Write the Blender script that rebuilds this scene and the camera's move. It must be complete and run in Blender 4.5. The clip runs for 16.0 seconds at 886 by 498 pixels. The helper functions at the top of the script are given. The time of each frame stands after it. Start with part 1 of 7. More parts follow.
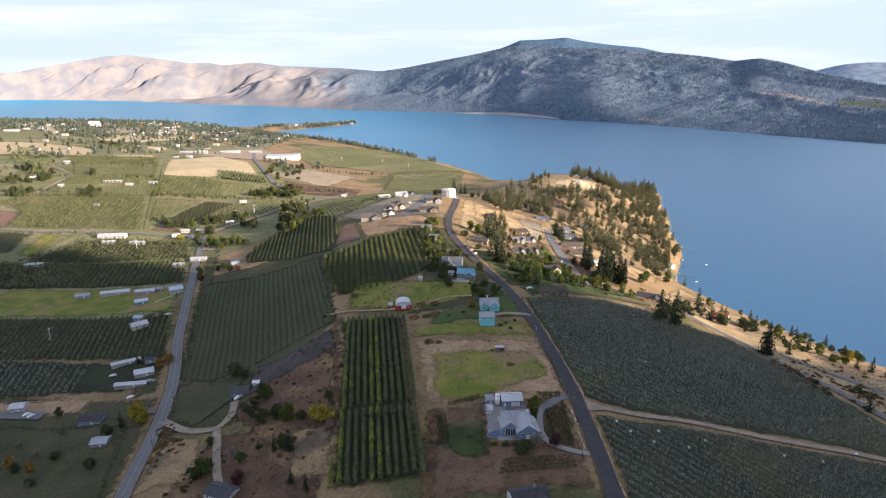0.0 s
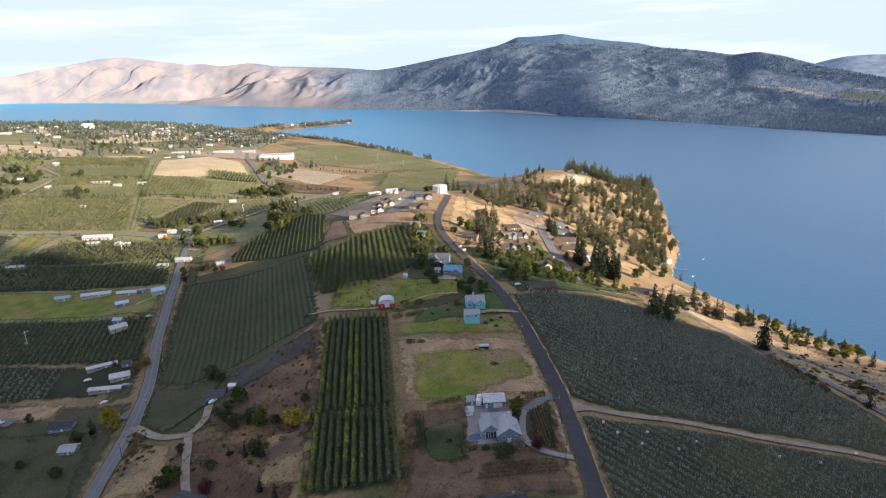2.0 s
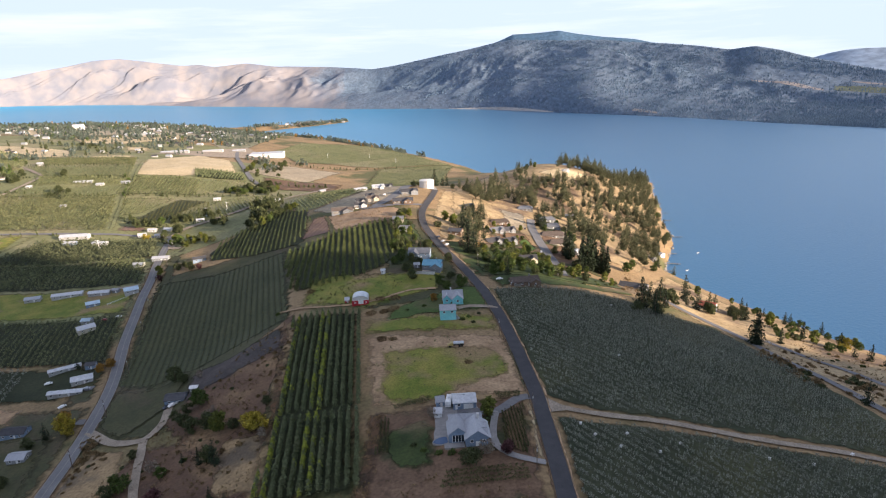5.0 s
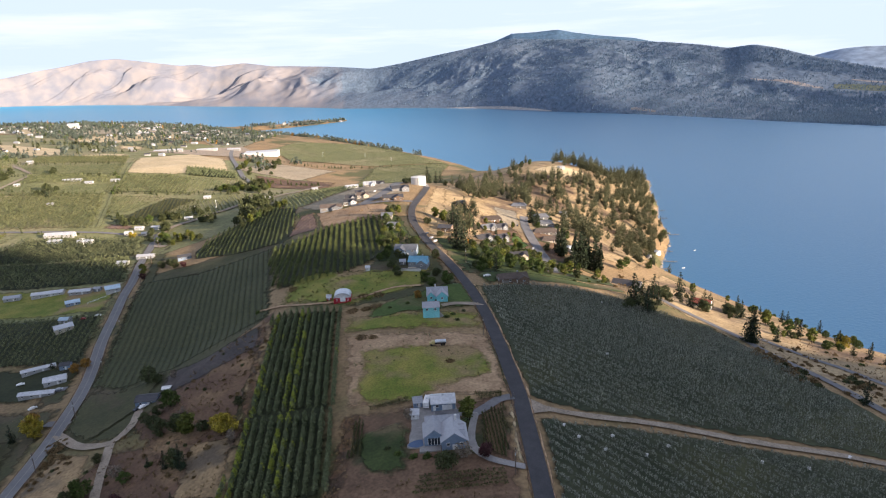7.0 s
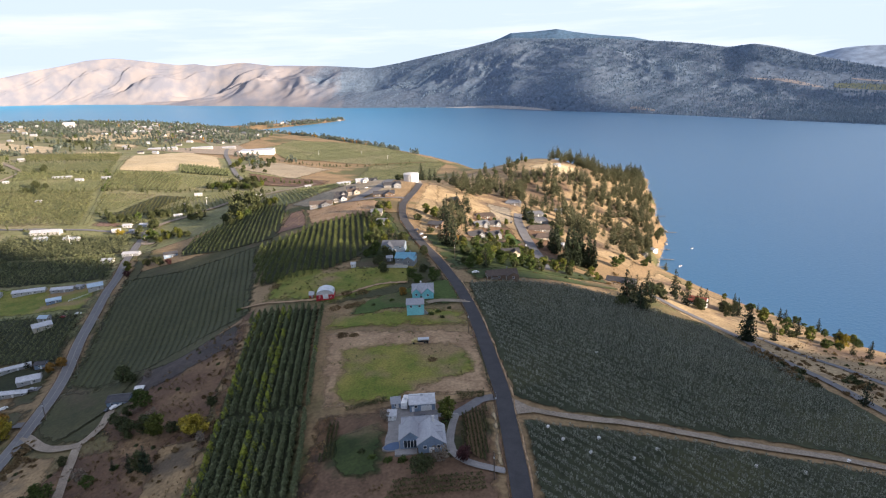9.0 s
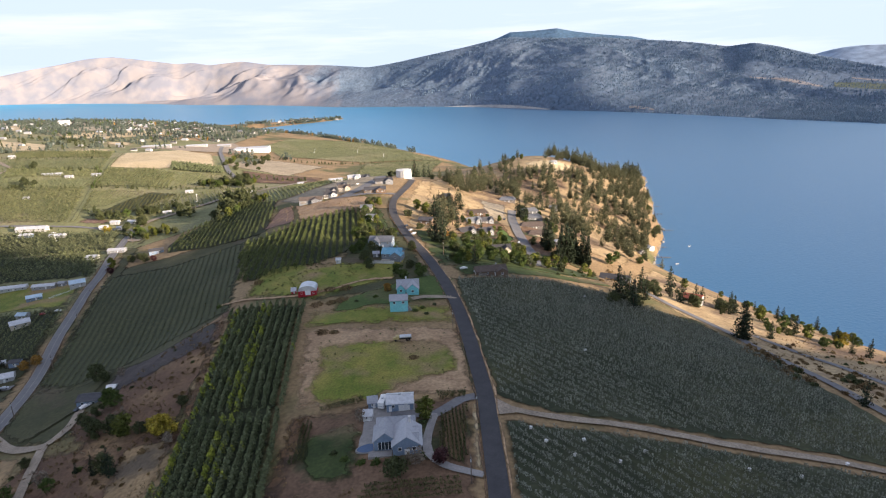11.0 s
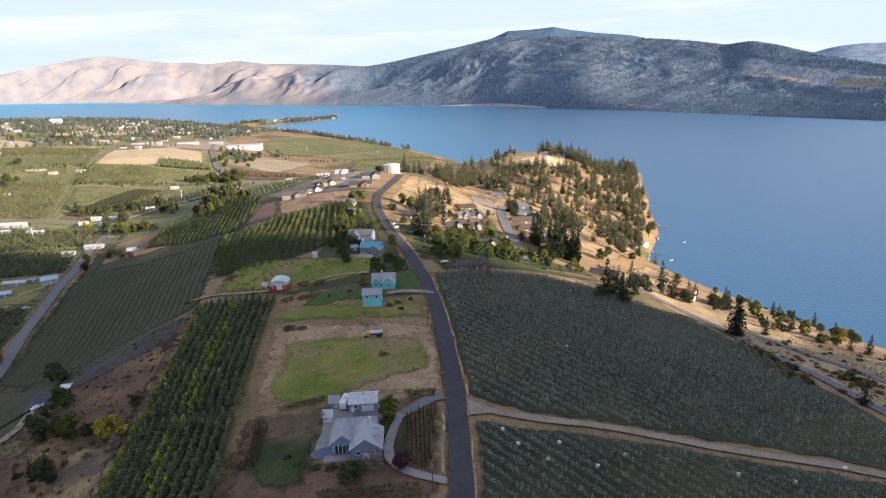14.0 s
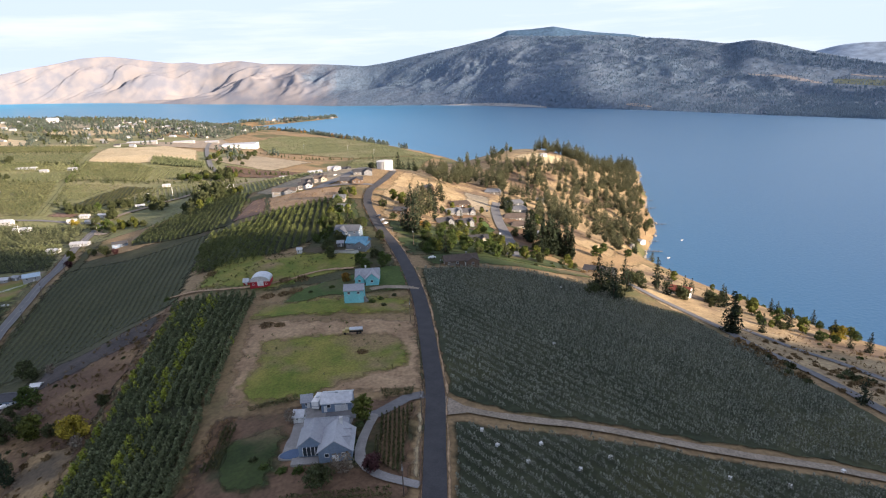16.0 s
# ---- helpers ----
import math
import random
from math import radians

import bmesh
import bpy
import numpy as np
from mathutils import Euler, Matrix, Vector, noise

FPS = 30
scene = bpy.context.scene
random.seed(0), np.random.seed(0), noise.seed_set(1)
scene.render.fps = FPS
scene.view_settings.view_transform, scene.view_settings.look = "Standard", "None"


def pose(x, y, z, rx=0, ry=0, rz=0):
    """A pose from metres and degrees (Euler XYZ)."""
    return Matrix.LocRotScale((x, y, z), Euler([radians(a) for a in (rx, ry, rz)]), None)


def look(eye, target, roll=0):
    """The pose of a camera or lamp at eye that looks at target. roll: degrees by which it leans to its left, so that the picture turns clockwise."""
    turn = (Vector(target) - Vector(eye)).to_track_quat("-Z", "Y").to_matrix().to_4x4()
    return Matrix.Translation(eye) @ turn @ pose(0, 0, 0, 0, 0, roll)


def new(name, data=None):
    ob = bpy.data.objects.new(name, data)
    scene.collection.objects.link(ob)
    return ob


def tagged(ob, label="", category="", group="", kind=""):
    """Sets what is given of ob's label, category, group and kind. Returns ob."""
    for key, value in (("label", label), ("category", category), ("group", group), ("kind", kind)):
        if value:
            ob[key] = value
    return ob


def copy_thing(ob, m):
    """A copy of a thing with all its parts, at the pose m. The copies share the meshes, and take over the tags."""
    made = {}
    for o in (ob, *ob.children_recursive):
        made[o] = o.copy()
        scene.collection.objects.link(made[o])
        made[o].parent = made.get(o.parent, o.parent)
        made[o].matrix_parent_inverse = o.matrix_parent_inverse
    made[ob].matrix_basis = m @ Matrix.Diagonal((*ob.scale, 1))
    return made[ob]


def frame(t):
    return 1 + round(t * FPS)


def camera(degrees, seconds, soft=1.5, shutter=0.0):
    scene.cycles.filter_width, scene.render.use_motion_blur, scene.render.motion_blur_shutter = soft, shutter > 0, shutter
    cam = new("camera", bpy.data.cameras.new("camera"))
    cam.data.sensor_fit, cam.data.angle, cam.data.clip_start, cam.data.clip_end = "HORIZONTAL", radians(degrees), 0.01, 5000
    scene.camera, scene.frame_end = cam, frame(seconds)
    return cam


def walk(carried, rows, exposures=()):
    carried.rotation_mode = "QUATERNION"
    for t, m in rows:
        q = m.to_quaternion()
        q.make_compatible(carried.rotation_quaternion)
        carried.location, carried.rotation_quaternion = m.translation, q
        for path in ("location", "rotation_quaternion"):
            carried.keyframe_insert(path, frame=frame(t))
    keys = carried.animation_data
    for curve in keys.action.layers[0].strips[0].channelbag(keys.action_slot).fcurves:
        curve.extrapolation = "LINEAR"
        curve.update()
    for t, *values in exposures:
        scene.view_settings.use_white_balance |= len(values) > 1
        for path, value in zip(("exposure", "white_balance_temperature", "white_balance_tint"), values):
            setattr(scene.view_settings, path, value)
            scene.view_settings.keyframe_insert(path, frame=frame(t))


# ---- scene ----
cam = camera(72.0, 16.0, 1.1)
PATH = [
    (0.0, -43.53, -50.39, 248.11, 73.700, 0.865, -0.385),
    (0.5, -40.58, -47.10, 246.62, 73.678, 1.085, -0.418),
    (1.0, -37.75, -43.89, 245.10, 73.655, 1.278, -0.450),
    (1.5, -35.07, -40.77, 243.55, 73.624, 1.459, -0.492),
    (2.0, -32.44, -37.76, 241.97, 73.604, 1.601, -0.525),
    (2.5, -29.81, -34.87, 240.41, 73.584, 1.723, -0.528),
    (3.0, -27.22, -32.07, 238.79, 73.574, 1.873, -0.581),
    (3.5, -24.74, -29.35, 237.14, 73.565, 1.972, -0.602),
    (4.0, -22.31, -26.63, 235.50, 73.563, 2.053, -0.629),
    (6.5, -10.44, -12.91, 227.42, 73.570, 2.291, -0.713),
    (7.0, -8.19, -10.26, 225.76, 73.583, 2.295, -0.705),
    (7.5, -6.09, -7.59, 224.16, 73.597, 2.300, -0.705),
    (8.0, -4.00, -4.97, 222.60, 73.590, 2.345, -0.699),
    (8.5, -1.98, -2.47, 221.01, 73.606, 2.311, -0.689),
    (9.0, 0.00, -0.00, 219.38, 73.614, 2.294, -0.674),
    (11.5, 9.56, 12.21, 211.48, 73.629, 2.230, -0.676),
    (12.0, 11.47, 14.59, 209.97, 73.615, 2.249, -0.701),
    (12.5, 13.35, 16.94, 208.44, 73.622, 2.272, -0.717),
    (13.0, 15.19, 19.31, 206.88, 73.625, 2.296, -0.734),
    (13.5, 17.07, 21.74, 205.32, 73.638, 2.300, -0.743),
    (14.0, 18.87, 24.10, 203.83, 73.653, 2.312, -0.764),
    (14.5, 20.72, 26.38, 202.34, 73.671, 2.316, -0.783),
    (15.0, 22.59, 28.63, 200.84, 73.685, 2.320, -0.797),
    (15.5, 24.50, 30.85, 199.30, 73.693, 2.345, -0.762),
    (16.0, 26.43, 33.08, 197.73, 73.704, 2.366, -0.702),
]
walk(cam, [(t, pose(*row)) for t, *row in PATH], ((0.0, 1.33, 6450, 17), (16.0, 1.33, 6450, 17)))

# ---- daylight: a low sun from the right, clear pale sky ----
SUN_TO = Vector((0.9, -0.43, 0.0)).normalized()
SUN_EL = radians(13.5)
world = bpy.data.worlds.new("sky")
scene.world = world
world.use_nodes = True
wn = world.node_tree.nodes
wl = world.node_tree.links
sky = wn.new("ShaderNodeTexSky")
sky.sky_type, sky.sun_disc = "NISHITA", False
sky.sun_elevation, sky.sun_rotation = SUN_EL, math.atan2(SUN_TO.x, SUN_TO.y)
sky.altitude, sky.air_density, sky.dust_density, sky.ozone_density = 350, 1.0, 0.4, 1.0
wn["Background"].inputs[1].default_value = 0.103
sun = new("sun", bpy.data.lights.new("sun", "SUN"))
sun.data.energy, sun.data.angle, sun.data.color = 5.0, radians(0.6), (1.0, 0.83, 0.62)
sun.matrix_world = look((0, 0, 0), -(SUN_TO * math.cos(SUN_EL) + Vector((0, 0, math.sin(SUN_EL)))))
# thin high cloud streaks over the horizon
tc = wn.new("ShaderNodeTexCoord")
mp = wn.new("ShaderNodeMapping")
mp.inputs["Scale"].default_value = (1.2, 1.2, 14.0)
cl = wn.new("ShaderNodeTexNoise")
cl.inputs["Scale"].default_value, cl.inputs["Detail"].default_value, cl.inputs["Roughness"].default_value = 2.2, 6.0, 0.6
cr = wn.new("ShaderNodeMapRange")
cr.inputs["From Min"].default_value, cr.inputs["From Max"].default_value, cr.inputs["To Max"].default_value = 0.46, 0.7, 0.8
cm = wn.new("ShaderNodeMix")
cm.data_type = "RGBA"
cm.inputs["B"].default_value = (4.0, 4.4, 4.8, 1)
wl.new(tc.outputs["Generated"], mp.inputs["Vector"])
wl.new(mp.outputs["Vector"], cl.inputs["Vector"])
wl.new(cl.outputs["Fac"], cr.inputs["Value"])
wl.new(cr.outputs["Result"], cm.inputs["Factor"])
soft_sky = wn.new("ShaderNodeVectorMath")
soft_sky.operation = "MINIMUM"
soft_sky.inputs[1].default_value = (2.95, 3.6, 4.6)
wl.new(sky.outputs["Color"], soft_sky.inputs[0])
haze_sky = wn.new("ShaderNodeVectorMath")
haze_sky.operation = "MAXIMUM"
haze_sky.inputs[1].default_value = (1.3, 1.42, 1.85)
wl.new(soft_sky.outputs["Vector"], haze_sky.inputs[0])
# pale haze low over the whole horizon
up = wn.new("ShaderNodeSeparateXYZ")
wl.new(tc.outputs["Generated"], up.inputs["Vector"])
low = wn.new("ShaderNodeMapRange")
low.interpolation_type = "SMOOTHSTEP"
low.inputs["From Min"].default_value, low.inputs["From Max"].default_value = 0.0, 0.30
low.inputs["To Min"].default_value, low.inputs["To Max"].default_value = 0.85, 0.0
wl.new(up.outputs["Z"], low.inputs["Value"])
veil = wn.new("ShaderNodeMix")
veil.data_type = "RGBA"
veil.inputs["B"].default_value = (2.95, 3.62, 4.4, 1)
wl.new(low.outputs["Result"], veil.inputs["Factor"])
wl.new(haze_sky.outputs["Vector"], veil.inputs["A"])
wl.new(veil.outputs["Result"], cm.inputs["A"])
wl.new(cm.outputs["Result"], wn["Background"].inputs[0])

# ---- materials ----
def material(name, low, high, scale=0.3, rough=0.9, third=None, fine=3.0, bump=0.0, metal=0.0, spec=0.3, per_object=0.0, per_island=0.0, detail=5.0, wave=None, ragged=False):
    """A weathered surface: two colours mingled at two scales, in metres of the world or of the thing. wave: (angle, step, strength) of fine parallel rows."""
    m = bpy.data.materials.new(name)
    m.use_nodes = True
    n, l = m.node_tree.nodes, m.node_tree.links
    b = n["Principled BSDF"]
    b.inputs["Roughness"].default_value, b.inputs["Metallic"].default_value = rough, metal
    b.inputs["Specular IOR Level"].default_value = spec
    geo = n.new("ShaderNodeNewGeometry")
    pos = geo.outputs["Position"]
    big = n.new("ShaderNodeTexNoise")
    big.inputs["Scale"].default_value, big.inputs["Detail"].default_value, big.inputs["Roughness"].default_value = scale, detail, 0.6
    l.new(pos, big.inputs["Vector"])
    small = n.new("ShaderNodeTexNoise")
    small.inputs["Scale"].default_value, small.inputs["Detail"].default_value = fine, 3.0
    l.new(pos, small.inputs["Vector"])
    ramp = n.new("ShaderNodeMapRange")
    ramp.inputs["From Min"].default_value, ramp.inputs["From Max"].default_value = 0.35, 0.65
    l.new(big.outputs["Fac"], ramp.inputs["Value"])
    mix = n.new("ShaderNodeMix")
    mix.data_type = "RGBA"
    mix.inputs["A"].default_value, mix.inputs["B"].default_value = (*low, 1), (*high, 1)
    l.new(ramp.outputs["Result"], mix.inputs["Factor"])
    colour = mix.outputs["Result"]
    if third:
        patch = n.new("ShaderNodeTexNoise")
        patch.inputs["Scale"].default_value, patch.inputs["Detail"].default_value = scale * 0.37, 4.0
        l.new(pos, patch.inputs["Vector"])
        pr = n.new("ShaderNodeMapRange")
        pr.inputs["From Min"].default_value, pr.inputs["From Max"].default_value = 0.52, 0.62
        l.new(patch.outputs["Fac"], pr.inputs["Value"])
        mix3 = n.new("ShaderNodeMix")
        mix3.data_type = "RGBA"
        mix3.inputs["B"].default_value = (*third, 1)
        l.new(colour, mix3.inputs["A"])
        l.new(pr.outputs["Result"], mix3.inputs["Factor"])
        colour = mix3.outputs["Result"]
    value = n.new("ShaderNodeMapRange")
    value.inputs["From Min"].default_value, value.inputs["From Max"].default_value = 0.3, 0.7
    vary = 0.13 if any(k in name for k in ("roof", "shingles", "tiles", "siding", "paint", "asphalt", "concrete", "steel", "white", "trim", "cover")) else (0.38 if "leaves" in name or "needles" in name else 0.27)
    value.inputs["To Min"].default_value, value.inputs["To Max"].default_value = 1 - vary, 1 + vary
    l.new(small.outputs["Fac"], value.inputs["Value"])
    factor = value.outputs["Result"]

    def times(other, spread):
        nonlocal factor
        r = n.new("ShaderNodeMapRange")
        r.inputs["To Min"].default_value, r.inputs["To Max"].default_value = 1 - spread, 1 + spread
        l.new(other, r.inputs["Value"])
        k = n.new("ShaderNodeMath")
        k.operation = "MULTIPLY"
        l.new(factor, k.inputs[0])
        l.new(r.outputs["Result"], k.inputs[1])
        factor = k.outputs["Value"]

    if per_object:
        times(n.new("ShaderNodeObjectInfo").outputs["Random"], per_object)
    if per_island:
        times(geo.outputs["Random Per Island"], per_island)
    if wave:
        angle, step, strength = wave
        turn = n.new("ShaderNodeMapping")
        turn.inputs["Rotation"].default_value = (0, 0, radians(angle))
        l.new(pos, turn.inputs["Vector"])
        w = n.new("ShaderNodeTexWave")
        w.inputs["Scale"].default_value, w.inputs["Distortion"].default_value = 0.314 / step, 1.5
        w.inputs["Detail"].default_value, w.inputs["Detail Scale"].default_value = 2.0, 0.6
        l.new(turn.outputs["Vector"], w.inputs["Vector"])
        times(w.outputs["Fac"], strength)
    scaled = n.new("ShaderNodeVectorMath")
    scaled.operation = "SCALE"
    l.new(colour, scaled.inputs[0])
    l.new(factor, scaled.inputs["Scale"])
    l.new(scaled.outputs["Vector"], b.inputs["Base Color"])
    if ragged:
        cover = n.new("ShaderNodeAttribute")
        cover.attribute_name = "cover"
        tuft = n.new("ShaderNodeTexNoise")
        tuft.inputs["Scale"].default_value, tuft.inputs["Detail"].default_value = 0.22, 5.0
        l.new(pos, tuft.inputs["Vector"])
        add = n.new("ShaderNodeMath")
        l.new(cover.outputs["Fac"], add.inputs[0])
        l.new(tuft.outputs["Fac"], add.inputs[1])
        edge = n.new("ShaderNodeMapRange")
        edge.inputs["From Min"].default_value, edge.inputs["From Max"].default_value = 0.62, 1.02
        l.new(add.outputs["Value"], edge.inputs["Value"])
        l.new(edge.outputs["Result"], b.inputs["Alpha"])
    if bump:
        bp = n.new("ShaderNodeBump")
        bp.inputs["Strength"].default_value, bp.inputs["Distance"].default_value = 0.8, bump
        l.new(small.outputs["Fac"], bp.inputs["Height"])
        l.new(bp.outputs["Normal"], b.inputs["Normal"])
    return m


M = dict(
    ground=material("dry_ground", (0.22, 0.152, 0.080), (0.31, 0.215, 0.112), 0.03, third=(0.10, 0.10, 0.04), fine=0.6, bump=0.3),
    scrub=material("scrub_soil", (0.090, 0.053, 0.034), (0.155, 0.093, 0.056), 0.07, third=(0.25, 0.162, 0.086), fine=0.8, bump=0.3, ragged=True),
    gold=material("golden_grass", (0.23, 0.16, 0.085), (0.36, 0.25, 0.13), 0.09, third=(0.125, 0.098, 0.066), fine=0.7, bump=0.3, ragged=True),
    straw=material("mown_straw", (0.43, 0.345, 0.205), (0.53, 0.43, 0.27), 0.03, fine=0.5, bump=0.1, ragged=True),
    lawn=material("lawn", (0.028, 0.046, 0.012), (0.056, 0.078, 0.022), 0.07, third=(0.13, 0.105, 0.055), fine=0.8, bump=0.1, ragged=True),
    pasture=material("pasture", (0.115, 0.152, 0.020), (0.25, 0.225, 0.05), 0.08, third=(0.27, 0.19, 0.095), fine=1.2, bump=0.1, ragged=True),
    meadow=material("meadow", (0.150, 0.158, 0.070), (0.205, 0.205, 0.092), 0.02, third=(0.25, 0.225, 0.125), fine=0.3, bump=0.1, ragged=True),
    vine=material("young_vineyard", (0.040, 0.047, 0.018), (0.058, 0.063, 0.026), 0.02, fine=0.5, bump=0.2, wave=(-15, 4.2, 0.30), ragged=True),
    # dark grass, with the shade between the rows put into its colour
    orchard_floor=material("shaded_orchard_grass", (0.022, 0.030, 0.012), (0.040, 0.046, 0.020), 0.05, fine=0.6, bump=0.2, ragged=True),
    apple_floor=material("apple_grass", (0.036, 0.046, 0.024), (0.062, 0.070, 0.038), 0.05, third=(0.07, 0.075, 0.035), fine=0.6, bump=0.2, ragged=True),
    # town ground paled to imitate haze over it
    town_ground=material("town_ground", (0.16, 0.165, 0.10), (0.24, 0.225, 0.15), 0.012, third=(0.36, 0.31, 0.22), fine=0.1, ragged=True),
    dry_lot=material("dry_lot", (0.27, 0.225, 0.155), (0.37, 0.31, 0.215), 0.02, third=(0.20, 0.18, 0.14), fine=0.3, bump=0.2, ragged=True),
    red_field=material("red_field", (0.15, 0.095, 0.07), (0.21, 0.135, 0.10), 0.04, fine=0.4, bump=0.2, wave=(12, 5.0, 0.12), ragged=True),
    yard=material("trodden_yard", (0.115, 0.070, 0.043), (0.195, 0.122, 0.074), 0.12, third=(0.05, 0.055, 0.024), fine=0.8, bump=0.2, ragged=True),
    soil=material("bare_soil", (0.29, 0.188, 0.108), (0.43, 0.295, 0.172), 0.11, fine=0.7, bump=0.2, ragged=True),
    # brighter copy of the golden grass, with sunlight put into its colour
    sunlit_gold=material("sunlit_dry_grass", (0.27, 0.195, 0.105), (0.42, 0.315, 0.175), 0.06, third=(0.17, 0.118, 0.075), fine=0.5, bump=0.3, ragged=True),
    rough=material("rough_grass", (0.046, 0.050, 0.020), (0.078, 0.076, 0.034), 0.06, third=(0.085, 0.07, 0.04), fine=0.7, bump=0.2, ragged=True),
    scrub_grey=material("dead_brush_soil", (0.052, 0.044, 0.042), (0.095, 0.078, 0.070), 0.07, third=(0.04, 0.04, 0.028), fine=0.7, bump=0.3, ragged=True),
    rust=material("rusty_weeds", (0.115, 0.066, 0.036), (0.205, 0.125, 0.066), 0.16, third=(0.075, 0.05, 0.034), fine=0.9, bump=0.3, ragged=True),
    lawn_green=material("watered_lawn", (0.06, 0.105, 0.022), (0.09, 0.14, 0.034), 0.07, fine=0.8, bump=0.1, ragged=True),
    soil_brown=material("tilled_soil", (0.15, 0.098, 0.056), (0.21, 0.14, 0.08), 0.2, fine=0.9, bump=0.2, ragged=True),
    lawn_mid=material("garden_lawn", (0.045, 0.080, 0.016), (0.075, 0.115, 0.028), 0.09, third=(0.10, 0.095, 0.04), fine=0.8, bump=0.1, ragged=True),
    asphalt=material("worn_asphalt", (0.052, 0.052, 0.056), (0.07, 0.069, 0.072), 0.2, fine=2.0, bump=0.02),
    old_asphalt=material("grey_asphalt", (0.15, 0.15, 0.155), (0.19, 0.187, 0.185), 0.15, fine=1.0, bump=0.02),
    gravel=material("gravel", (0.25, 0.205, 0.155), (0.35, 0.29, 0.22), 0.2, fine=1.5, bump=0.05),
    concrete=material("concrete", (0.25, 0.24, 0.23), (0.33, 0.315, 0.295), 0.3, fine=2.0),
    # summit and plateau: distance haze is put into the base colours as blue
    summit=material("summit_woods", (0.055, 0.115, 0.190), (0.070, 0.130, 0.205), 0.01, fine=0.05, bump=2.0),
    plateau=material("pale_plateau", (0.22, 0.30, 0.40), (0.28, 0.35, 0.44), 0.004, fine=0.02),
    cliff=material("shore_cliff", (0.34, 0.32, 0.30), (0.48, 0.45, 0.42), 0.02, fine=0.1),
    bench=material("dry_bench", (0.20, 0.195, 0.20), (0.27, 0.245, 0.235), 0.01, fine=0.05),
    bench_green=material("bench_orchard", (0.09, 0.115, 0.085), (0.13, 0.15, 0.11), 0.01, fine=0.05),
    hill=material("sage_hill", (0.30, 0.245, 0.195), (0.42, 0.33, 0.25), 0.0035, third=(0.20, 0.175, 0.145), fine=0.02, bump=4.0),
)


def slope_material():
    """Far slopes: bare tan hills to the west, thin forest over grey-brown ground to the east, their colours blued for
    haze.
    """
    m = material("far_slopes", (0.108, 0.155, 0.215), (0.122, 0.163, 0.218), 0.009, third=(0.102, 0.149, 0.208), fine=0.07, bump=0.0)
    n, l = m.node_tree.nodes, m.node_tree.links
    b = n["Principled BSDF"]
    forest = b.inputs["Base Color"].links[0].from_socket
    geo = n.new("ShaderNodeNewGeometry")
    sep = n.new("ShaderNodeSeparateXYZ")
    l.new(geo.outputs["Position"], sep.inputs["Vector"])
    patch = n.new("ShaderNodeTexNoise")
    patch.inputs["Scale"].default_value, patch.inputs["Detail"].default_value = 0.0035, 7.0
    l.new(geo.outputs["Position"], patch.inputs["Vector"])
    west = n.new("ShaderNodeMapRange")
    west.inputs["From Min"].default_value, west.inputs["From Max"].default_value = -150.0, -1300.0
    west.inputs["To Min"].default_value, west.inputs["To Max"].default_value = -0.48, 0.42
    l.new(sep.outputs["X"], west.inputs["Value"])
    add = n.new("ShaderNodeMath")
    l.new(west.outputs["Result"], add.inputs[0])
    l.new(patch.outputs["Fac"], add.inputs[1])
    step = n.new("ShaderNodeMapRange")
    step.inputs["From Min"].default_value, step.inputs["From Max"].default_value = 0.44, 0.62
    l.new(add.outputs["Value"], step.inputs["Value"])
    bare = n.new("ShaderNodeTexNoise")
    bare.inputs["Scale"].default_value, bare.inputs["Detail"].default_value = 0.012, 6.0
    l.new(geo.outputs["Position"], bare.inputs["Vector"])
    tan = n.new("ShaderNodeMix")
    tan.data_type = "RGBA"
    # the blue-grey tone stands in for haze and shadow on the hills
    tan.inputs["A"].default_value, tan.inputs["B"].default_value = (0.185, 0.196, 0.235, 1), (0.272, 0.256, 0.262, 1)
    patchy = n.new("ShaderNodeMapRange")
    patchy.inputs["From Min"].default_value, patchy.inputs["From Max"].default_value = 0.38, 0.62
    l.new(bare.outputs["Fac"], patchy.inputs["Value"])
    l.new(patchy.outputs["Result"], tan.inputs["Factor"])
    mix = n.new("ShaderNodeMix")
    mix.data_type = "RGBA"
    l.new(step.outputs["Result"], mix.inputs["Factor"])
    l.new(forest, mix.inputs["A"])
    l.new(tan.outputs["Result"], mix.inputs["B"])
    l.new(mix.outputs["Result"], b.inputs["Base Color"])
    # stretched along y so that the grain looks even from the camera
    stretch = n.new("ShaderNodeMapping")
    stretch.inputs["Scale"].default_value = (1.0, 0.45, 1.0)
    l.new(geo.outputs["Position"], stretch.inputs["Vector"])
    for tex in [k for k in n if k.bl_idname == "ShaderNodeTexNoise"]:
        l.new(stretch.outputs["Vector"], tex.inputs["Vector"])
    return m


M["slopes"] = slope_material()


def leaf_material(name, low, high, scale=0.4, spread=0.4):
    return material(name, low, high, scale, rough=0.75, fine=1.3, per_island=spread, per_object=0.18, spec=0.2)


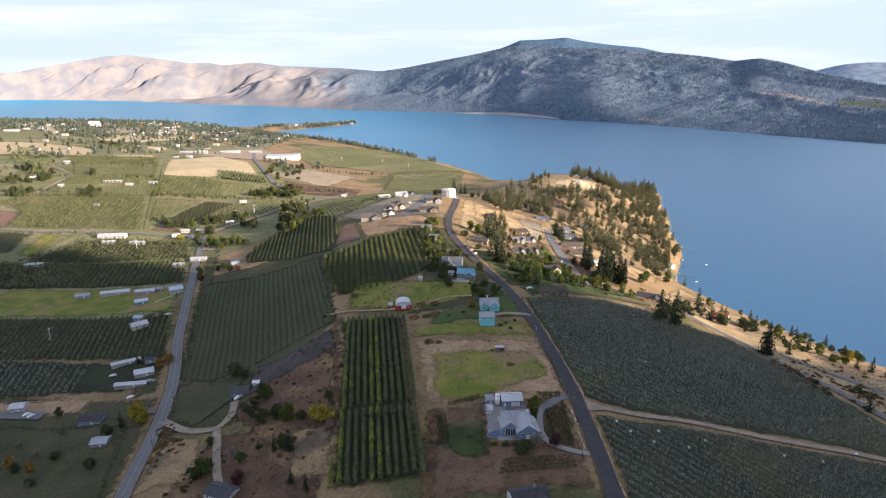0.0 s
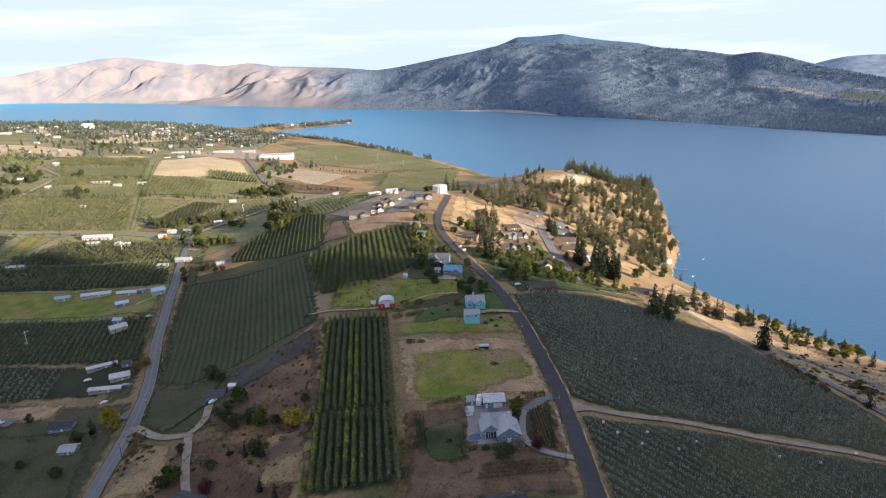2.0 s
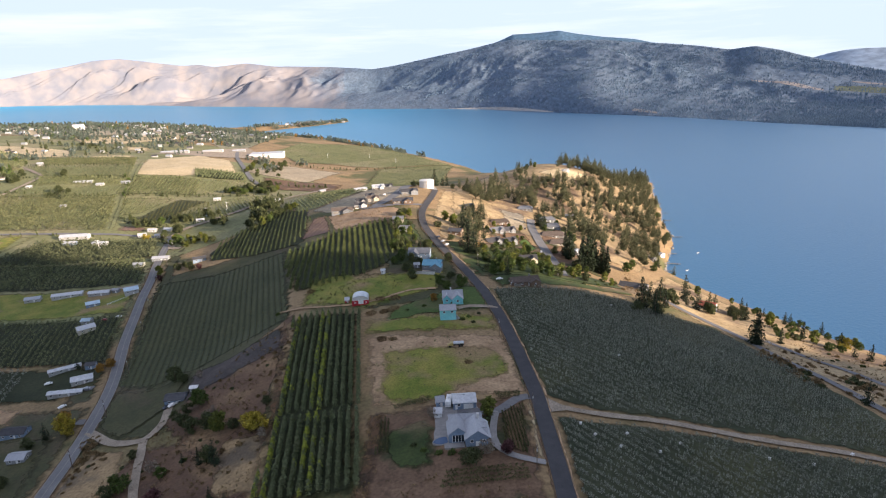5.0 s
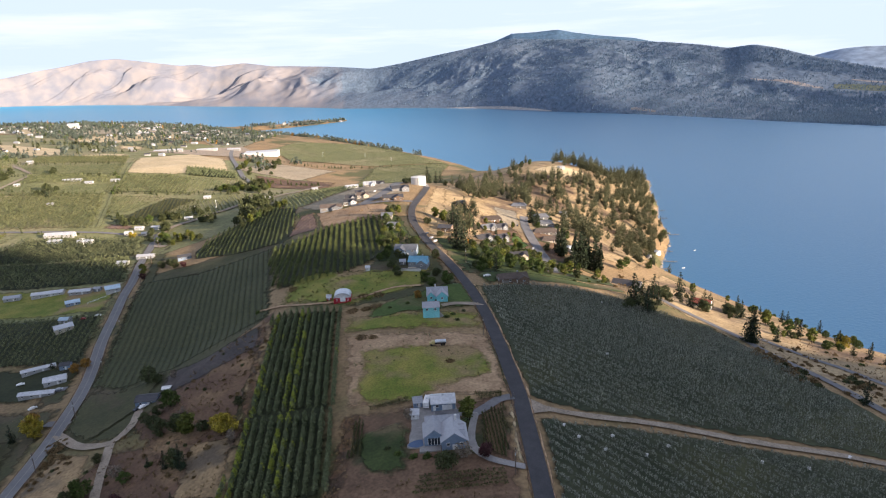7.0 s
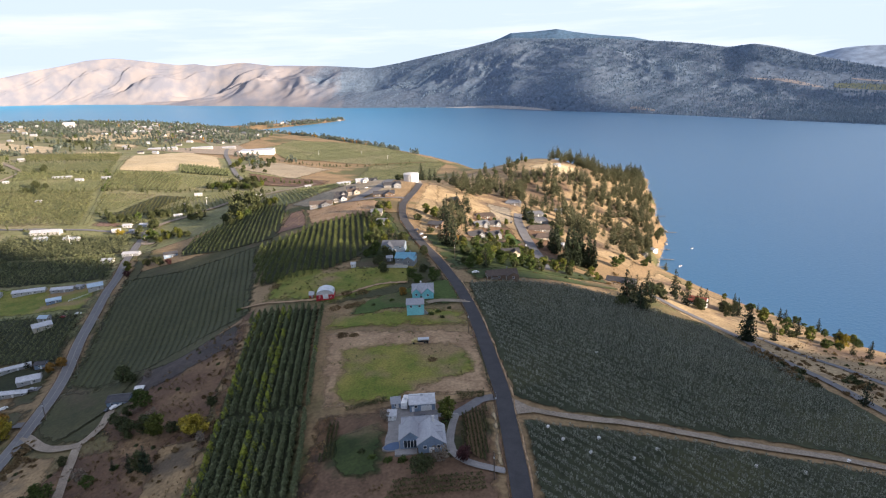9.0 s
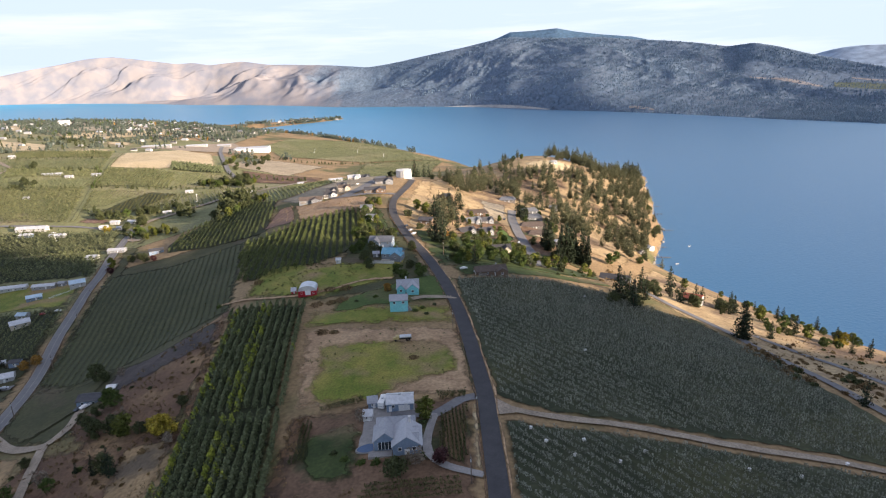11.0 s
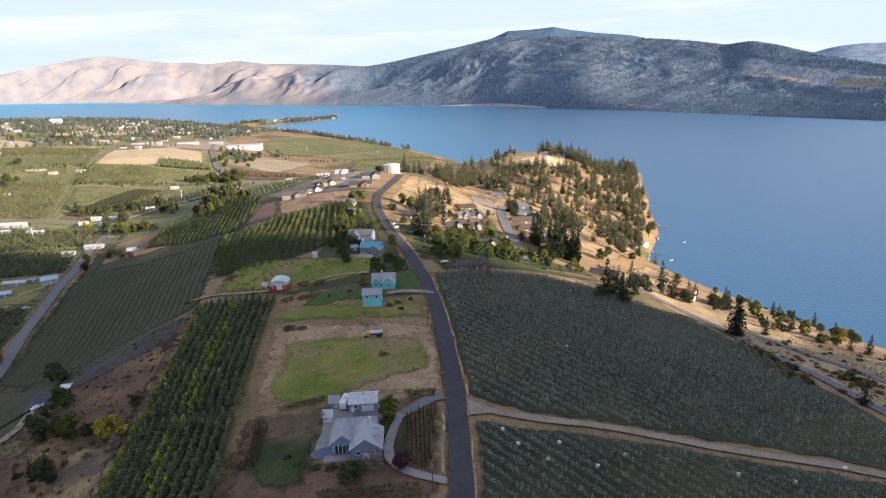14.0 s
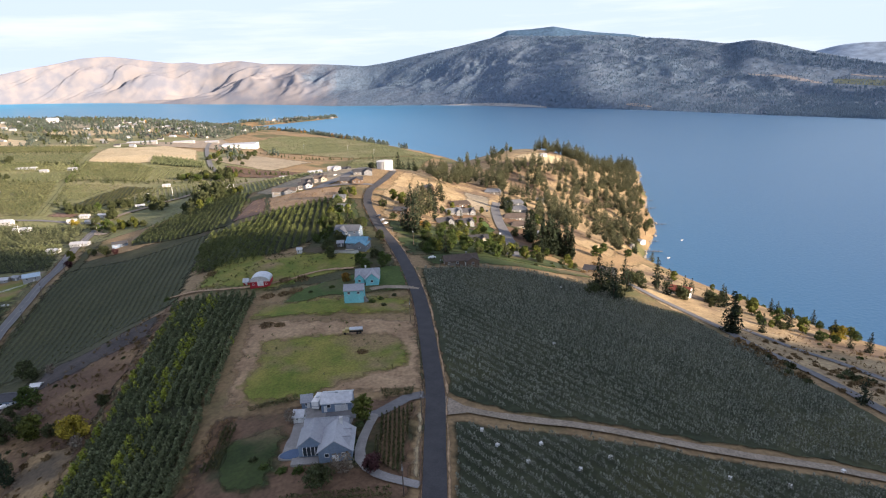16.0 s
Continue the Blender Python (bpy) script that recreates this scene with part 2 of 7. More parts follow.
M.update(
    pine=leaf_material("pine_needles", (0.072, 0.080, 0.042), (0.118, 0.122, 0.063)),
    fir=leaf_material("fir_needles", (0.018, 0.028, 0.016), (0.032, 0.046, 0.022)),
    green_leaf=leaf_material("green_leaves", (0.050, 0.080, 0.018), (0.085, 0.115, 0.028)),
    dark_leaf=leaf_material("dark_leaves", (0.050, 0.062, 0.026), (0.080, 0.092, 0.036)),
    yellow_leaf=leaf_material("yellow_leaves", (0.22, 0.19, 0.025), (0.36, 0.27, 0.035)),
    lime_leaf=leaf_material("yellow_green_leaves", (0.09, 0.11, 0.022), (0.145, 0.155, 0.03)),
    amber_leaf=leaf_material("amber_leaves", (0.22, 0.12, 0.025), (0.34, 0.19, 0.04)),
    plum_leaf=leaf_material("plum_leaves", (0.055, 0.024, 0.026), (0.09, 0.036, 0.036)),
    apple_leaf=leaf_material("apple_leaves", (0.20, 0.21, 0.165), (0.285, 0.29, 0.23), 0.15, 0.45),
    row_leaf=leaf_material("row_leaves", (0.105, 0.128, 0.060), (0.165, 0.186, 0.094), 0.12, 0.4),
    row_gold=leaf_material("yellow_row_leaves", (0.20, 0.24, 0.035), (0.30, 0.32, 0.05), 0.2, 0.4),
    # white toned down, since walls facing the sun came out too bright
    toned_white=material("toned_down_white", (0.36, 0.36, 0.35), (0.46, 0.45, 0.43), 0.2, rough=0.8, fine=1.0, per_object=0.25),
    dull_wall=material("dull_siding", (0.20, 0.185, 0.165), (0.28, 0.255, 0.225), 0.2, rough=0.8, fine=1.0, per_object=0.35),
    valley_leaf=leaf_material("valley_orchard_leaves", (0.112, 0.130, 0.060), (0.172, 0.180, 0.086), 0.03, 0.5),
    # leaf colour blued and paled to imitate distant haze
    town_leaf=leaf_material("town_leaves", (0.078, 0.104, 0.088), (0.118, 0.142, 0.112), 0.05, 0.5),
    orchard_leaf=leaf_material("orchard_leaves", (0.10, 0.12, 0.062), (0.145, 0.158, 0.082), 0.05, 0.4),
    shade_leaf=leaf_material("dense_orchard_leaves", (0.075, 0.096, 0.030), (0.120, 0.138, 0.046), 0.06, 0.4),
    # leaves darkened in place of the shade that the slope should cast
    trellis_shade_leaf=leaf_material("shaded_trellis_leaves", (0.044, 0.060, 0.024), (0.070, 0.086, 0.036), 0.06, 0.4),
    vine_leaf=leaf_material("vine_leaves", (0.060, 0.075, 0.026), (0.12, 0.11, 0.045), 0.2, 0.4),
    brush=leaf_material("dry_brush", (0.15, 0.10, 0.05), (0.24, 0.17, 0.08), 0.3, 0.35),
    twig=leaf_material("bare_twigs", (0.16, 0.13, 0.10), (0.24, 0.20, 0.15), 0.3, 0.3),
    bark=material("bark", (0.09, 0.06, 0.045), (0.15, 0.10, 0.07), 2.0, fine=6.0),
    white_wall=material("white_siding", (0.58, 0.57, 0.55), (0.68, 0.67, 0.64), 0.4, rough=0.6, fine=2.0),
    cream_wall=material("cream_siding", (0.52, 0.46, 0.36), (0.60, 0.53, 0.42), 0.4, rough=0.7, fine=2.0),
    grey_wall=material("grey_siding", (0.19, 0.20, 0.21), (0.26, 0.27, 0.28), 0.4, rough=0.7, fine=2.0),
    blue_wall=material("blue_grey_siding", (0.18, 0.245, 0.33), (0.225, 0.295, 0.385), 0.4, rough=0.6, fine=2.0),
    teal_wall=material("turquoise_siding", (0.19, 0.56, 0.60), (0.24, 0.63, 0.67), 0.4, rough=0.6, fine=2.0),
    brown_wall=material("brown_siding", (0.16, 0.11, 0.08), (0.22, 0.15, 0.10), 0.4, rough=0.8, fine=2.0),
    red_wall=material("barn_red", (0.40, 0.025, 0.04), (0.48, 0.035, 0.05), 0.5, rough=0.6, fine=2.0),
    grey_roof=material("grey_shingles", (0.33, 0.345, 0.37), (0.38, 0.39, 0.41), 0.5, rough=0.85, fine=2.5, per_object=0.15),
    slate_roof=material("slate_shingles", (0.14, 0.15, 0.165), (0.19, 0.20, 0.215), 0.5, rough=0.85, fine=2.5, per_object=0.2),
    dark_roof=material("charcoal_shingles", (0.055, 0.056, 0.062), (0.085, 0.084, 0.088), 0.5, rough=0.85, fine=2.5, per_object=0.2),
    brown_roof=material("brown_shingles", (0.095, 0.075, 0.062), (0.135, 0.105, 0.086), 0.5, rough=0.85, fine=2.5, per_object=0.2),
    red_roof=material("red_tiles", (0.26, 0.07, 0.05), (0.34, 0.10, 0.07), 0.5, rough=0.8, fine=2.5),
    metal_roof=material("pale_metal_roof", (0.50, 0.52, 0.54), (0.62, 0.63, 0.64), 0.3, rough=0.5, fine=1.0, metal=0.2),
    blue_roof=material("blue_metal_roof", (0.13, 0.33, 0.45), (0.18, 0.40, 0.50), 0.3, rough=0.45, fine=1.0),
    pale_blue_roof=material("pale_blue_metal_roof", (0.38, 0.50, 0.58), (0.46, 0.57, 0.64), 0.3, rough=0.5, fine=1.0, per_object=0.15),
    steel=material("galvanised_steel", (0.50, 0.53, 0.56), (0.60, 0.62, 0.64), 0.5, rough=0.4, metal=0.5),
    white_paint=material("white_paint", (0.76, 0.75, 0.72), (0.82, 0.81, 0.78), 0.3, rough=0.5, fine=1.5),
    trim=material("white_trim", (0.72, 0.72, 0.70), (0.80, 0.80, 0.78), 1.0, rough=0.5),
    pole_wood=material("pole_wood", (0.10, 0.075, 0.06), (0.15, 0.115, 0.09), 1.0, fine=4.0),
    rock=material("shore_rock", (0.28, 0.25, 0.21), (0.42, 0.38, 0.32), 0.2, fine=1.0, bump=0.2),
    tyre=material("tyre_rubber", (0.018, 0.018, 0.018), (0.025, 0.025, 0.025), 1.0),
    dark_paint=material("dark_car_paint", (0.03, 0.035, 0.045), (0.04, 0.045, 0.06), 0.5, rough=0.3, spec=0.5),
    red_paint=material("red_car_paint", (0.28, 0.03, 0.03), (0.32, 0.035, 0.035), 0.5, rough=0.3, spec=0.5),
    grey_paint=material("silver_car_paint", (0.35, 0.36, 0.38), (0.42, 0.43, 0.45), 0.5, rough=0.3, spec=0.5),
    yellow_paint=material("dull_yellow_paint", (0.42, 0.34, 0.14), (0.50, 0.40, 0.18), 0.5, rough=0.5),
    # far trees blued so that haze is in their colour
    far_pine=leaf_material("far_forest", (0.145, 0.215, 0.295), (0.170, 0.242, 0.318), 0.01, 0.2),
    pool_cover=material("pool_cover", (0.055, 0.10, 0.19), (0.075, 0.13, 0.23), 0.5, rough=0.5),
    line_paint=material("road_line_paint", (0.24, 0.23, 0.20), (0.34, 0.32, 0.27), 0.5, rough=0.7),
)
glass = bpy.data.materials.new("window_glass")
glass.use_nodes = True
gb = glass.node_tree.nodes["Principled BSDF"]
gb.inputs["Base Color"].default_value, gb.inputs["Roughness"].default_value, gb.inputs["IOR"].default_value = (0.03, 0.04, 0.05, 1), 0.06, 1.5
M["glass"] = glass
# ---- lie of the land ----
CREST = ((40, -60, 84), (18, 172, 92), (27, 211, 91), (-40, 243, 92), (-12, 268, 94), (-57, 274, 92.5), (-16, 302, 95), (-70, 340, 92),
         (19, 357, 94), (-25, 390, 95.5), (-58, 518, 95), (-25, 570, 97.5), (-33, 696, 98), (-125, 600, 92), (-143, 580, 87), (2, 470, 91), (10, 520, 86), (49, 544, 69.5), (40, 604, 71), (10, 900, 62), (60, 1040, 44),
         (-116, 324, 86.3), (-135, 294, 80.5), (-121, 378, 86.6), (-57, 385, 95.5), (42, 360, 92), (-121, 537, 88.6), (-95, 365, 92.5), (-106, 243, 81.2), (-38, 282, 93.7))
VALLEY = ((-103, 218, 79), (-62, 222, 87), (-161, 275, 68), (-160, 344, 67), (-284, 471, 57), (-276, 488, 57), (-292, 405, 53), (-305, 541, 58), (-330, 646, 57.5),
          (-425, 646, 61), (-302, 709, 62), (-296, 937, 61), (-557, 961, 89), (-448, 1036, 81), (-235, 1160, 45), (-409, 1382, 50), (-996, 2024, 84),
          (-1196, 1980, 95), (-700, 500, 62), (-150, 60, 62), (-500, 0, 50), (-1500, 900, 110), (-2600, 2400, 110))
LAKESIDE = ((140, 185, 80), (171, 318, 62), (138, 403, 65), (160, 498, 43), (54, 574, 71), (86, 566, 69), (81, 692, 66), (134, 695, 54),
            (186, 702, 33), (165, 877, 75), (150, 980, 77), (230, 930, 62), (300, 150, 62), (220, 60, 74), (60, 800, 72), (250, 860, 34), (285, 830, 12), (265, 760, 11), (235, 690, 12), (310, 930, 13), (330, 1010, 14), (350, 1090, 14), (255, 800, 22), (285, 950, 32), (225, 740, 24),
            (71, 538, 65.4), (90, 197, 85.6), (145, 191, 77), (158, 264, 75.2), (144, 341, 65.5), (81, 694, 65), (132, 465, 51))
SPOTS = np.array(CREST + VALLEY + LAKESIDE, dtype=float)


def spline_weights(p, relax=500.0):
    d = np.hypot(p[:, None, 0] - p[None, :, 0], p[:, None, 1] - p[None, :, 1]) + 1e-9
    k = d * d * np.log(d) + relax * np.eye(len(p))
    q = np.c_[np.ones(len(p)), p[:, :2]]
    a = np.block([[k, q], [q.T, np.zeros((3, 3))]])
    return np.linalg.solve(a, np.r_[p[:, 2], 0, 0, 0])


WEIGHTS = spline_weights(SPOTS)


def raw_height(x, y):
    x, y = np.asarray(x, float), np.asarray(y, float)
    z = WEIGHTS[-3] + WEIGHTS[-2] * x + WEIGHTS[-1] * y
    for w, (px, py, _) in zip(WEIGHTS, SPOTS):
        d2 = (x - px) ** 2 + (y - py) ** 2 + 1e-9
        z = z + w * 0.5 * d2 * np.log(d2)
    return np.clip(z, 3.0, 150.0)


# the shore of the near land, round the point and past the town
SHORE = ((1500, -400), (640, 60), (430, 230), (310, 400), (255, 540), (230, 625), (247, 666), (266, 706), (287, 752), (300, 800), (316, 880), (339, 942), (370, 1074), (402, 1170),
         (330, 1225), (180, 1235), (95, 1330), (45, 1480), (-15, 1612), (-150, 1845), (-368, 2162), (-640, 2400), (-850, 2640), (-600, 2880), (-460, 3040),
         (-455, 3120), (-560, 3080), (-830, 2860), (-1000, 2800), (-1500, 2850), (-2300, 3000), (-3300, 3100), (-6000, 3000), (-6000, -2500), (1500, -2500))


def shore_distance(x, y):
    """Metres from the shore line, more than nought on land."""
    x, y = np.asarray(x, float), np.asarray(y, float)
    best, inside = np.full(x.shape, 1e9), np.zeros(x.shape, bool)
    for (ax, ay), (bx, by) in zip(SHORE, SHORE[1:] + SHORE[:1]):
        dx, dy = bx - ax, by - ay
        s = np.clip(((x - ax) * dx + (y - ay) * dy) / (dx * dx + dy * dy), 0, 1)
        best = np.minimum(best, np.hypot(x - ax - s * dx, y - ay - s * dy))
        crossing = (ay > y) != (by > y)
        inside ^= crossing & (x < ax + (y - ay) * dx / (dy if dy else 1e-9))
    return np.where(inside, best, -best)


def height(x, y):
    """Height of the ground over the lake."""
    d = shore_distance(x, y)
    top = raw_height(x, y)
    steep = np.interp(np.asarray(y, float), (1000, 1300), (0.95, 0.22))
    ramp = np.maximum(d, 0.01) * steep
    bank = (top ** -4.0 + ramp ** -4.0) ** -0.25
    return np.where(d > 0, bank + 0.3, np.maximum(d * 0.3, -12.0))
# ---- helpers for meshes ----
def mesh_object(name, verts, faces, mat, parent=None, smooth=False, label=""):
    me = bpy.data.meshes.new(name)
    me.from_pydata([tuple(map(float, v)) for v in verts], [], faces)
    for m in mat if isinstance(mat, (list, tuple)) else [mat]:
        me.materials.append(m)
    if smooth:
        me.polygons.foreach_set("use_smooth", [True] * len(me.polygons))
    ob = new(name, me)
    if parent:
        ob.parent = parent
    return tagged(ob, label)


def grid_object(name, x, y, z, mat, smooth=True, fade=2.0):
    """A sheet over the arrays x, y, z of one shape."""
    ny, nx = x.shape
    i = np.arange(ny * nx).reshape(ny, nx)
    f = np.stack([i[:-1, :-1], i[:-1, 1:], i[1:, 1:], i[1:, :-1]], -1).reshape(-1, 4)
    me = bpy.data.meshes.new(name)
    me.from_pydata(np.stack([x, y, z], -1).reshape(-1, 3).tolist(), [], f.tolist())
    me.materials.append(mat)
    if smooth:
        me.polygons.foreach_set("use_smooth", [True] * len(me.polygons))
    ring_y, ring_x = np.minimum(np.arange(ny), np.arange(ny)[::-1]), np.minimum(np.arange(nx), np.arange(nx)[::-1])
    cover = np.clip(np.minimum(ring_y[:, None], ring_x[None, :]) / fade, 0, 1).astype(np.float32)
    me.attributes.new("cover", "FLOAT", "POINT").data.foreach_set("value", cover.ravel())
    return new(name, me)


def wobble(x, y, size, seed=0.0):
    """Smooth unevenness, about -1 to 1, over arrays of places."""
    x, y = np.asarray(x, float) / size, np.asarray(y, float) / size
    return (np.sin(x * 1.7 + seed) * np.cos(y * 1.3 - seed * 2) + 0.6 * np.sin(x * 3.1 - y * 2.3 + seed * 3) + 0.4 * np.cos(x * 5.3 + y * 4.7 + seed)) / 2


# the land: one sheet, finer where the camera passes
gx = np.concatenate([np.arange(-6000, -1600, 160), np.arange(-1600, -700, 30), np.arange(-700, 400, 5), np.arange(400, 700, 20), np.arange(700, 1501, 80)])
gy = np.concatenate([np.arange(-2500, -100, 120), np.arange(-100, 1000, 5), np.arange(1000, 1500, 12), np.arange(1500, 3300, 40)])
GX, GY = np.meshgrid(gx, gy)


def ground_height(x, y):
    h = height(x, y)
    rough = np.clip(shore_distance(x, y) / 60, 0, 1)
    return h + rough * (0.22 * wobble(x, y, 17, 1.0) + 0.9 * wobble(x, y, 45, 2.0))


tagged(grid_object("ground", GX, GY, ground_height(GX, GY), M["ground"]), "dry grass and bare soil on a rolling ridge", "ground", kind="structure")

EYE = np.array((0.0, 0.0, 215.0))


def drawn_in(p, start=3000.0, end=4850.0):
    """Brings what lies past 3 km nearer along its line of sight, so that the far ranges stand within 5 km."""
    v = np.asarray(p, float) - EYE
    r = np.linalg.norm(v, axis=-1, keepdims=True)
    g = np.where(r > start, start + (end - start) * (1 - np.exp(-(r - start) / (end - start))), r)
    return EYE + v * g / np.maximum(r, 1e-6)


# the lake: a fan of rings
water = bpy.data.materials.new("lake_water")
water.use_nodes = True
wb = water.node_tree.nodes["Principled BSDF"]
wb.inputs["Roughness"].default_value = 0.3
wb.inputs["IOR"].default_value = 1.33
wt = water.node_tree.nodes.new("ShaderNodeTexNoise")
wt.inputs["Scale"].default_value, wt.inputs["Detail"].default_value = 0.25, 6.0
wp = water.node_tree.nodes.new("ShaderNodeBump")
wp.inputs["Strength"].default_value, wp.inputs["Distance"].default_value = 0.5, 0.5
wg = water.node_tree.nodes.new("ShaderNodeNewGeometry")
water.node_tree.links.new(wg.outputs["Position"], wt.inputs["Vector"])
# turquoise off the town, grey-blue off the point: sky reflection put into the colour
ws = water.node_tree.nodes.new("ShaderNodeSeparateXYZ")
water.node_tree.links.new(wg.outputs["Position"], ws.inputs["Vector"])
wr = water.node_tree.nodes.new("ShaderNodeMapRange")
wr.interpolation_type = "SMOOTHSTEP"
wr.inputs["From Min"].default_value, wr.inputs["From Max"].default_value = -700.0, 600.0
water.node_tree.links.new(ws.outputs["X"], wr.inputs["Value"])
wm = water.node_tree.nodes.new("ShaderNodeMix")
wm.data_type = "RGBA"
wm.inputs["A"].default_value, wm.inputs["B"].default_value = (0.035, 0.245, 0.45, 1), (0.052, 0.138, 0.258, 1)
water.node_tree.links.new(wr.outputs["Result"], wm.inputs["Factor"])
water.node_tree.links.new(wm.outputs["Result"], wb.inputs["Base Color"])
water.node_tree.links.new(wt.outputs["Fac"], wp.inputs["Height"])
water.node_tree.links.new(wp.outputs["Normal"], wb.inputs["Normal"])
ang, rad = np.meshgrid(np.radians(np.arange(-60, 181, 1.5)), np.concatenate([np.arange(100, 3000, 200), np.arange(3000, 14001, 200)]))
lake_pts = drawn_in(np.stack([rad * np.sin(ang), rad * np.cos(ang), 0 * rad], -1))
tagged(grid_object("water", lake_pts[..., 0], lake_pts[..., 1], lake_pts[..., 2], water), "calm blue lake with fine ripples", "lake", kind="structure")

# ---- the far shore and its hills, by bearing in degrees ----
SKYLINE = ((-40, 0.5), (-34.3, 0.74), (-30.6, 1.43), (-28.6, 1.83), (-26.4, 1.98), (-24.2, 1.66), (-21.7, 1.26), (-20.6, 1.36), (-19.3, 1.09), (-16.7, 1.32), (-14.4, 0.96),
           (-11.5, 0.85), (-8.6, 0.69), (-5.9, 0.44), (-3.6, 0.74), (-0.5, 1.29), (2.6, 1.8), (5.1, 2.31), (6.8, 2.52), (10.8, 2.24), (14.4, 2.16), (17.2, 1.83),
           (19.9, 1.6), (22.6, 1.28), (24.7, 0.91), (26.6, 1.11), (28.4, 0.72), (30.4, 0.11), (32.3, -0.35), (35.5, -1.08), (42, -1.2))
FAR_SHORE = ((-45, 11000), (-34.7, 9839), (-31.1, 8833), (-21.3, 5966), (-8.9, 4232), (3.7, 3628), (11.6, 3126), (21.2, 2757), (28.6, 2503), (36.1, 2369), (50, 2200))
CREST_AT = ((-45, 13500), (-26.4, 11130), (-17, 9000), (-5.9, 6170), (0, 5500), (7, 5200), (14, 4600), (26.6, 4050), (36, 3700), (50, 3500))
BULGE = ((-45, 1.3), (-20, 1.3), (-6, 1.0), (5, 0.75), (14, 0.62), (20, 1.1), (27, 1.9), (36, 1.7), (50, 1.5))


def by_bearing(table, b):
    t = np.array(table, float)
    soft = 0.45 if table is SKYLINE else 1.6
    return sum(np.interp(b + soft * k, t[:, 0], t[:, 1]) * w for k, w in ((-1, 0.12), (-0.5, 0.22), (0, 0.32), (0.5, 0.22), (1, 0.12)))


FAR_SHEETS = {}


def hills(name, bearings, near, crest, elevation, bulge, mat, spur=0.2, seed=0, steps=90, over=0.5):
    b, s = np.meshgrid(bearings, np.concatenate([np.linspace(-0.02, 1, steps), np.linspace(1.03, 1 + over, 8)]))
    r0, r1 = near(b), crest(b)
    r = r0 + (r1 - r0) * s
    top = 215 + r1 * np.tan(np.radians(elevation(b)))
    rise = np.clip(s, 0, 1) ** bulge(b)
    back = np.where(s > 1, 1 - (s - 1) * 0.9, 1)
    x, y = r * np.sin(np.radians(b)), r * np.cos(np.radians(b))
    z = top * rise * back
    folds = np.zeros_like(z)
    wild = np.interp(b, (-20, -8, 2, 18, 26), (1.05, 0.9, 0.62, 0.6, 0.4))
    for k in range(z.shape[0]):
        for j in range(z.shape[1]):
            v = Vector((x[k, j] / 900 + seed, y[k, j] / 1250, seed * 0.37))
            v += 0.3 * Vector((noise.noise(v * 1.3), noise.noise(v * 1.3 + Vector((5, 2, 1))), 0))
            f, size, gain = 0.0, 1.0, 0.5
            for octave in range(5):
                f += gain * (0.75 - 1.6 * abs(noise.noise(v * size)))
                size, gain = size * 2.15, gain * 0.5
            bare = float(np.interp(b[k, j], (-12, -2), (1.0, 0.0)))
            if bare > 0:
                u = Vector((x[k, j] / 750, y[k, j] / 1500, seed * 0.61))
                u += 0.35 * Vector((noise.noise(u * 1.1), noise.noise(u * 1.1 + Vector((3, 7, 2))), 0))
                g = 0.45 + 0.5 * noise.noise(u) + 0.26 * noise.noise(u * 2.1) + 0.12 * (0.5 - abs(noise.noise(u * 4.0))) + 0.05 * noise.noise(u * 8.3)
                f += bare * (g * 1.7 - 0.2 - f)
            folds[k, j] = f
    amount = np.clip(s * 2.2, 0, 1) * np.clip((1.02 - s) * 1.8, 0.02, 1)
    z = z + (folds - 0.45) * top * spur * 3.2 * wild * amount
    z = np.where(s < 0, -5, np.maximum(z, 1.0))
    p = drawn_in(np.stack([x, y, z], -1))
    FAR_SHEETS[name] = p
    return tagged(grid_object(name, p[..., 0], p[..., 1], p[..., 2], mat), kind="structure")


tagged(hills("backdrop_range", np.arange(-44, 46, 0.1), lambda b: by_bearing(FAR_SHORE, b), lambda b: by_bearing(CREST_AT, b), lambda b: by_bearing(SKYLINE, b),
             lambda b: by_bearing(BULGE, b), M["slopes"], 0.2, 5), "bare tan hills and a wooded mountain across the lake, blued for haze", "mountains")
SUMMIT = ((2, 1.2), (5.6, 2.38), (6.8, 2.85), (8.8, 2.88), (10.8, 3.0), (12.4, 2.66), (14.4, 2.34), (17.2, 2.01), (18.6, 1.67), (24, 0.5))
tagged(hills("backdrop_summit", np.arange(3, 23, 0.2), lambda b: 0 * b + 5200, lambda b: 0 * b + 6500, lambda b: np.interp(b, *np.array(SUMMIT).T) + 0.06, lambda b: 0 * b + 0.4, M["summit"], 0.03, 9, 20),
       "wooded summit ridge behind the mountain, coloured dark blue for haze", "mountain")
PALE = ((28, -1), (30.4, -0.14), (31.0, 0.13), (32.6, 0.5), (34.0, 0.55), (35.3, 0.5), (42, 0.3))
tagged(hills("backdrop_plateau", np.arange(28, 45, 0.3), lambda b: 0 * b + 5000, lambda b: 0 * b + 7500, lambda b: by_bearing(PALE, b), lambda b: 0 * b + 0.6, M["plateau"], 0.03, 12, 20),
       "far plateau on the skyline, coloured pale blue for haze", "hills")



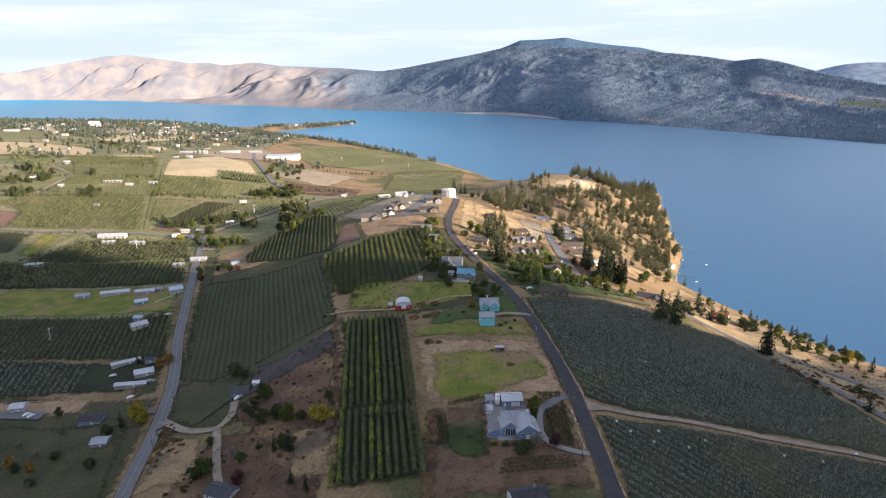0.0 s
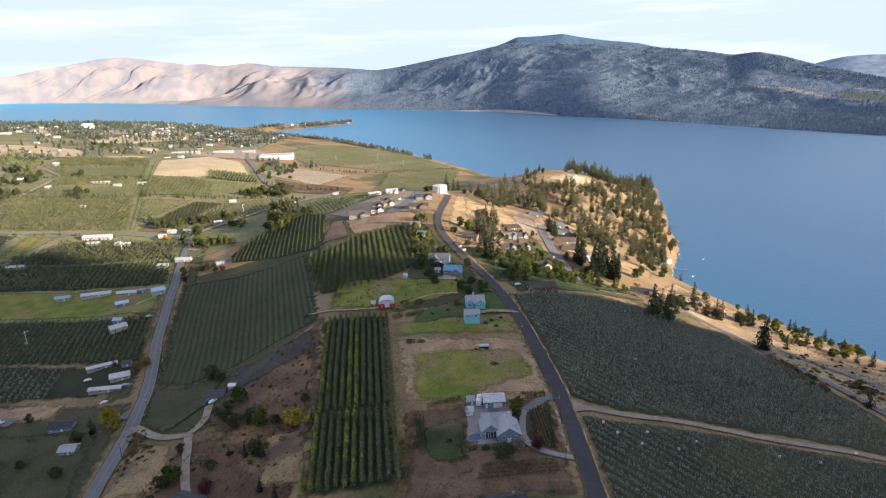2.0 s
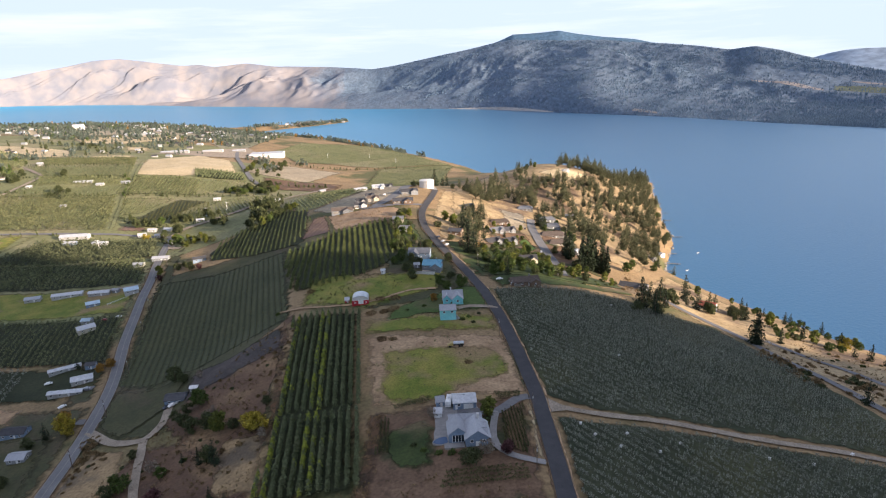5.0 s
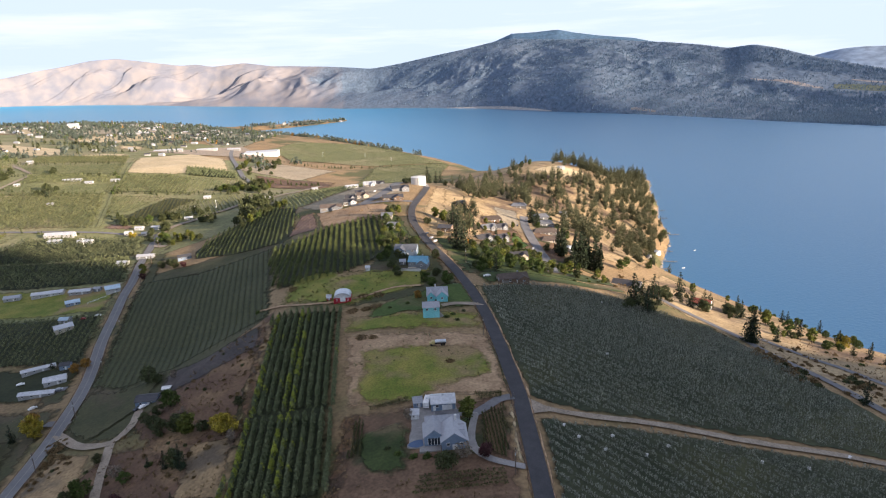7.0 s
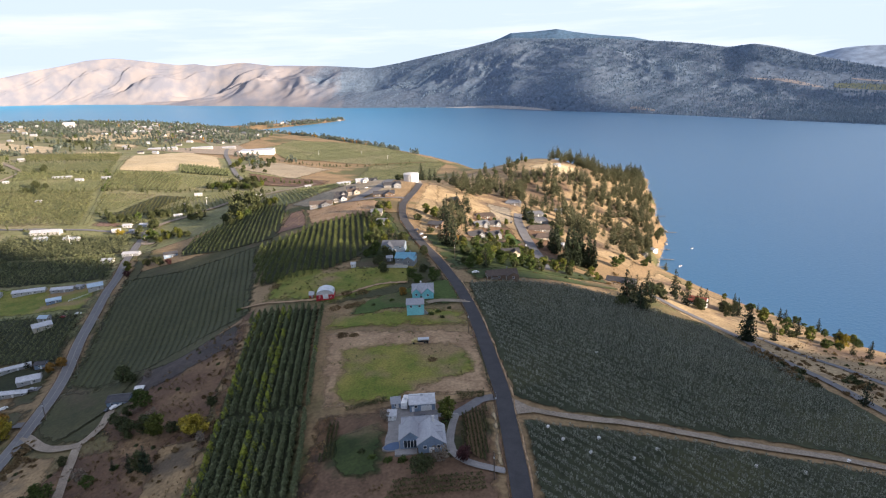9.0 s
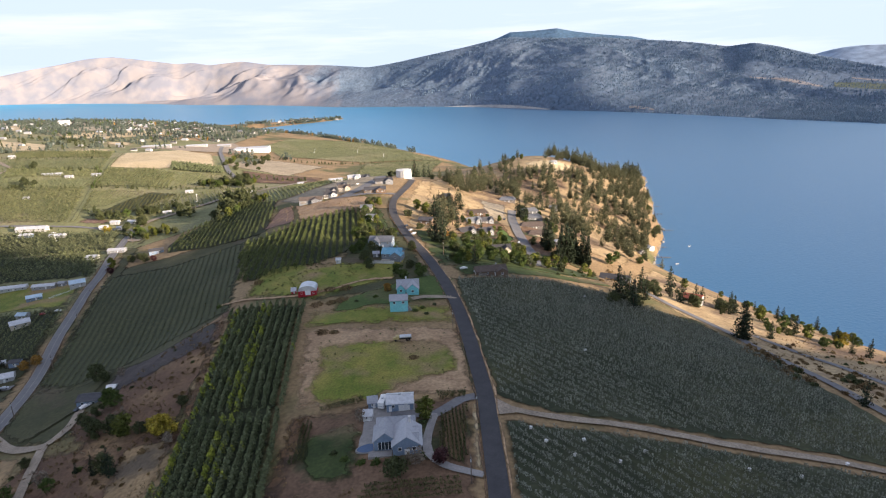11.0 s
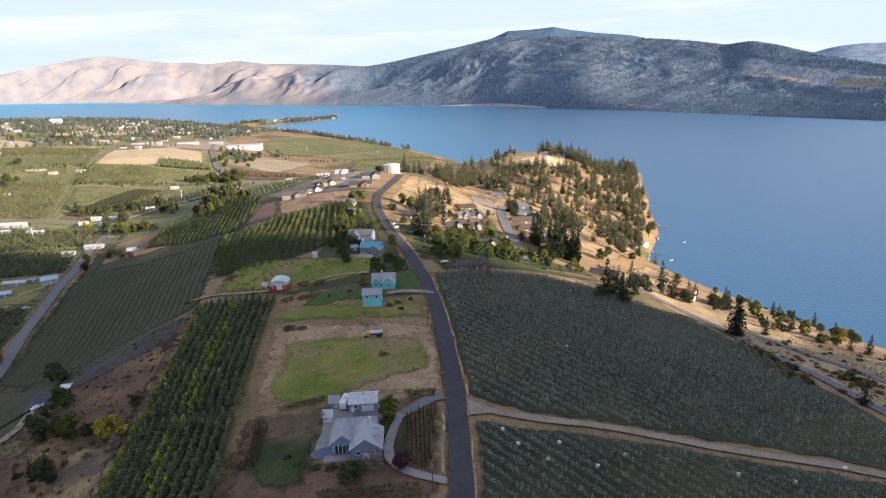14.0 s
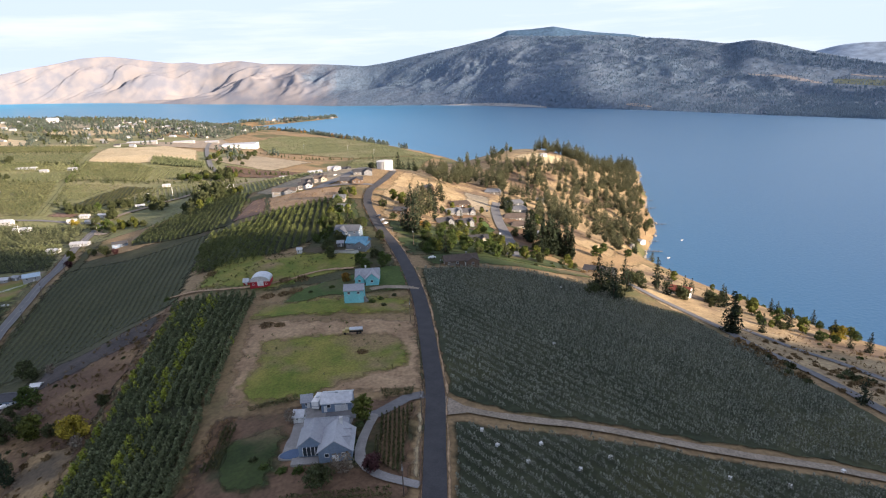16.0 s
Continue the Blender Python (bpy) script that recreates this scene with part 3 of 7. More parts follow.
def far_patch(name, b0, b1, s0, s1, mat, label, category):
    """A strip of another surface on the far slopes, between two bearings and two heights up the slope."""
    sheet_ = FAR_SHEETS["backdrop_range"]
    bs = np.arange(-44, 46, 0.1)
    cols = np.where((bs >= b0) & (bs <= b1))[0]
    ks = np.linspace(0, 1, 6)
    top_, low_ = s1 * 89, s0 * 89
    rows_ = low_ + (top_ - low_) * ks[:, None] * (0.55 + 0.45 * np.sin(np.linspace(0.15, 3.0, len(cols)))[None, :] + 0.15 * wobble(cols * 3.0, cols * 0, 2.0, s0 * 40)[None, :])
    k0 = np.clip(rows_.astype(int), 0, 95)
    w = (rows_ - k0)[..., None]
    pts = (1 - w) * sheet_[k0, cols[None, :]] + w * sheet_[k0 + 1, cols[None, :]]
    toward = EYE - pts
    pts = pts + toward / np.linalg.norm(toward, axis=-1, keepdims=True) * 4
    tagged(grid_object(name, pts[..., 0], pts[..., 1], pts[..., 2], mat), label, category, kind="structure")


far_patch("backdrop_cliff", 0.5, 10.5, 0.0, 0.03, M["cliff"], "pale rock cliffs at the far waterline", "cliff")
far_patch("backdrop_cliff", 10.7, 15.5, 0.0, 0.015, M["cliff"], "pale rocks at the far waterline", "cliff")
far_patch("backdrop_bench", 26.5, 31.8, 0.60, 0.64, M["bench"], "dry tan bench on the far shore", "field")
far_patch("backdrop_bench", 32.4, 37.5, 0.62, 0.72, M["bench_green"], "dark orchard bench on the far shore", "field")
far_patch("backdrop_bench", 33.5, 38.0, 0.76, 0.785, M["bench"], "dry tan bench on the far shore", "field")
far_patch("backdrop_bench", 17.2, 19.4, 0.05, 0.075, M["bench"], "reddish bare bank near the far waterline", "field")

# an unseen mountain, made up behind the camera to keep the low sun off the ridge
side = Vector((-SUN_TO.y, SUN_TO.x, 0))
uu, vv = np.meshgrid(np.arange(-2600, 1001, 60), np.arange(-1200, 1201, 80))
ridge_top = 1500 * np.clip((488 - uu) / 260, 0, 1) ** 0.8 * (0.93 + 0.07 * wobble(uu, vv, 300, 4))
hz = ridge_top * np.exp(-(vv / 480.0) ** 2) - 14
hx = SUN_TO.x * (2500 + vv) + side.x * uu
hy = SUN_TO.y * (2500 + vv) + side.y * uu
tagged(grid_object("backdrop_shoulder", hx, hy, hz, M["hill"]), "made-up mountain behind the viewpoint that shades the ridge", "mountain", kind="structure")


# ---- patches of ground and roads, laid over the sheet ----
def draped(name, corners, mat, lift=0.3, step=5.0, label="", category="field", edge=2.0):
    """A four-cornered piece of ground with slightly uneven edges, lying on the sheet."""
    c = np.array(corners, float)
    n1 = int(max(np.hypot(*(c[1] - c[0])), np.hypot(*(c[2] - c[3]))) / step) + 2
    n2 = int(max(np.hypot(*(c[3] - c[0])), np.hypot(*(c[2] - c[1]))) / step) + 2
    u, v = np.meshgrid(np.linspace(0, 1, n1), np.linspace(0, 1, n2))
    p = [(1 - u) * (1 - v) * c[0][k] + u * (1 - v) * c[1][k] + u * v * c[2][k] + (1 - u) * v * c[3][k] for k in (0, 1)]
    x = p[0] + edge * 0.5 * wobble(p[0], p[1], 12, 3)
    y = p[1] + edge * 0.5 * wobble(p[0], p[1], 14, 5)
    z = ground_height(x, y) + lift
    return tagged(grid_object(name, x, y, z, mat), label, category, kind="structure")


def smooth_line(points, step=6.0):
    """Points along a rounded line through the given ones."""
    p = np.array(points, float)
    p = np.vstack([2 * p[0] - p[1], p, 2 * p[-1] - p[-2]])
    out = []
    for i in range(1, len(p) - 2):
        n = max(2, int(np.hypot(*(p[i + 1] - p[i])[:2]) / step))
        for k in range(n):
            t = k / n
            out.append(0.5 * (2 * p[i] + (p[i + 1] - p[i - 1]) * t + (2 * p[i - 1] - 5 * p[i] + 4 * p[i + 1] - p[i + 2]) * t * t + (3 * p[i] - p[i - 1] - 3 * p[i + 1] + p[i + 2]) * t ** 3))
    out.append(p[-2])
    return np.array(out)


def ribbon(name, points, width, mat, lift=0.5, label="", category="road", across=(-1, -0.5, 0, 0.5, 1), ragged=0.0, offset=0.0):
    line = smooth_line(points)
    d = np.gradient(line, axis=0)
    d /= np.maximum(np.hypot(d[:, 0], d[:, 1]), 1e-6)[:, None]
    side_x, side_y = d[:, 1], -d[:, 0]
    a = np.array(across)[None, :] * width / 2 + offset
    x0, y0 = line[:, :1], line[:, 1:2]
    a = a + ragged * wobble(x0 + a * 3, y0, 9, 7) * np.sign(a)
    x, y = x0 + side_x[:, None] * a, y0 + side_y[:, None] * a
    middle = ground_height(line[:, 0], line[:, 1])[:, None]
    z = np.maximum(ground_height(x, y), 0.5 * middle + 0.5 * ground_height(x, y)) + lift * np.where(y < 760, 0.75, 1.0)
    return tagged(grid_object(name, x, y, z, mat), label, category, kind="structure")


MAIN_ROAD = ((18, 40), (20, 120), (21.4, 159), (21.6, 190), (21.7, 220), (20, 244), (17.7, 272), (14, 307), (6.5, 349), (-0.5, 384), (-6.5, 409), (-18, 453), (-27, 494), (-33.6, 525), (-36, 552), (-35, 580), (-33, 604), (-29, 637), (-24.5, 672), (-23, 692))
VALLEY_ROAD = ((-165, 60), (-194, 188), (-207.5, 258), (-218, 300), (-233, 343), (-246, 380), (-260, 427), (-277, 484), (-295.5, 544), (-315.5, 613), (-328, 661))
ribbon("road", MAIN_ROAD, 6.6, M["asphalt"], 0.85, "dark asphalt lane along the ridge crest")
ribbon("road", VALLEY_ROAD, 7.6, M["old_asphalt"], 0.85, "worn grey two-lane valley road")
draped("field", ((20, 352), (29, 216), (170, 195), (163, 352)), M["orchard_floor"], 0.25)
def loft(name, edge_a, edge_b, mat, lift=0.3, step=5.0, label="", category="field", edge=2.6, fade=2.5):
    """Ground between two lines, each given by a few points in the same sense."""
    a, b = np.array(edge_a, float), np.array(edge_b, float)

    def resample(p, n):
        s = np.r_[0, np.cumsum(np.hypot(*np.diff(p, axis=0).T))]
        t = np.linspace(0, s[-1], n)
        return np.c_[np.interp(t, s, p[:, 0]), np.interp(t, s, p[:, 1])]

    n1 = int(max(np.hypot(*np.diff(e, axis=0).T).sum() for e in (a, b)) / step) + 2
    a, b = resample(a, n1), resample(b, n1)
    n2 = int(np.hypot(*(a - b).T).max() / step) + 2
    v = np.linspace(0, 1, n2)[:, None]
    x, y = (1 - v) * a[:, 0] + v * b[:, 0], (1 - v) * a[:, 1] + v * b[:, 1]
    x, y = x + edge * 0.5 * wobble(x, y, 7, 3), y + edge * 0.5 * wobble(x, y, 8, 5)
    return tagged(grid_object(name, x, y, ground_height(x, y) + lift * np.where(y < 760, 0.62, 1.0), mat, fade=fade), label, category, kind="structure")


# ---- the point, the bluff and the ridge top ----
loft("field", ((-8, 600), (-5, 720), (40, 900), (120, 1110)), ((170, 520), (240, 680), (296, 830), (375, 1110)), M["sunlit_gold"], 0.25, 5, "golden dry grass slope among pines", "grass slope", 4)
loft("field", ((-20, 478), (-28, 560), (-22, 640), (-14, 712)), ((60, 520), (60, 600), (60, 650), (40, 720)), M["sunlit_gold"], 0.22, 5, "golden dry grass bank beside the ridge road", "grass slope", 4)
loft("field", ((225, 120), (180, 230), (170, 320), (128, 402), (118, 425)), ((380, 180), (290, 300), (240, 400), (215, 500), (200, 540)), M["sunlit_gold"], 0.25, 5, "golden dry grass on the bluff over the lake", "grass slope", 4)
loft("field", ((13, 349), (33, 356), (78, 371), (113, 366), (159, 343), (166, 298), (172, 248), (186, 195)), ((26.5, 219), (44, 208), (84, 199), (143, 191), (155, 187), (165, 184), (175, 180), (186, 176)), M["apple_floor"], 0.5, 4, "mown grass under young orchard rows", fade=1.2)
loft("field", ((26.5, 204), (63, 196), (102, 190), (149, 180), (190, 168)), ((25.5, 110), (70, 95), (110, 85), (150, 75), (190, 70)), M["apple_floor"], 0.5, 4, "mown grass under young orchard rows", fade=1.2)
loft("field", ((20, 350), (33, 362), (78, 378), (120, 384)), ((8, 378), (36, 390), (85, 396), (118, 400)), M["lawn"], 0.4, 4, "watered lawn beside the orchard", "lawn")
loft("field", ((-64, 288), (15, 282)), ((-53, 217), (20, 221)), M["soil"], 0.3, 4, "bare tan lot round a patch of grass", "field", 3)
loft("field", ((-53, 268), (-20, 272), (9, 268)), ((-50, 219), (-22, 219), (14, 240)), M["pasture"], 0.6, 3, "patchy yellow-green grass", "grass", 5, fade=4.0)
loft("field", ((-66, 314), (14, 310)), ((-64, 287), (14, 283)), M["pasture"], 0.6, 4, "mown strip of dry grass", "grass", 2, fade=4.0)
loft("field", ((-54, 320), (-5, 357), (14, 352)), ((-52, 307), (-15, 308), (17, 316)), M["lawn_mid"], 0.7, 3, "green lawn round the turquoise house", "lawn", 3, fade=4.0)
loft("field", ((-118, 398), (-99, 400), (-36, 384), (-12, 400)), ((-112, 348), (-85, 336), (-64, 328), (-20, 352)), M["pasture"], 0.5, 4, "sloping paddock of patchy grass", "grass", 3, fade=4.0)
loft("field", ((-45, 196), (-42, 203), (-34, 207), (-23, 206)), ((-42, 184), (-37, 175), (-30, 172), (-23, 176)), M["lawn"], 0.6, 2.5, "dark lawn beside the house", "lawn", 2, fade=4.0)
loft("field", ((-6, 206), (2, 206)), ((-4, 176), (3, 180)), M["lawn"], 0.6, 3, "dark lawn beside the house", "lawn", 1)
loft("field", ((-23, 219), (-5, 218)), ((-24, 187), (-5, 190)), M["concrete"], 0.55, 3, "pale paved yard round the house", "yard", 1.5)
loft("field", ((-112, 330), (-68, 326)), ((-95, 168), (-51.5, 166)), M["orchard_floor"], 0.4, 5, "dark grass under tall tree rows, with their shade in its colour")
loft("field", ((-272, 493), (-221, 490), (-185, 500), (-157, 513)), ((-219, 311), (-190, 296), (-160, 306), (-113, 335)), M["vine"], 0.4, 5, "dark green young vineyard on a slope", "vineyard")
loft("field", ((-217, 306), (-190, 298), (-164, 306)), ((-204, 262), (-182, 243), (-165, 268)), M["rough"], 1.1, 4, "rough dark grass by the valley road", "grass", 2)
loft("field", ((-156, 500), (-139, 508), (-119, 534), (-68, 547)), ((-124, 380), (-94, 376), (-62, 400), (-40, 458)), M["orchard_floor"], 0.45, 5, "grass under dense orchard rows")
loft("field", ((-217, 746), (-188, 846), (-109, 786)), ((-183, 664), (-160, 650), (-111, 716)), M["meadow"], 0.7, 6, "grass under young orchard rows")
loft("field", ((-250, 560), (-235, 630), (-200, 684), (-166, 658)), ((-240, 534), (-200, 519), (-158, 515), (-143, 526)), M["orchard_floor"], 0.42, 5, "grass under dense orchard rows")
loft("field", ((-152, 532), (-152, 606)), ((-119, 534), (-138, 602)), M["red_field"], 0.55, 4, "reddish tilled field beside the graded bank", "field", 2)
loft("field", ((-138, 602), (-123, 594), (-90, 600), (-64, 588), (-52, 566)), ((-119, 535), (-95, 540), (-68, 547), (-55, 556)), M["soil"], 0.5, 4, "graded bank of bare tan soil", "earth bank", 3)
loft("field", ((-165, 640), (-110, 700), (-70, 790)), ((-140, 610), (-90, 612), (-45, 640)), M["dry_lot"], 0.4, 6, "bare building plots", "earth", 3)
loft("field", ((-278, 512), (-210, 530), (-145, 525)), ((-206, 242), (-150, 236), (-97, 222)), M["rough"], 0.1, 6, "rough grass and weeds on the west slope", "grass", 3)
loft("field", ((-345, 318), (-262, 300), (-222, 296)), ((-330, 110), (-240, 110), (-180, 110)), M["rough"], 0.1, 6, "dim gardens and rough grass by the valley road", "grass", 3)
loft("field", ((-224, 296), (-240, 345), (-267, 428), (-302, 545), (-330, 640)), ((-246, 296), (-262, 345), (-290, 428), (-326, 545), (-352, 640)), M["rough"], 0.2, 5, "rough grass verge by the valley road", "grass", 2)
loft("field", ((-213, 300), (-228, 345), (-254, 428), (-289, 545), (-310, 620)), ((-203, 300), (-216, 345), (-240, 428), (-272, 545), (-292, 620)), M["rough"], 0.2, 5, "rough grass verge by the valley road", "grass", 2)
loft("field", ((-113, 322), (-112, 345)), ((-95, 165), (-165, 250)), M["scrub"], 0.3, 5, "rough brown scrub slope", "scrub", 4)
loft("field", ((-95, 224), (-165, 232)), ((-95, 120), (-190, 120)), M["scrub"], 0.3, 5, "rough brown scrub slope", "scrub", 4)
loft("field", ((-53, 216), (-43, 215)), ((-56, 150), (-47, 150)), M["rust"], 0.4, 4, "strip of rusty dry weeds and soil", "earth", 2)

# ---- the valley ----
loft("field", ((-250, 380), (-300, 560), (-190, 650), (-170, 900), (-330, 1250)), ((-900, 380), (-900, 560), (-900, 700), (-950, 950), (-1100, 1250)), M["meadow"], 0.2, 8, "dry green grass over the valley floor", "grass")
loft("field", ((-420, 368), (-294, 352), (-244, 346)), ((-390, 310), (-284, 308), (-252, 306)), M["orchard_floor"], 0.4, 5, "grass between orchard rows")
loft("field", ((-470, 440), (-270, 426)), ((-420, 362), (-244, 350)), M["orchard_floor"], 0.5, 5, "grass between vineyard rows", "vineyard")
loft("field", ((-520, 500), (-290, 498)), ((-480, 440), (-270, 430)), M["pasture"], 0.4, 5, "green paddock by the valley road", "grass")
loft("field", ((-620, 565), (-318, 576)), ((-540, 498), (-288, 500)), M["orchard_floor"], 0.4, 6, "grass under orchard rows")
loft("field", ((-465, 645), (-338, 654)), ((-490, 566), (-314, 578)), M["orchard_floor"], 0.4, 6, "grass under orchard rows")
loft("field", ((-640, 660), (-480, 664)), ((-640, 560), (-492, 560)), M["meadow"], 0.4, 6, "striped hay field", "field")
loft("field", ((-340, 306), (-270, 304)), ((-325, 284), (-262, 282)), M["soil"], 0.5, 5, "strip of dry tan soil", "earth")
loft("field", ((-330, 280), (-226, 264)), ((-280, 120), (-190, 150)), M["rough"], 0.5, 5, "dim garden grass under trees", "grass", 3)
loft("field", ((-660, 778), (-634, 828), (-473, 835)), ((-590, 676), (-500, 680), (-416, 688)), M["meadow"], 0.6, 8, "grass under orchard rows")
loft("field", ((-640, 748), (-594, 745)), ((-600, 676), (-574, 676)), M["red_field"], 0.9, 8, "reddish ploughed field")
loft("field", ((-468, 834), (-391, 844)), ((-432, 744), (-411, 758)), M["meadow"], 0.7, 8, "green orchard block")
loft("field", ((-391, 838), (-342, 827)), ((-416, 712), (-366, 715)), M["vine"], 0.8, 8, "dark ploughed vineyard block", "vineyard")
loft("field", ((-408, 712), (-372, 700)), ((-410, 686), (-372, 684)), M["red_field"], 0.8, 6, "reddish fallow strip")
loft("field", ((-333, 827), (-285, 867), (-228, 840)), ((-357, 715), (-330, 705), (-304, 706)), M["meadow"], 0.7, 8, "green orchard block")
loft("field", ((-650, 940), (-507, 945)), ((-632, 818), (-473, 836)), M["meadow"], 0.6, 8, "pale green orchard block")
loft("field", ((-511, 962), (-426, 972), (-335, 984), (-313, 941)), ((-473, 850), (-420, 856), (-369, 862), (-345, 873)), M["meadow"], 0.6, 8, "pale green orchard block")
loft("field", ((-580, 1160), (-550, 1356), (-452, 1260)), ((-512, 966), (-440, 975), (-372, 1050)), M["straw"], 0.8, 9, "mown straw-coloured knoll", "field", 6)
loft("field", ((-449, 1057), (-360, 1048)), ((-419, 977), (-335, 984)), M["orchard_floor"], 1.3, 8, "grass under a dark orchard block")
loft("field", ((-770, 1150), (-605, 1185)), ((-650, 945), (-510, 950)), M["meadow"], 0.8, 10, "green orchard slope")
loft("field", ((-970, 1310), (-815, 1190)), ((-720, 860), (-690, 880)), M["meadow"], 0.7, 10, "green slope with farm trees", "grass")
loft("field", ((-1500, 1750), (-960, 1690), (-700, 1640), (-520, 1560)), ((-1250, 1150), (-800, 1150), (-640, 1180), (-520, 1330)), M["meadow"], 0.6, 16, "green and tan fields below the town", "field", 6)
loft("field", ((-1010, 1640), (-956, 1690), (-859, 1790), (-790, 1850)), ((-900, 1505), (-860, 1490), (-800, 1520), (-730, 1730)), M["straw"], 1.6, 14, "pale dry field by the town")
loft("field", ((-780, 1475), (-700, 1450)), ((-725, 1370), (-670, 1376)), M["straw"], 1.6, 14, "pale dry field by the town")
loft("field", ((-1180, 1430), (-994, 1410), (-822, 1335)), ((-1000, 1160), (-826, 1161), (-735, 1192)), M["straw"], 1.6, 12, "pale dry field")
loft("field", ((-1326, 2050), (-1150, 1800)), ((-1260, 1800), (-1150, 1690)), M["straw"], 1.6, 14, "pale dry field by the town")
loft("field", ((-715, 1198), (-645, 1255)), ((-655, 1112), (-590, 1146)), M["straw"], 1.6, 12, "pale tan field")
loft("field", ((-1560, 1860), (-1500, 2450), (-1150, 2660), (-880, 2600)), ((-1130, 1690), (-800, 1830), (-640, 1660), (-520, 1640)), M["town_ground"], 0.7, 16, "gardens and streets of the lakeside town", "town ground", 6)
loft("field", ((-880, 2600), (-700, 2420), (-540, 2150)), ((-800, 1830), (-640, 1660), (-500, 1400)), M["town_ground"], 0.6, 16, "gardens and streets of the lakeside town", "town ground", 6)
loft("field", ((-660, 1330), (-520, 1600)), ((-540, 1330), (-400, 1380)), M["gravel"], 1.0, 10, "gravel yards round the packing house", "yard", 5)
loft("field", ((-358, 1250), (-206, 1190)), ((-380, 1080), (-240, 1010)), M["dry_lot"], 0.9, 9, "bare tan lot with gravel heaps", "earth", 5)
loft("field", ((-440, 1560), (-424, 1808), (-190, 1850)), ((-345, 1350), (-150, 1300), (20, 1420)), M["meadow"], 1.2, 12, "broad green vineyard hillside above the lake", "vineyard")
loft("field", ((-150, 1300), (20, 1420)), ((-150, 900), (-30, 800)), M["meadow"], 1.0, 10, "green orchard hillside behind the tank", "orchard", 3)
loft("field", ((-330, 1040), (-178, 1010)), ((-298, 935), (-175, 870)), M["scrub"], 0.9, 9, "brown fallow field")
loft("field", ((125, 890), (170, 925)), ((165, 850), (225, 915)), M["straw"], 0.6, 6, "pale clearing on top of the point", "clearing", 4)
loft("field", ((-68, 326), (-62, 400), (-60, 470), (-56, 548)), ((10, 330), (-4, 384), (-22, 462), (-39, 545)), M["rough"], 0.15, 5, "rough grass and gardens along the ridge road", "grass", 3)
loft("field", ((4, 372), (-8, 430), (-16, 476)), ((120, 402), (70, 450), (34, 500)), M["lawn"], 0.3, 5, "dim gardens below the ridge road", "garden", 3)
loft("field", ((18, 488), (28, 560), (32, 628)), ((74, 478), (70, 560), (56, 628)), M["yard"], 0.35, 5, "trodden yards among the cul-de-sac houses", "yard", 3)
loft("field", ((85, 482), (84, 560), (90, 690)), ((124, 470), (118, 560), (118, 690)), M["rough"], 0.35, 5, "gardens behind the cul-de-sac houses", "garden", 3)
loft("field", ((-58, 402), (-56, 440), (-62, 548)), ((-18, 402), (-24, 440), (-47, 545)), M["lawn"], 0.4, 4, "dim gardens beside the ridge road", "garden", 4)
loft("field", ((-166, 304), (-140, 301), (-116, 326)), ((-160, 262), (-132, 276), (-106, 290)), M["scrub_grey"], 0.45, 4, "grey-brown dead brush below the vineyard", "scrub", 4)
loft("field", ((3.5, 206), (15.5, 214)), ((3.2, 183), (13, 174.5)), M["soil_brown"], 0.62, 3, "brown tilled ground under vine rows", "field", 0.6)
loft("field", ((16, 214), (18.6, 215)), ((14.6, 174), (18, 173)), M["straw"], 0.62, 2, "strip of dry straw grass beside the road", "grass", 0.4)
loft("field", ((8, 384), (60, 396), (120, 402)), ((4, 430), (55, 448), (125, 450)), M["lawn"], 0.5, 4, "watered lawns and gardens above the orchard", "lawn", 4)
loft("field", ((74, 470), (80, 560)), ((112, 475), (112, 640)), M["yard"], 0.5, 4, "gardens along the cul-de-sac", "garden", 3)
loft("field", ((24, 450), (60, 450)), ((24, 520), (62, 520)), M["lawn"], 0.5, 4, "shaded gardens along the cul-de-sac", "garden", 3)
loft("field", ((48, 676), (80, 670)), ((54, 602), (74, 606)), M["dry_lot"], 0.55, 4, "graded pale lot at the street end", "earth", 3)
loft("field", ((56, 550), (65, 560)), ((60, 504), (72, 532)), M["lawn_green"], 0.6, 3, "watered front lawn by the cul-de-sac", "lawn", 1)

loft("field", ((-54, 216), (18, 222)), ((-54, 150), (17, 150)), M["yard"], 0.22, 4, "trodden reddish ground round the house", "yard", 3)

loft("field", ((-680, 664), (-534, 667)), ((-640, 590), (-516, 592)), M["vine"], 0.6, 8, "dark ploughed plot", "field", 2)
loft("field", ((-528, 667), (-498, 669)), ((-512, 585), (-484, 585)), M["pasture"], 0.7, 8, "green mown strip", "grass", 2)

loft("field", ((-124, 222), (-98, 216)), ((-113, 180), (-92, 176)), M["gold"], 0.5, 4, "golden dry grass on the scrub slope", "grass slope", 5)
loft("field", ((-196, 243), (-172, 232)), ((-194, 190), (-160, 196)), M["gold"], 0.5, 4, "golden dry grass beside the gravel drive", "grass slope", 5)
loft("field", ((-118, 318), (-110, 322)), ((-101, 225), (-95, 225)), M["rust"], 0.5, 4, "rusty dry weeds along the tall rows", "grass slope", 4)

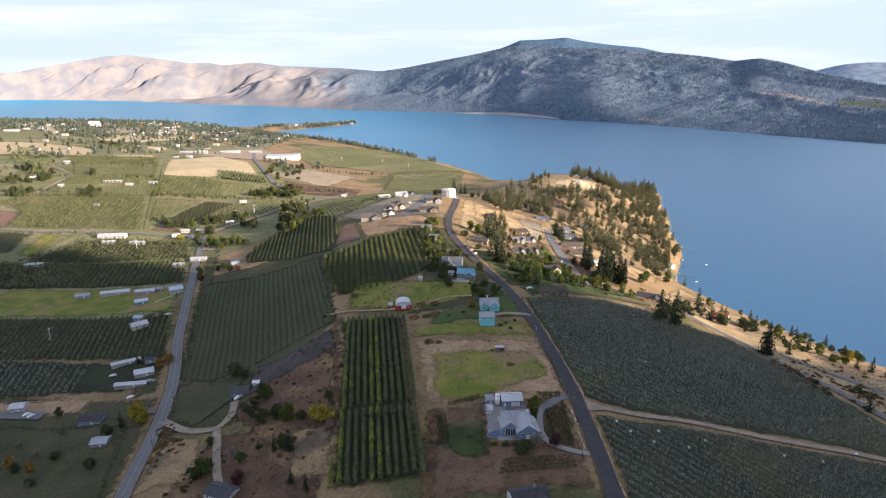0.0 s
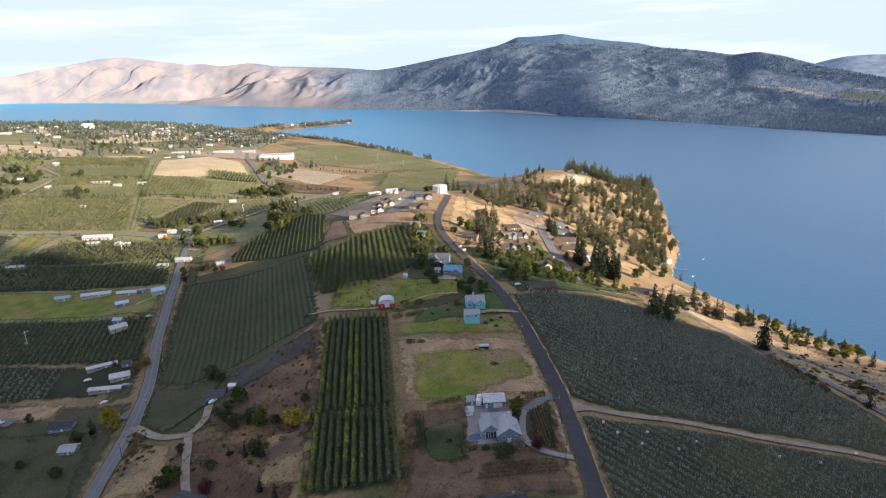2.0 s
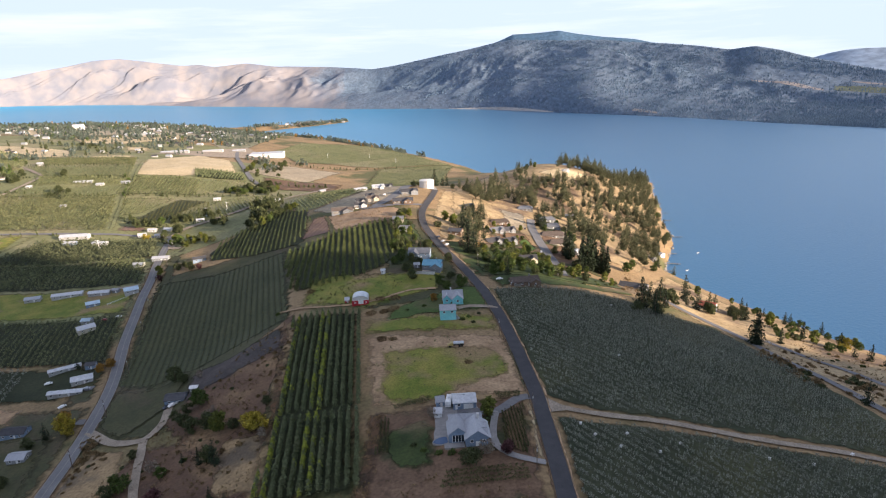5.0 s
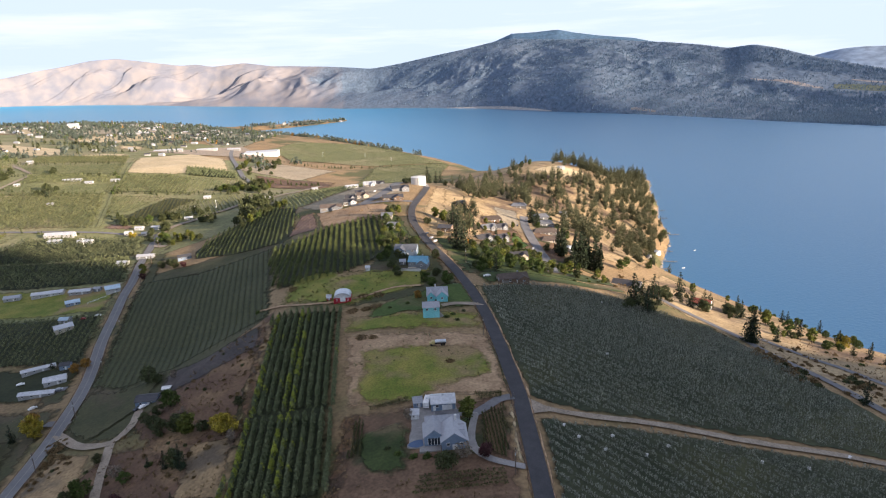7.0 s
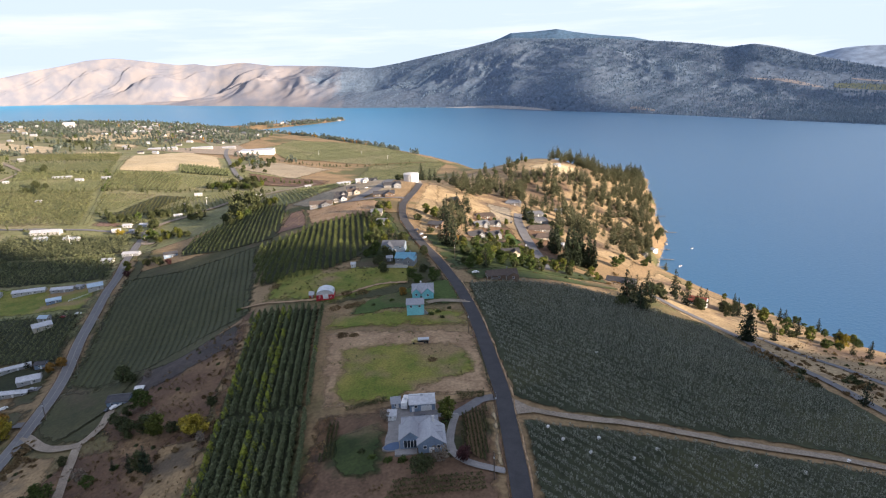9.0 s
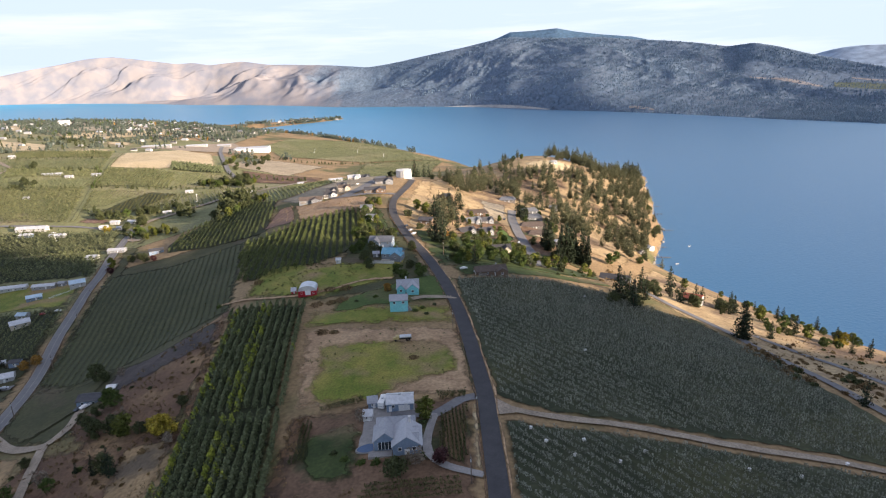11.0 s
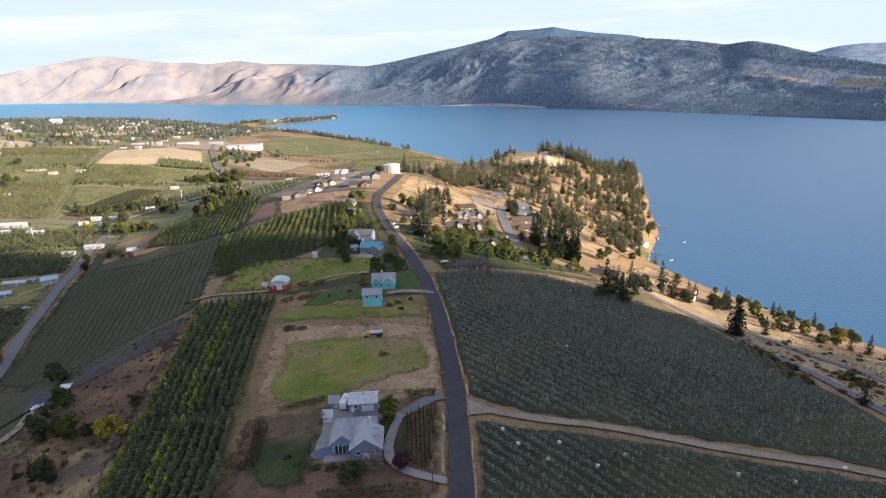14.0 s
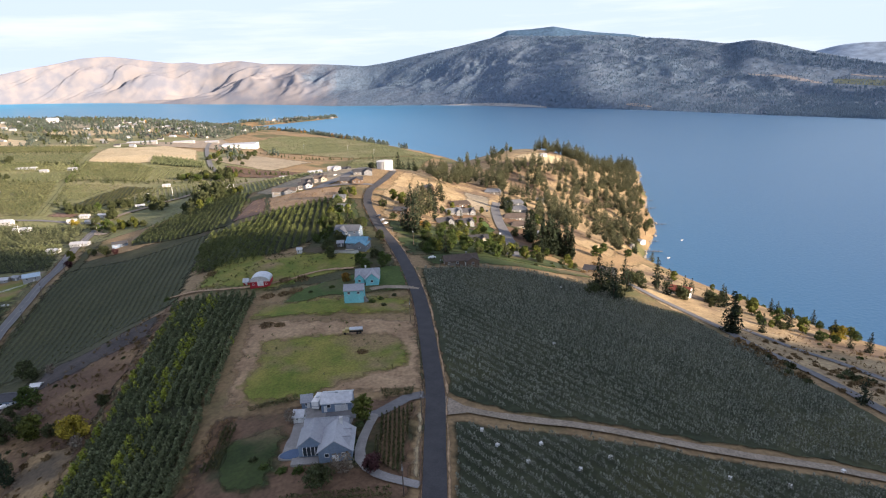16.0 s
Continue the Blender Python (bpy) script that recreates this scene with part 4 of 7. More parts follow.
# ---- roads and drives ----
ribbon("road", ((-640, 742), (-627, 788), (-635, 840), (-641, 901), (-651, 950), (-690, 990), (-760, 1060)), 6, M["gravel"], 1.0, "pale farm lane between orchards")
ribbon("path", ((-581, 1154), (-501, 943), (-474, 855), (-413, 690)), 7, M["meadow"], 1.0, "grassy track between orchard blocks", "track", ragged=0.8)
ribbon("road", VALLEY_ROAD[-1:] + ((-325, 688), (-310, 710), (-292, 734), (-274, 765), (-255, 800), (-229, 817), (-205, 879), (-195, 940)), 8, M["gravel"], 1.7, "pale gravel road climbing from the valley")
ribbon("road", ((-700, 668), (-498, 671), (-405, 672), (-328, 660)), 6, M["old_asphalt"], 0.8, "narrow grey cross road between orchards")
ribbon("road", ((24, 213), (36, 208), (64, 201), (103, 193), (141, 186), (190, 174)), 3.5, M["gravel"], 0.75, "pale gravel track between orchard blocks", ragged=0.5)
loft("yard", ((25.0, 218), (25.2, 206)), ((32, 211.0), (32, 207.6)), M["gravel"], 0.9, 2.5, "dusty gravel apron where the track meets the road", "track", 0.8)
ribbon("road", ((228, 130), (198, 190), (187, 222), (182, 243), (178, 259), (174, 277), (172, 300), (171, 325), (164, 352), (151, 374), (138, 400)), 5.0, M["old_asphalt"], 0.7, "grey lane along the bluff")
ribbon("road", ((280, 170), (228, 235), (214, 262), (209, 278), (204, 292), (198, 306), (193, 321), (187, 336)), 4.6, M["old_asphalt"], 0.7, "grey lane along the bluff")
ribbon("road", ((72, 412), (74, 432), (80, 490), (79.5, 530), (77, 562), (79, 611), (84, 653)), 8.5, M["old_asphalt"], 0.7, "pale cul-de-sac street among houses")
ribbon("road", ((-33, 602), (-51, 599), (-79, 596), (-100, 600)), 8.0, M["old_asphalt"], 0.8, "pale new street between building plots")
ribbon("road", ((-88, 597), (-76, 620), (-63, 669), (-56, 732), (-48, 800), (-35, 866)), 11.0, M["old_asphalt"], 0.85, "pale new street between building plots")
ribbon("road", ((-25, 690), (-27, 715)), 8.0, M["concrete"], 0.8, "concrete apron by the water tank")
ribbon("drive", ((18.2, 218.5), (12, 216), (3, 207), (-6, 208), (-14, 208)), 4.5, M["old_asphalt"], 0.75, "grey drive to the house", "drive")
ribbon("drive", ((2.5, 207), (-0.2, 194), (0.4, 184), (5.7, 177), (12, 174), (17.6, 171.5)), 3.0, M["concrete"], 0.75, "pale gravel loop drive", "drive", ragged=0.3)
ribbon("drive", ((-208, 262), (-190, 247), (-179, 240), (-166, 237), (-161, 247), (-165, 266)), 4.5, M["gravel"], 0.8, "curving gravel drive from the valley road", "drive", ragged=0.4)
ribbon("drive", ((-165, 236), (-157, 213), (-150, 194), (-138, 170)), 4.0, M["gravel"], 0.8, "gravel drive", "drive", ragged=0.4)
ribbon("drive", ((14, 318), (-2, 319), (-10, 316)), 4.0, M["gravel"], 0.85, "short gravel drive", "drive")
ribbon("drive", ((-18, 352), (-40, 352), (-60, 340), (-90, 338), (-112, 346), (-130, 352)), 4.0, M["soil"], 0.85, "dirt track past the red barn", "drive", ragged=0.6)
ribbon("drive", ((-290, 495), (-310, 492), (-330, 490)), 6.0, M["gravel"], 0.8, "gravel yard entrance", "drive", ragged=0.6)
ribbon("drive", ((-236, 318), (-262, 316)), 5.0, M["old_asphalt"], 0.8, "short paved drive", "drive")
ribbon("drive", ((-206, 270), (-214, 273), (-222, 275)), 5.0, M["old_asphalt"], 0.8, "short paved apron by the valley road", "drive")
ribbon("drive", ((-292, 285), (-318, 288), (-345, 290)), 9.0, M["old_asphalt"], 0.8, "paved yard with parked cars", "drive")
ribbon("drive", ((-323, 650), (-308, 610), (-296, 606)), 7.0, M["gravel"], 0.8, "pale gravel turnout", "drive")
ribbon("road", ((-520, 1520), (-467, 1348), (-351, 1041), (-314, 968)), 8.0, M["old_asphalt"], 1.2, "grey road into the town")
# shoulders and lines
for side_sign in (-1, 1):
    ribbon("verge", MAIN_ROAD, 1.6, M["yard"] if side_sign < 0 else M["soil"], 0.76, "dusty road verge", "verge", (-1, 0, 1), 0.7, side_sign * 3.9)
    ribbon("verge", VALLEY_ROAD, 1.3, M["yard"], 0.76, "dusty road verge", "verge", (-1, 0, 1), 0.5, side_sign * 4.3)
    ribbon("road_line", VALLEY_ROAD, 0.22, M["line_paint"], 0.95, "white edge line", "road marking", (-1, 1), 0, side_sign * 3.5)
ribbon("road_line", VALLEY_ROAD, 0.3, M["line_paint"], 0.95, "worn yellow centre line", "road marking", (-1, 1))
# ---- plants ----
rng = np.random.default_rng(7)


def soup(name, tris, mat, parent=None, label="", category="", kind=""):
    """One mesh of loose triangles, tris of shape (n, 3, 3)."""
    n = len(tris)
    me = bpy.data.meshes.new(name)
    me.vertices.add(3 * n)
    me.vertices.foreach_set("co", np.ascontiguousarray(tris, dtype=np.float32).ravel())
    me.loops.add(3 * n)
    me.loops.foreach_set("vertex_index", np.arange(3 * n, dtype=np.int32))
    me.polygons.add(n)
    me.polygons.foreach_set("loop_start", np.arange(0, 3 * n, 3, dtype=np.int32))
    me.update(calc_edges=True)
    me.validate()
    me.materials.append(mat)
    ob = new(name, me)
    if parent:
        ob.parent = parent
    return tagged(ob, label, category, kind=kind)


def leaves(centres, size, upright=0.0):
    """A ragged triangle of leaves at each centre."""
    n = len(centres)
    a = rng.normal(size=(n, 3, 3))
    a /= np.linalg.norm(a, axis=2, keepdims=True)
    a[:, :, 2] *= 1 - 0.5 * upright
    a[:, 0, 2] += 1.6 * upright
    s = size * rng.uniform(0.6, 1.3, (n, 1, 1))
    return centres[:, None, :] + a * s * 0.75


def tube(points, radii, sides=6):
    v, f = [], []
    for k, (p, r) in enumerate(zip(points, radii)):
        for i in range(sides):
            t = 2 * math.pi * i / sides
            v.append((p[0] + r * math.cos(t), p[1] + r * math.sin(t), p[2]))
        if k:
            for i in range(sides):
                j = (i + 1) % sides
                f.append((sides * (k - 1) + i, sides * (k - 1) + j, sides * k + j, sides * k + i))
    return v, f


def join(*meshes):
    v, f = [], []
    for mv, mf in meshes:
        f += [tuple(i + len(v) for i in face) for face in mf]
        v += list(mv)
    return v, f


def conifer(height_m, wide, mat, label, bare=0.15, layers=26, slim=1.0):
    """A conifer: tapered trunk, whorls of drooping boughs with gaps, an uneven top."""
    base = new("pine_tree" if mat is M["pine"] else "fir_tree")
    tagged(base, label, "tree")
    v, f = tube([(0, 0, -1), (0.05, 0, height_m * 0.5), (0, 0.05, height_m * 0.97)], (0.02 * height_m, 0.013 * height_m, 0.03))
    mesh_object("trunk", v, f, M["bark"], base)
    pts, sizes = [], []
    for k in range(layers):
        s = k / (layers - 1)
        z = height_m * (bare + (1 - bare) * s)
        outline = max(0.1, 1 - abs(2 * s - 0.6) / 1.4) ** 0.6 if mat is M["pine"] else (1 - s) ** (0.6 * slim)
        reach = wide * outline * rng.uniform(0.6, 1.15) * min(1, 0.55 + s * 3) + 0.15
        for _ in range(max(2, int(9 * (1 - s)) + 2)):
            t = rng.uniform(0, 2 * math.pi)
            far = reach * rng.uniform(0.75, 1.1)
            for q in np.arange(0.25, 1.01, 0.25):
                pts.append((far * q * math.cos(t), far * q * math.sin(t), z - 0.18 * far * q + rng.normal() * 0.15))
                sizes.append(0.68 + 0.5 * (1 - s))
    pts = np.array(pts) + rng.normal(scale=0.18, size=(len(pts), 3))
    tri = leaves(pts, 1.0, 0.3)
    c = pts[:, None, :]
    tri = c + (tri - c) * np.array(sizes)[:, None, None] * height_m / 17
    soup("crown", tri, mat, base)
    return base


def broadleaf(height_m, wide, mat, label, clumps=30, per=40, name="tree", trunk_mat=None):
    """A broad tree: trunk with limbs, and a crown of many ragged clumps with gaps."""
    base = new(name)
    tagged(base, label, "tree")
    bits = [tube([(0, 0, -0.8), (0.1, 0, height_m * 0.3), (0, 0.1, height_m * 0.7)], (0.035 * height_m, 0.025 * height_m, 0.05))]
    centres = []
    for k in range(clumps):
        t, u = rng.uniform(0, 2 * math.pi), rng.uniform(-0.95, 1.0)
        r = wide * math.sqrt(max(0.05, 1 - u * u)) * rng.uniform(0.45, 0.95)
        c = (r * math.cos(t), r * math.sin(t), height_m * (0.54 + 0.4 * u))
        centres.append(c)
        if k < 5:
            bits.append(tube([(0, 0, height_m * 0.3), (c[0] * 0.5, c[1] * 0.5, height_m * 0.42), c], (0.016 * height_m, 0.01 * height_m, 0.03), 4))
    mesh_object("trunk", *join(*bits), trunk_mat or M["bark"], base)
    c = np.repeat(np.array(centres), per, axis=0)
    d = rng.normal(size=c.shape)
    d /= np.linalg.norm(d, axis=1, keepdims=True)
    c = c + d * np.array((1, 1, 0.8)) * wide * 0.36 * rng.uniform(0.5, 1.1, (len(c), 1))
    c[:, 2] = np.maximum(c[:, 2], height_m * 0.1)
    soup("crown", leaves(c, 0.085 * height_m + 0.18), mat, base)
    return base


def shrub(height_m, wide, mat, label, n=150, name="bush"):
    base = new(name)
    tagged(base, label, "bush")
    d = rng.normal(size=(n, 3))
    d /= np.linalg.norm(d, axis=1, keepdims=True)
    d *= rng.uniform(0.5, 1.0, (n, 1))
    c = np.c_[d[:, 0] * wide, d[:, 1] * wide, np.abs(d[:, 2]) * height_m * 0.9 + 0.1]
    soup("foliage", leaves(c, 0.45 * min(wide, height_m) + 0.1), mat, base)
    return base


def ground_at(x, y):
    return float(ground_height(np.array([x]), np.array([y]))[0])


used_prototypes = set()


def plant(kinds, x, y, scale=1.0, sink=0.2, group=""):
    """Sets one of the kinds at a place; the first use takes the original itself."""
    k = kinds[int(rng.integers(len(kinds)))] if isinstance(kinds, (list, tuple)) else kinds
    m = Matrix.LocRotScale((x, y, ground_at(x, y) - sink), Euler((rng.normal() * 0.02, rng.normal() * 0.02, rng.uniform(0, 6.28))), None)
    sc = scale * rng.uniform(0.85, 1.15)
    ob = k if k.name not in used_prototypes else copy_thing(k, m)
    if k.name not in used_prototypes:
        used_prototypes.add(k.name)
    ob.matrix_basis = m @ Matrix.Diagonal((sc * rng.uniform(0.9, 1.1), sc * rng.uniform(0.9, 1.1), sc, 1))
    return tagged(ob, group=group)


def inside(poly, x, y):
    x, y = np.asarray(x, float), np.asarray(y, float)
    hit = np.zeros(x.shape, bool)
    for (ax, ay), (bx, by) in zip(poly, poly[1:] + poly[:1]):
        hit ^= ((ay > y) != (by > y)) & (x < ax + (y - ay) * (bx - ax) / ((by - ay) or 1e-9))
    return hit


def row_places(poly, angle, row_step, tree_step, gap=0.03):
    """Places in rows over a polygon, the rows running at that angle (degrees from x)."""
    p = np.array(poly, float)
    c = p.mean(0)
    r = np.hypot(*(p - c).T).max() + 5
    u, v = np.meshgrid(np.arange(-r, r, tree_step), np.arange(-r, r, row_step))
    u = u + rng.normal(size=u.shape) * tree_step * 0.12
    v = v + rng.normal(size=v.shape) * row_step * 0.03
    a = radians(angle)
    x, y = c[0] + u * math.cos(a) - v * math.sin(a), c[1] + u * math.sin(a) + v * math.cos(a)
    keep = inside(poly, x, y) & (rng.uniform(size=x.shape) > gap)
    rows = np.broadcast_to(np.arange(u.shape[0])[:, None], u.shape)
    return x[keep], y[keep], rows[keep]


def small_tree_forms(tall, wide, n, size, upright, kinds=7, low=0.12):
    out = []
    for _ in range(kinds):
        s = rng.uniform(0, 1, n) ** 0.9
        z = tall * (low + (1 - low) * s)
        r = wide * np.sqrt(rng.uniform(0.1, 1, n)) * np.clip(1.25 - s, 0.2, 1)
        t = rng.uniform(0, 2 * np.pi, n)
        out.append(leaves(np.c_[r * np.cos(t), r * np.sin(t), z], size, upright))
    return out


def planted(name, places, forms, mat, label, category="orchard", lift=0.2, vary=0.18):
    """An orchard block: rows of small trees in one mesh."""
    x, y = places[0], places[1]
    z = ground_height(x, y) + lift
    which = rng.integers(len(forms), size=len(x))
    turn, size = rng.uniform(0, 2 * np.pi, len(x)), rng.normal(1, vary, len(x)).clip(0.45, 1.4)
    parts = []
    for k, form in enumerate(forms):
        i = np.where(which == k)[0]
        c, s = np.cos(turn[i])[:, None, None], np.sin(turn[i])[:, None, None]
        f = form[None]
        t = np.stack([f[..., 0] * c - f[..., 1] * s, f[..., 0] * s + f[..., 1] * c, np.broadcast_to(f[..., 2], (len(i), *form.shape[:2]))], -1) * size[i][:, None, None, None]
        parts.append((t + np.stack([x[i], y[i], z[i]], -1)[:, None, None, :]).reshape(-1, 3, 3))
    return soup(name, np.concatenate(parts), mat, None, label, category, "stuff")


UPPER = ((15, 347), (33, 355), (78, 370), (113, 363), (155, 340), (162, 298), (166, 255), (176, 205), (176, 190), (160, 189), (143, 193), (84, 202), (44, 211), (28.5, 218), (26.5, 240), (23.5, 285))
LOWER = ((28.5, 202), (63, 194), (102, 187), (149, 178), (185, 168), (185, 75), (26.5, 110), (27, 160))
whips = small_tree_forms(1.9, 0.46, 34, 0.38, 0.6)
planted("orchard_rows", row_places(UPPER, -47, 4.0, 0.95, 0.06), whips, M["apple_leaf"], "rows of young grey-green apple trees")
planted("orchard_rows", row_places(LOWER, -51, 4.0, 0.95, 0.06), whips, M["apple_leaf"], "rows of young grey-green apple trees")

# tall dense rows, some of them turned yellow
hop_forms = small_tree_forms(3.9, 1.05, 74, 0.58, 0.4)
for poly in (((-110, 327), (-69, 323), (-57.5, 223), (-97, 226)), ((-96, 221), (-56.5, 218), (-52.5, 170), (-94, 172))):
    hx_, hy_, hr_ = row_places(poly, -83.5, 3.6, 1.15, 0.01)
    first = hr_.min()
    turned = np.isin(hr_ - first, (0, 1, 5, 6)) | (rng.uniform(size=len(hr_)) < 0.03)
    west = turned & (rng.uniform(size=len(hr_)) < 0.45)
    planted("tall_rows", (hx_[~west], hy_[~west]), hop_forms, M["row_leaf"], "tall dense dark green orchard rows", vary=0.12)
    planted("tall_rows", (hx_[west], hy_[west]), hop_forms, M["row_gold"], "orchard rows turning yellow-green", vary=0.12)

round_forms = small_tree_forms(3.5, 1.55, 72, 0.62, 0.1)
planted("orchard_rows", row_places(((-125, 383), (-152, 470), (-154, 499), (-139, 505), (-119, 531), (-69, 544), (-53, 498), (-42, 457), (-60, 431), (-58, 409), (-71, 391), (-94, 379)), -82, 4.8, 2.7), round_forms, M["shade_leaf"], "rows of leafy dark green fruit trees")
planted("orchard_rows", row_places(((-240, 536), (-200, 521), (-158, 517), (-153, 532), (-153, 606), (-165, 620), (-168, 656), (-200, 682), (-232, 636), (-250, 590)), -80, 4.4, 1.5), small_tree_forms(2.9, 0.75, 34, 0.55, 0.3), M["trellis_shade_leaf"], "trellised orchard rows, leaves darkened for the shade on the slope")
vines = small_tree_forms(1.1, 0.35, 7, 0.42, 0.3)
planted("vineyard_rows", row_places(((-270, 490), (-221, 487), (-185, 497), (-158, 510), (-140, 414), (-115, 336), (-140, 306), (-162, 308), (-190, 298), (-216, 312), (-236, 378)), -75, 4.2, 1.5, 0.1), vines, M["vine_leaf"],
        "rows of small young vines", "vineyard", 0.3)
bush_vines = small_tree_forms(1.4, 0.34, 26, 0.36, 0.3)
for poly, angle, apart in ((((4, 205), (14.5, 212), (12.3, 176), (4, 184)), -87.5, 1.35), (((-19, 171.5), (10, 171.8), (10.5, 162.5), (-22, 162.5)), 1, 2.3), (((-47, 209), (-42.6, 209), (-42, 187), (-47.5, 187)), -88, 1.5), (((3, 221), (14, 223), (14, 218.5), (5, 216)), 4, 1.6),
                           (((-42, 218), (-26, 222), (-26, 219.5), (-42, 215)), 13, 1.5)):
    planted("vineyard_rows", row_places(poly, angle, apart, 0.6, 0.03), bush_vines, M["vine_leaf"], "short rows of bushy vines near the house", "vineyard", 0.3)

# valley orchards
valley_forms = small_tree_forms(3.6, 1.5, 30, 1.0, 0.15)
slim_forms = small_tree_forms(2.6, 0.8, 18, 0.7, 0.3)
for poly, angle, step, along, forms, mat in (
        (((-420, 366), (-296, 350), (-286, 309), (-390, 312)), -76, 4.5, 2.2, slim_forms, "apple_leaf"),
        (((-468, 438), (-270, 424), (-246, 352), (-420, 364)), -75, 4.4, 1.6, slim_forms, "valley_leaf"),
        (((-618, 563), (-318, 574), (-290, 502), (-540, 500)), -76, 5.0, 3.2, valley_forms, "valley_leaf"),
        (((-465, 643), (-340, 652), (-316, 580), (-400, 572), (-490, 568)), -82, 5.0, 3.0, valley_forms, "orchard_leaf"),
        (((-655, 776), (-634, 825), (-476, 833), (-420, 690), (-570, 680), (-596, 742)), -78, 5.5, 3.2, valley_forms, "valley_leaf"),
        (((-465, 832), (-394, 842), (-413, 760), (-432, 748)), -78, 4.5, 2.0, slim_forms, "valley_leaf"),
        (((-630, 872), (-494, 896), (-476, 838), (-630, 820)), -78, 5.0, 2.2, slim_forms, "orchard_leaf"),
        (((-648, 940), (-510, 942), (-496, 902), (-622, 880)), -78, 5.5, 3.4, valley_forms, "valley_leaf"),
        (((-724, 1033), (-550, 1048), (-512, 952), (-645, 945)), -78, 5.0, 2.2, slim_forms, "orchard_leaf"),
        (((-757, 1143), (-607, 1180), (-556, 1062), (-722, 1046)), -78, 5.5, 3.4, valley_forms, "valley_leaf"),
        (((-508, 960), (-428, 970), (-402, 957), (-372, 862), (-474, 850)), -78, 5.5, 3.4, valley_forms, "valley_leaf"),
        (((-400, 957), (-337, 982), (-316, 941), (-350, 876), (-370, 864)), -78, 5.0, 2.4, slim_forms, "valley_leaf"),
        (((-447, 1055), (-362, 1046), (-338, 986), (-420, 980)), -80, 5.0, 2.6, valley_forms, "row_leaf"),
        (((-900, 1170), (-950, 1290), (-815, 1184), (-715, 1000), (-716, 950)), -70, 7.0, 5.0, valley_forms, "valley_leaf"),
        (((-330, 822), (-285, 862), (-232, 838), (-306, 710), (-352, 720)), -66, 5.0, 2.4, slim_forms, "valley_leaf"),
        (((-217, 744), (-188, 844), (-109, 784), (-111, 718), (-138, 658), (-183, 666)), -72, 4.6, 2.0, slim_forms, "orchard_leaf"),
        (((-186, 850), (-90, 1000), (-40, 840), (-104, 790)), -50, 5.0, 2.2, slim_forms, "orchard_leaf"),
        (((-148, 1290), (15, 1400), (-40, 820), (-140, 920)), -62, 6.0, 3.0, slim_forms, "orchard_leaf"),
        (((-430, 1570), (-420, 1790), (-195, 1830), (10, 1420), (-152, 1310), (-340, 1360)), -30, 6.5, 3.2, slim_forms, "orchard_leaf"),
        (((-390, 820), (-325, 822), (-345, 745), (-400, 700)), -75, 5.0, 2.5, slim_forms, "vine_leaf")):
    planted("orchard_rows", row_places(poly, angle, step, along, 0.06), forms, M[mat], "orchard rows on the valley floor", lift=0.5)

# single trees
PINES = [conifer(17, 4.3, M["pine"], "tall ponderosa pine on the dry slope", 0.16), conifer(20, 4.2, M["pine"], "tall ponderosa pine on the dry slope", 0.28),
         conifer(13, 3.9, M["pine"], "ponderosa pine on the dry slope", 0.14), conifer(15, 3.5, M["pine"], "slim ponderosa pine on the dry slope", 0.2)]
TALL_FIRS = [conifer(27, 5.0, M["fir"], "very tall dense dark fir", 0.05, 46), conifer(30, 4.6, M["fir"], "very tall dense dark fir", 0.07, 48)]
FIRS = [conifer(18, 4.4, M["fir"], "dark green fir with drooping boughs", 0.06, 28), conifer(14, 4.0, M["fir"], "dark green fir with drooping boughs", 0.05, 24)]
GREENS = [broadleaf(9, 4.0, M["green_leaf"], "leafy green broad shade tree"), broadleaf(7, 3.6, M["green_leaf"], "leafy green broad shade tree"), broadleaf(10, 3.4, M["lime_leaf"], "tall yellow-green autumn tree")]
DARKS = [broadleaf(9, 4.4, M["dark_leaf"], "dense dark green shade tree"), broadleaf(7, 3.8, M["dark_leaf"], "dense dark green shade tree")]
YELLOWS = [broadleaf(8, 4.2, M["yellow_leaf"], "golden yellow broad autumn tree")]
AMBERS = [broadleaf(8, 3.6, M["amber_leaf"], "amber-leaved broad autumn tree")]
PLUMS = [broadleaf(5, 2.6, M["plum_leaf"], "small dark red-leaved garden tree")]
TWIGS = [broadleaf(8, 3.2, M["twig"], "half-bare grey twiggy tree", 16, 22)]
SHRUBS = [shrub(1.8, 1.8, M["brush"], "clump of dry brown brush"), shrub(1.2, 1.4, M["brush"], "clump of dry brown brush"), shrub(1.6, 1.6, M["dark_leaf"], "low rounded dark green bush"), shrub(2.2, 1.8, M["green_leaf"], "round leafy green garden bush")]

POINT = ((24, 650), (60, 700), (110, 680), (120, 600), (150, 560), (180, 540), (232, 640), (262, 735), (300, 860), (330, 960), (362, 1075), (390, 1160), (300, 1130), (200, 1010), (165, 930), (110, 850), (60, 790), (10, 745))
planted_at = []


def scatter(poly, count, kinds, apart=5.0, avoid=(), scale=1.0, group="", density=None):
    p = np.array(poly, float)
    tries = 0
    while count and tries < 20000:
        tries += 1
        x, y = rng.uniform(p[:, 0].min(), p[:, 0].max()), rng.uniform(p[:, 1].min(), p[:, 1].max())
        if not inside(poly, x, y) or shore_distance(x, y) < 4 or any((x - a) ** 2 + (y - b) ** 2 < r * r for a, b, r in avoid):
            continue
        if any((x - a) ** 2 + (y - b) ** 2 < apart ** 2 for a, b in planted_at):
            continue
        if density is not None and rng.uniform() > density(x, y):
            continue
        planted_at.append((x, y))
        plant(kinds, x, y, scale, group=group)
        count -= 1


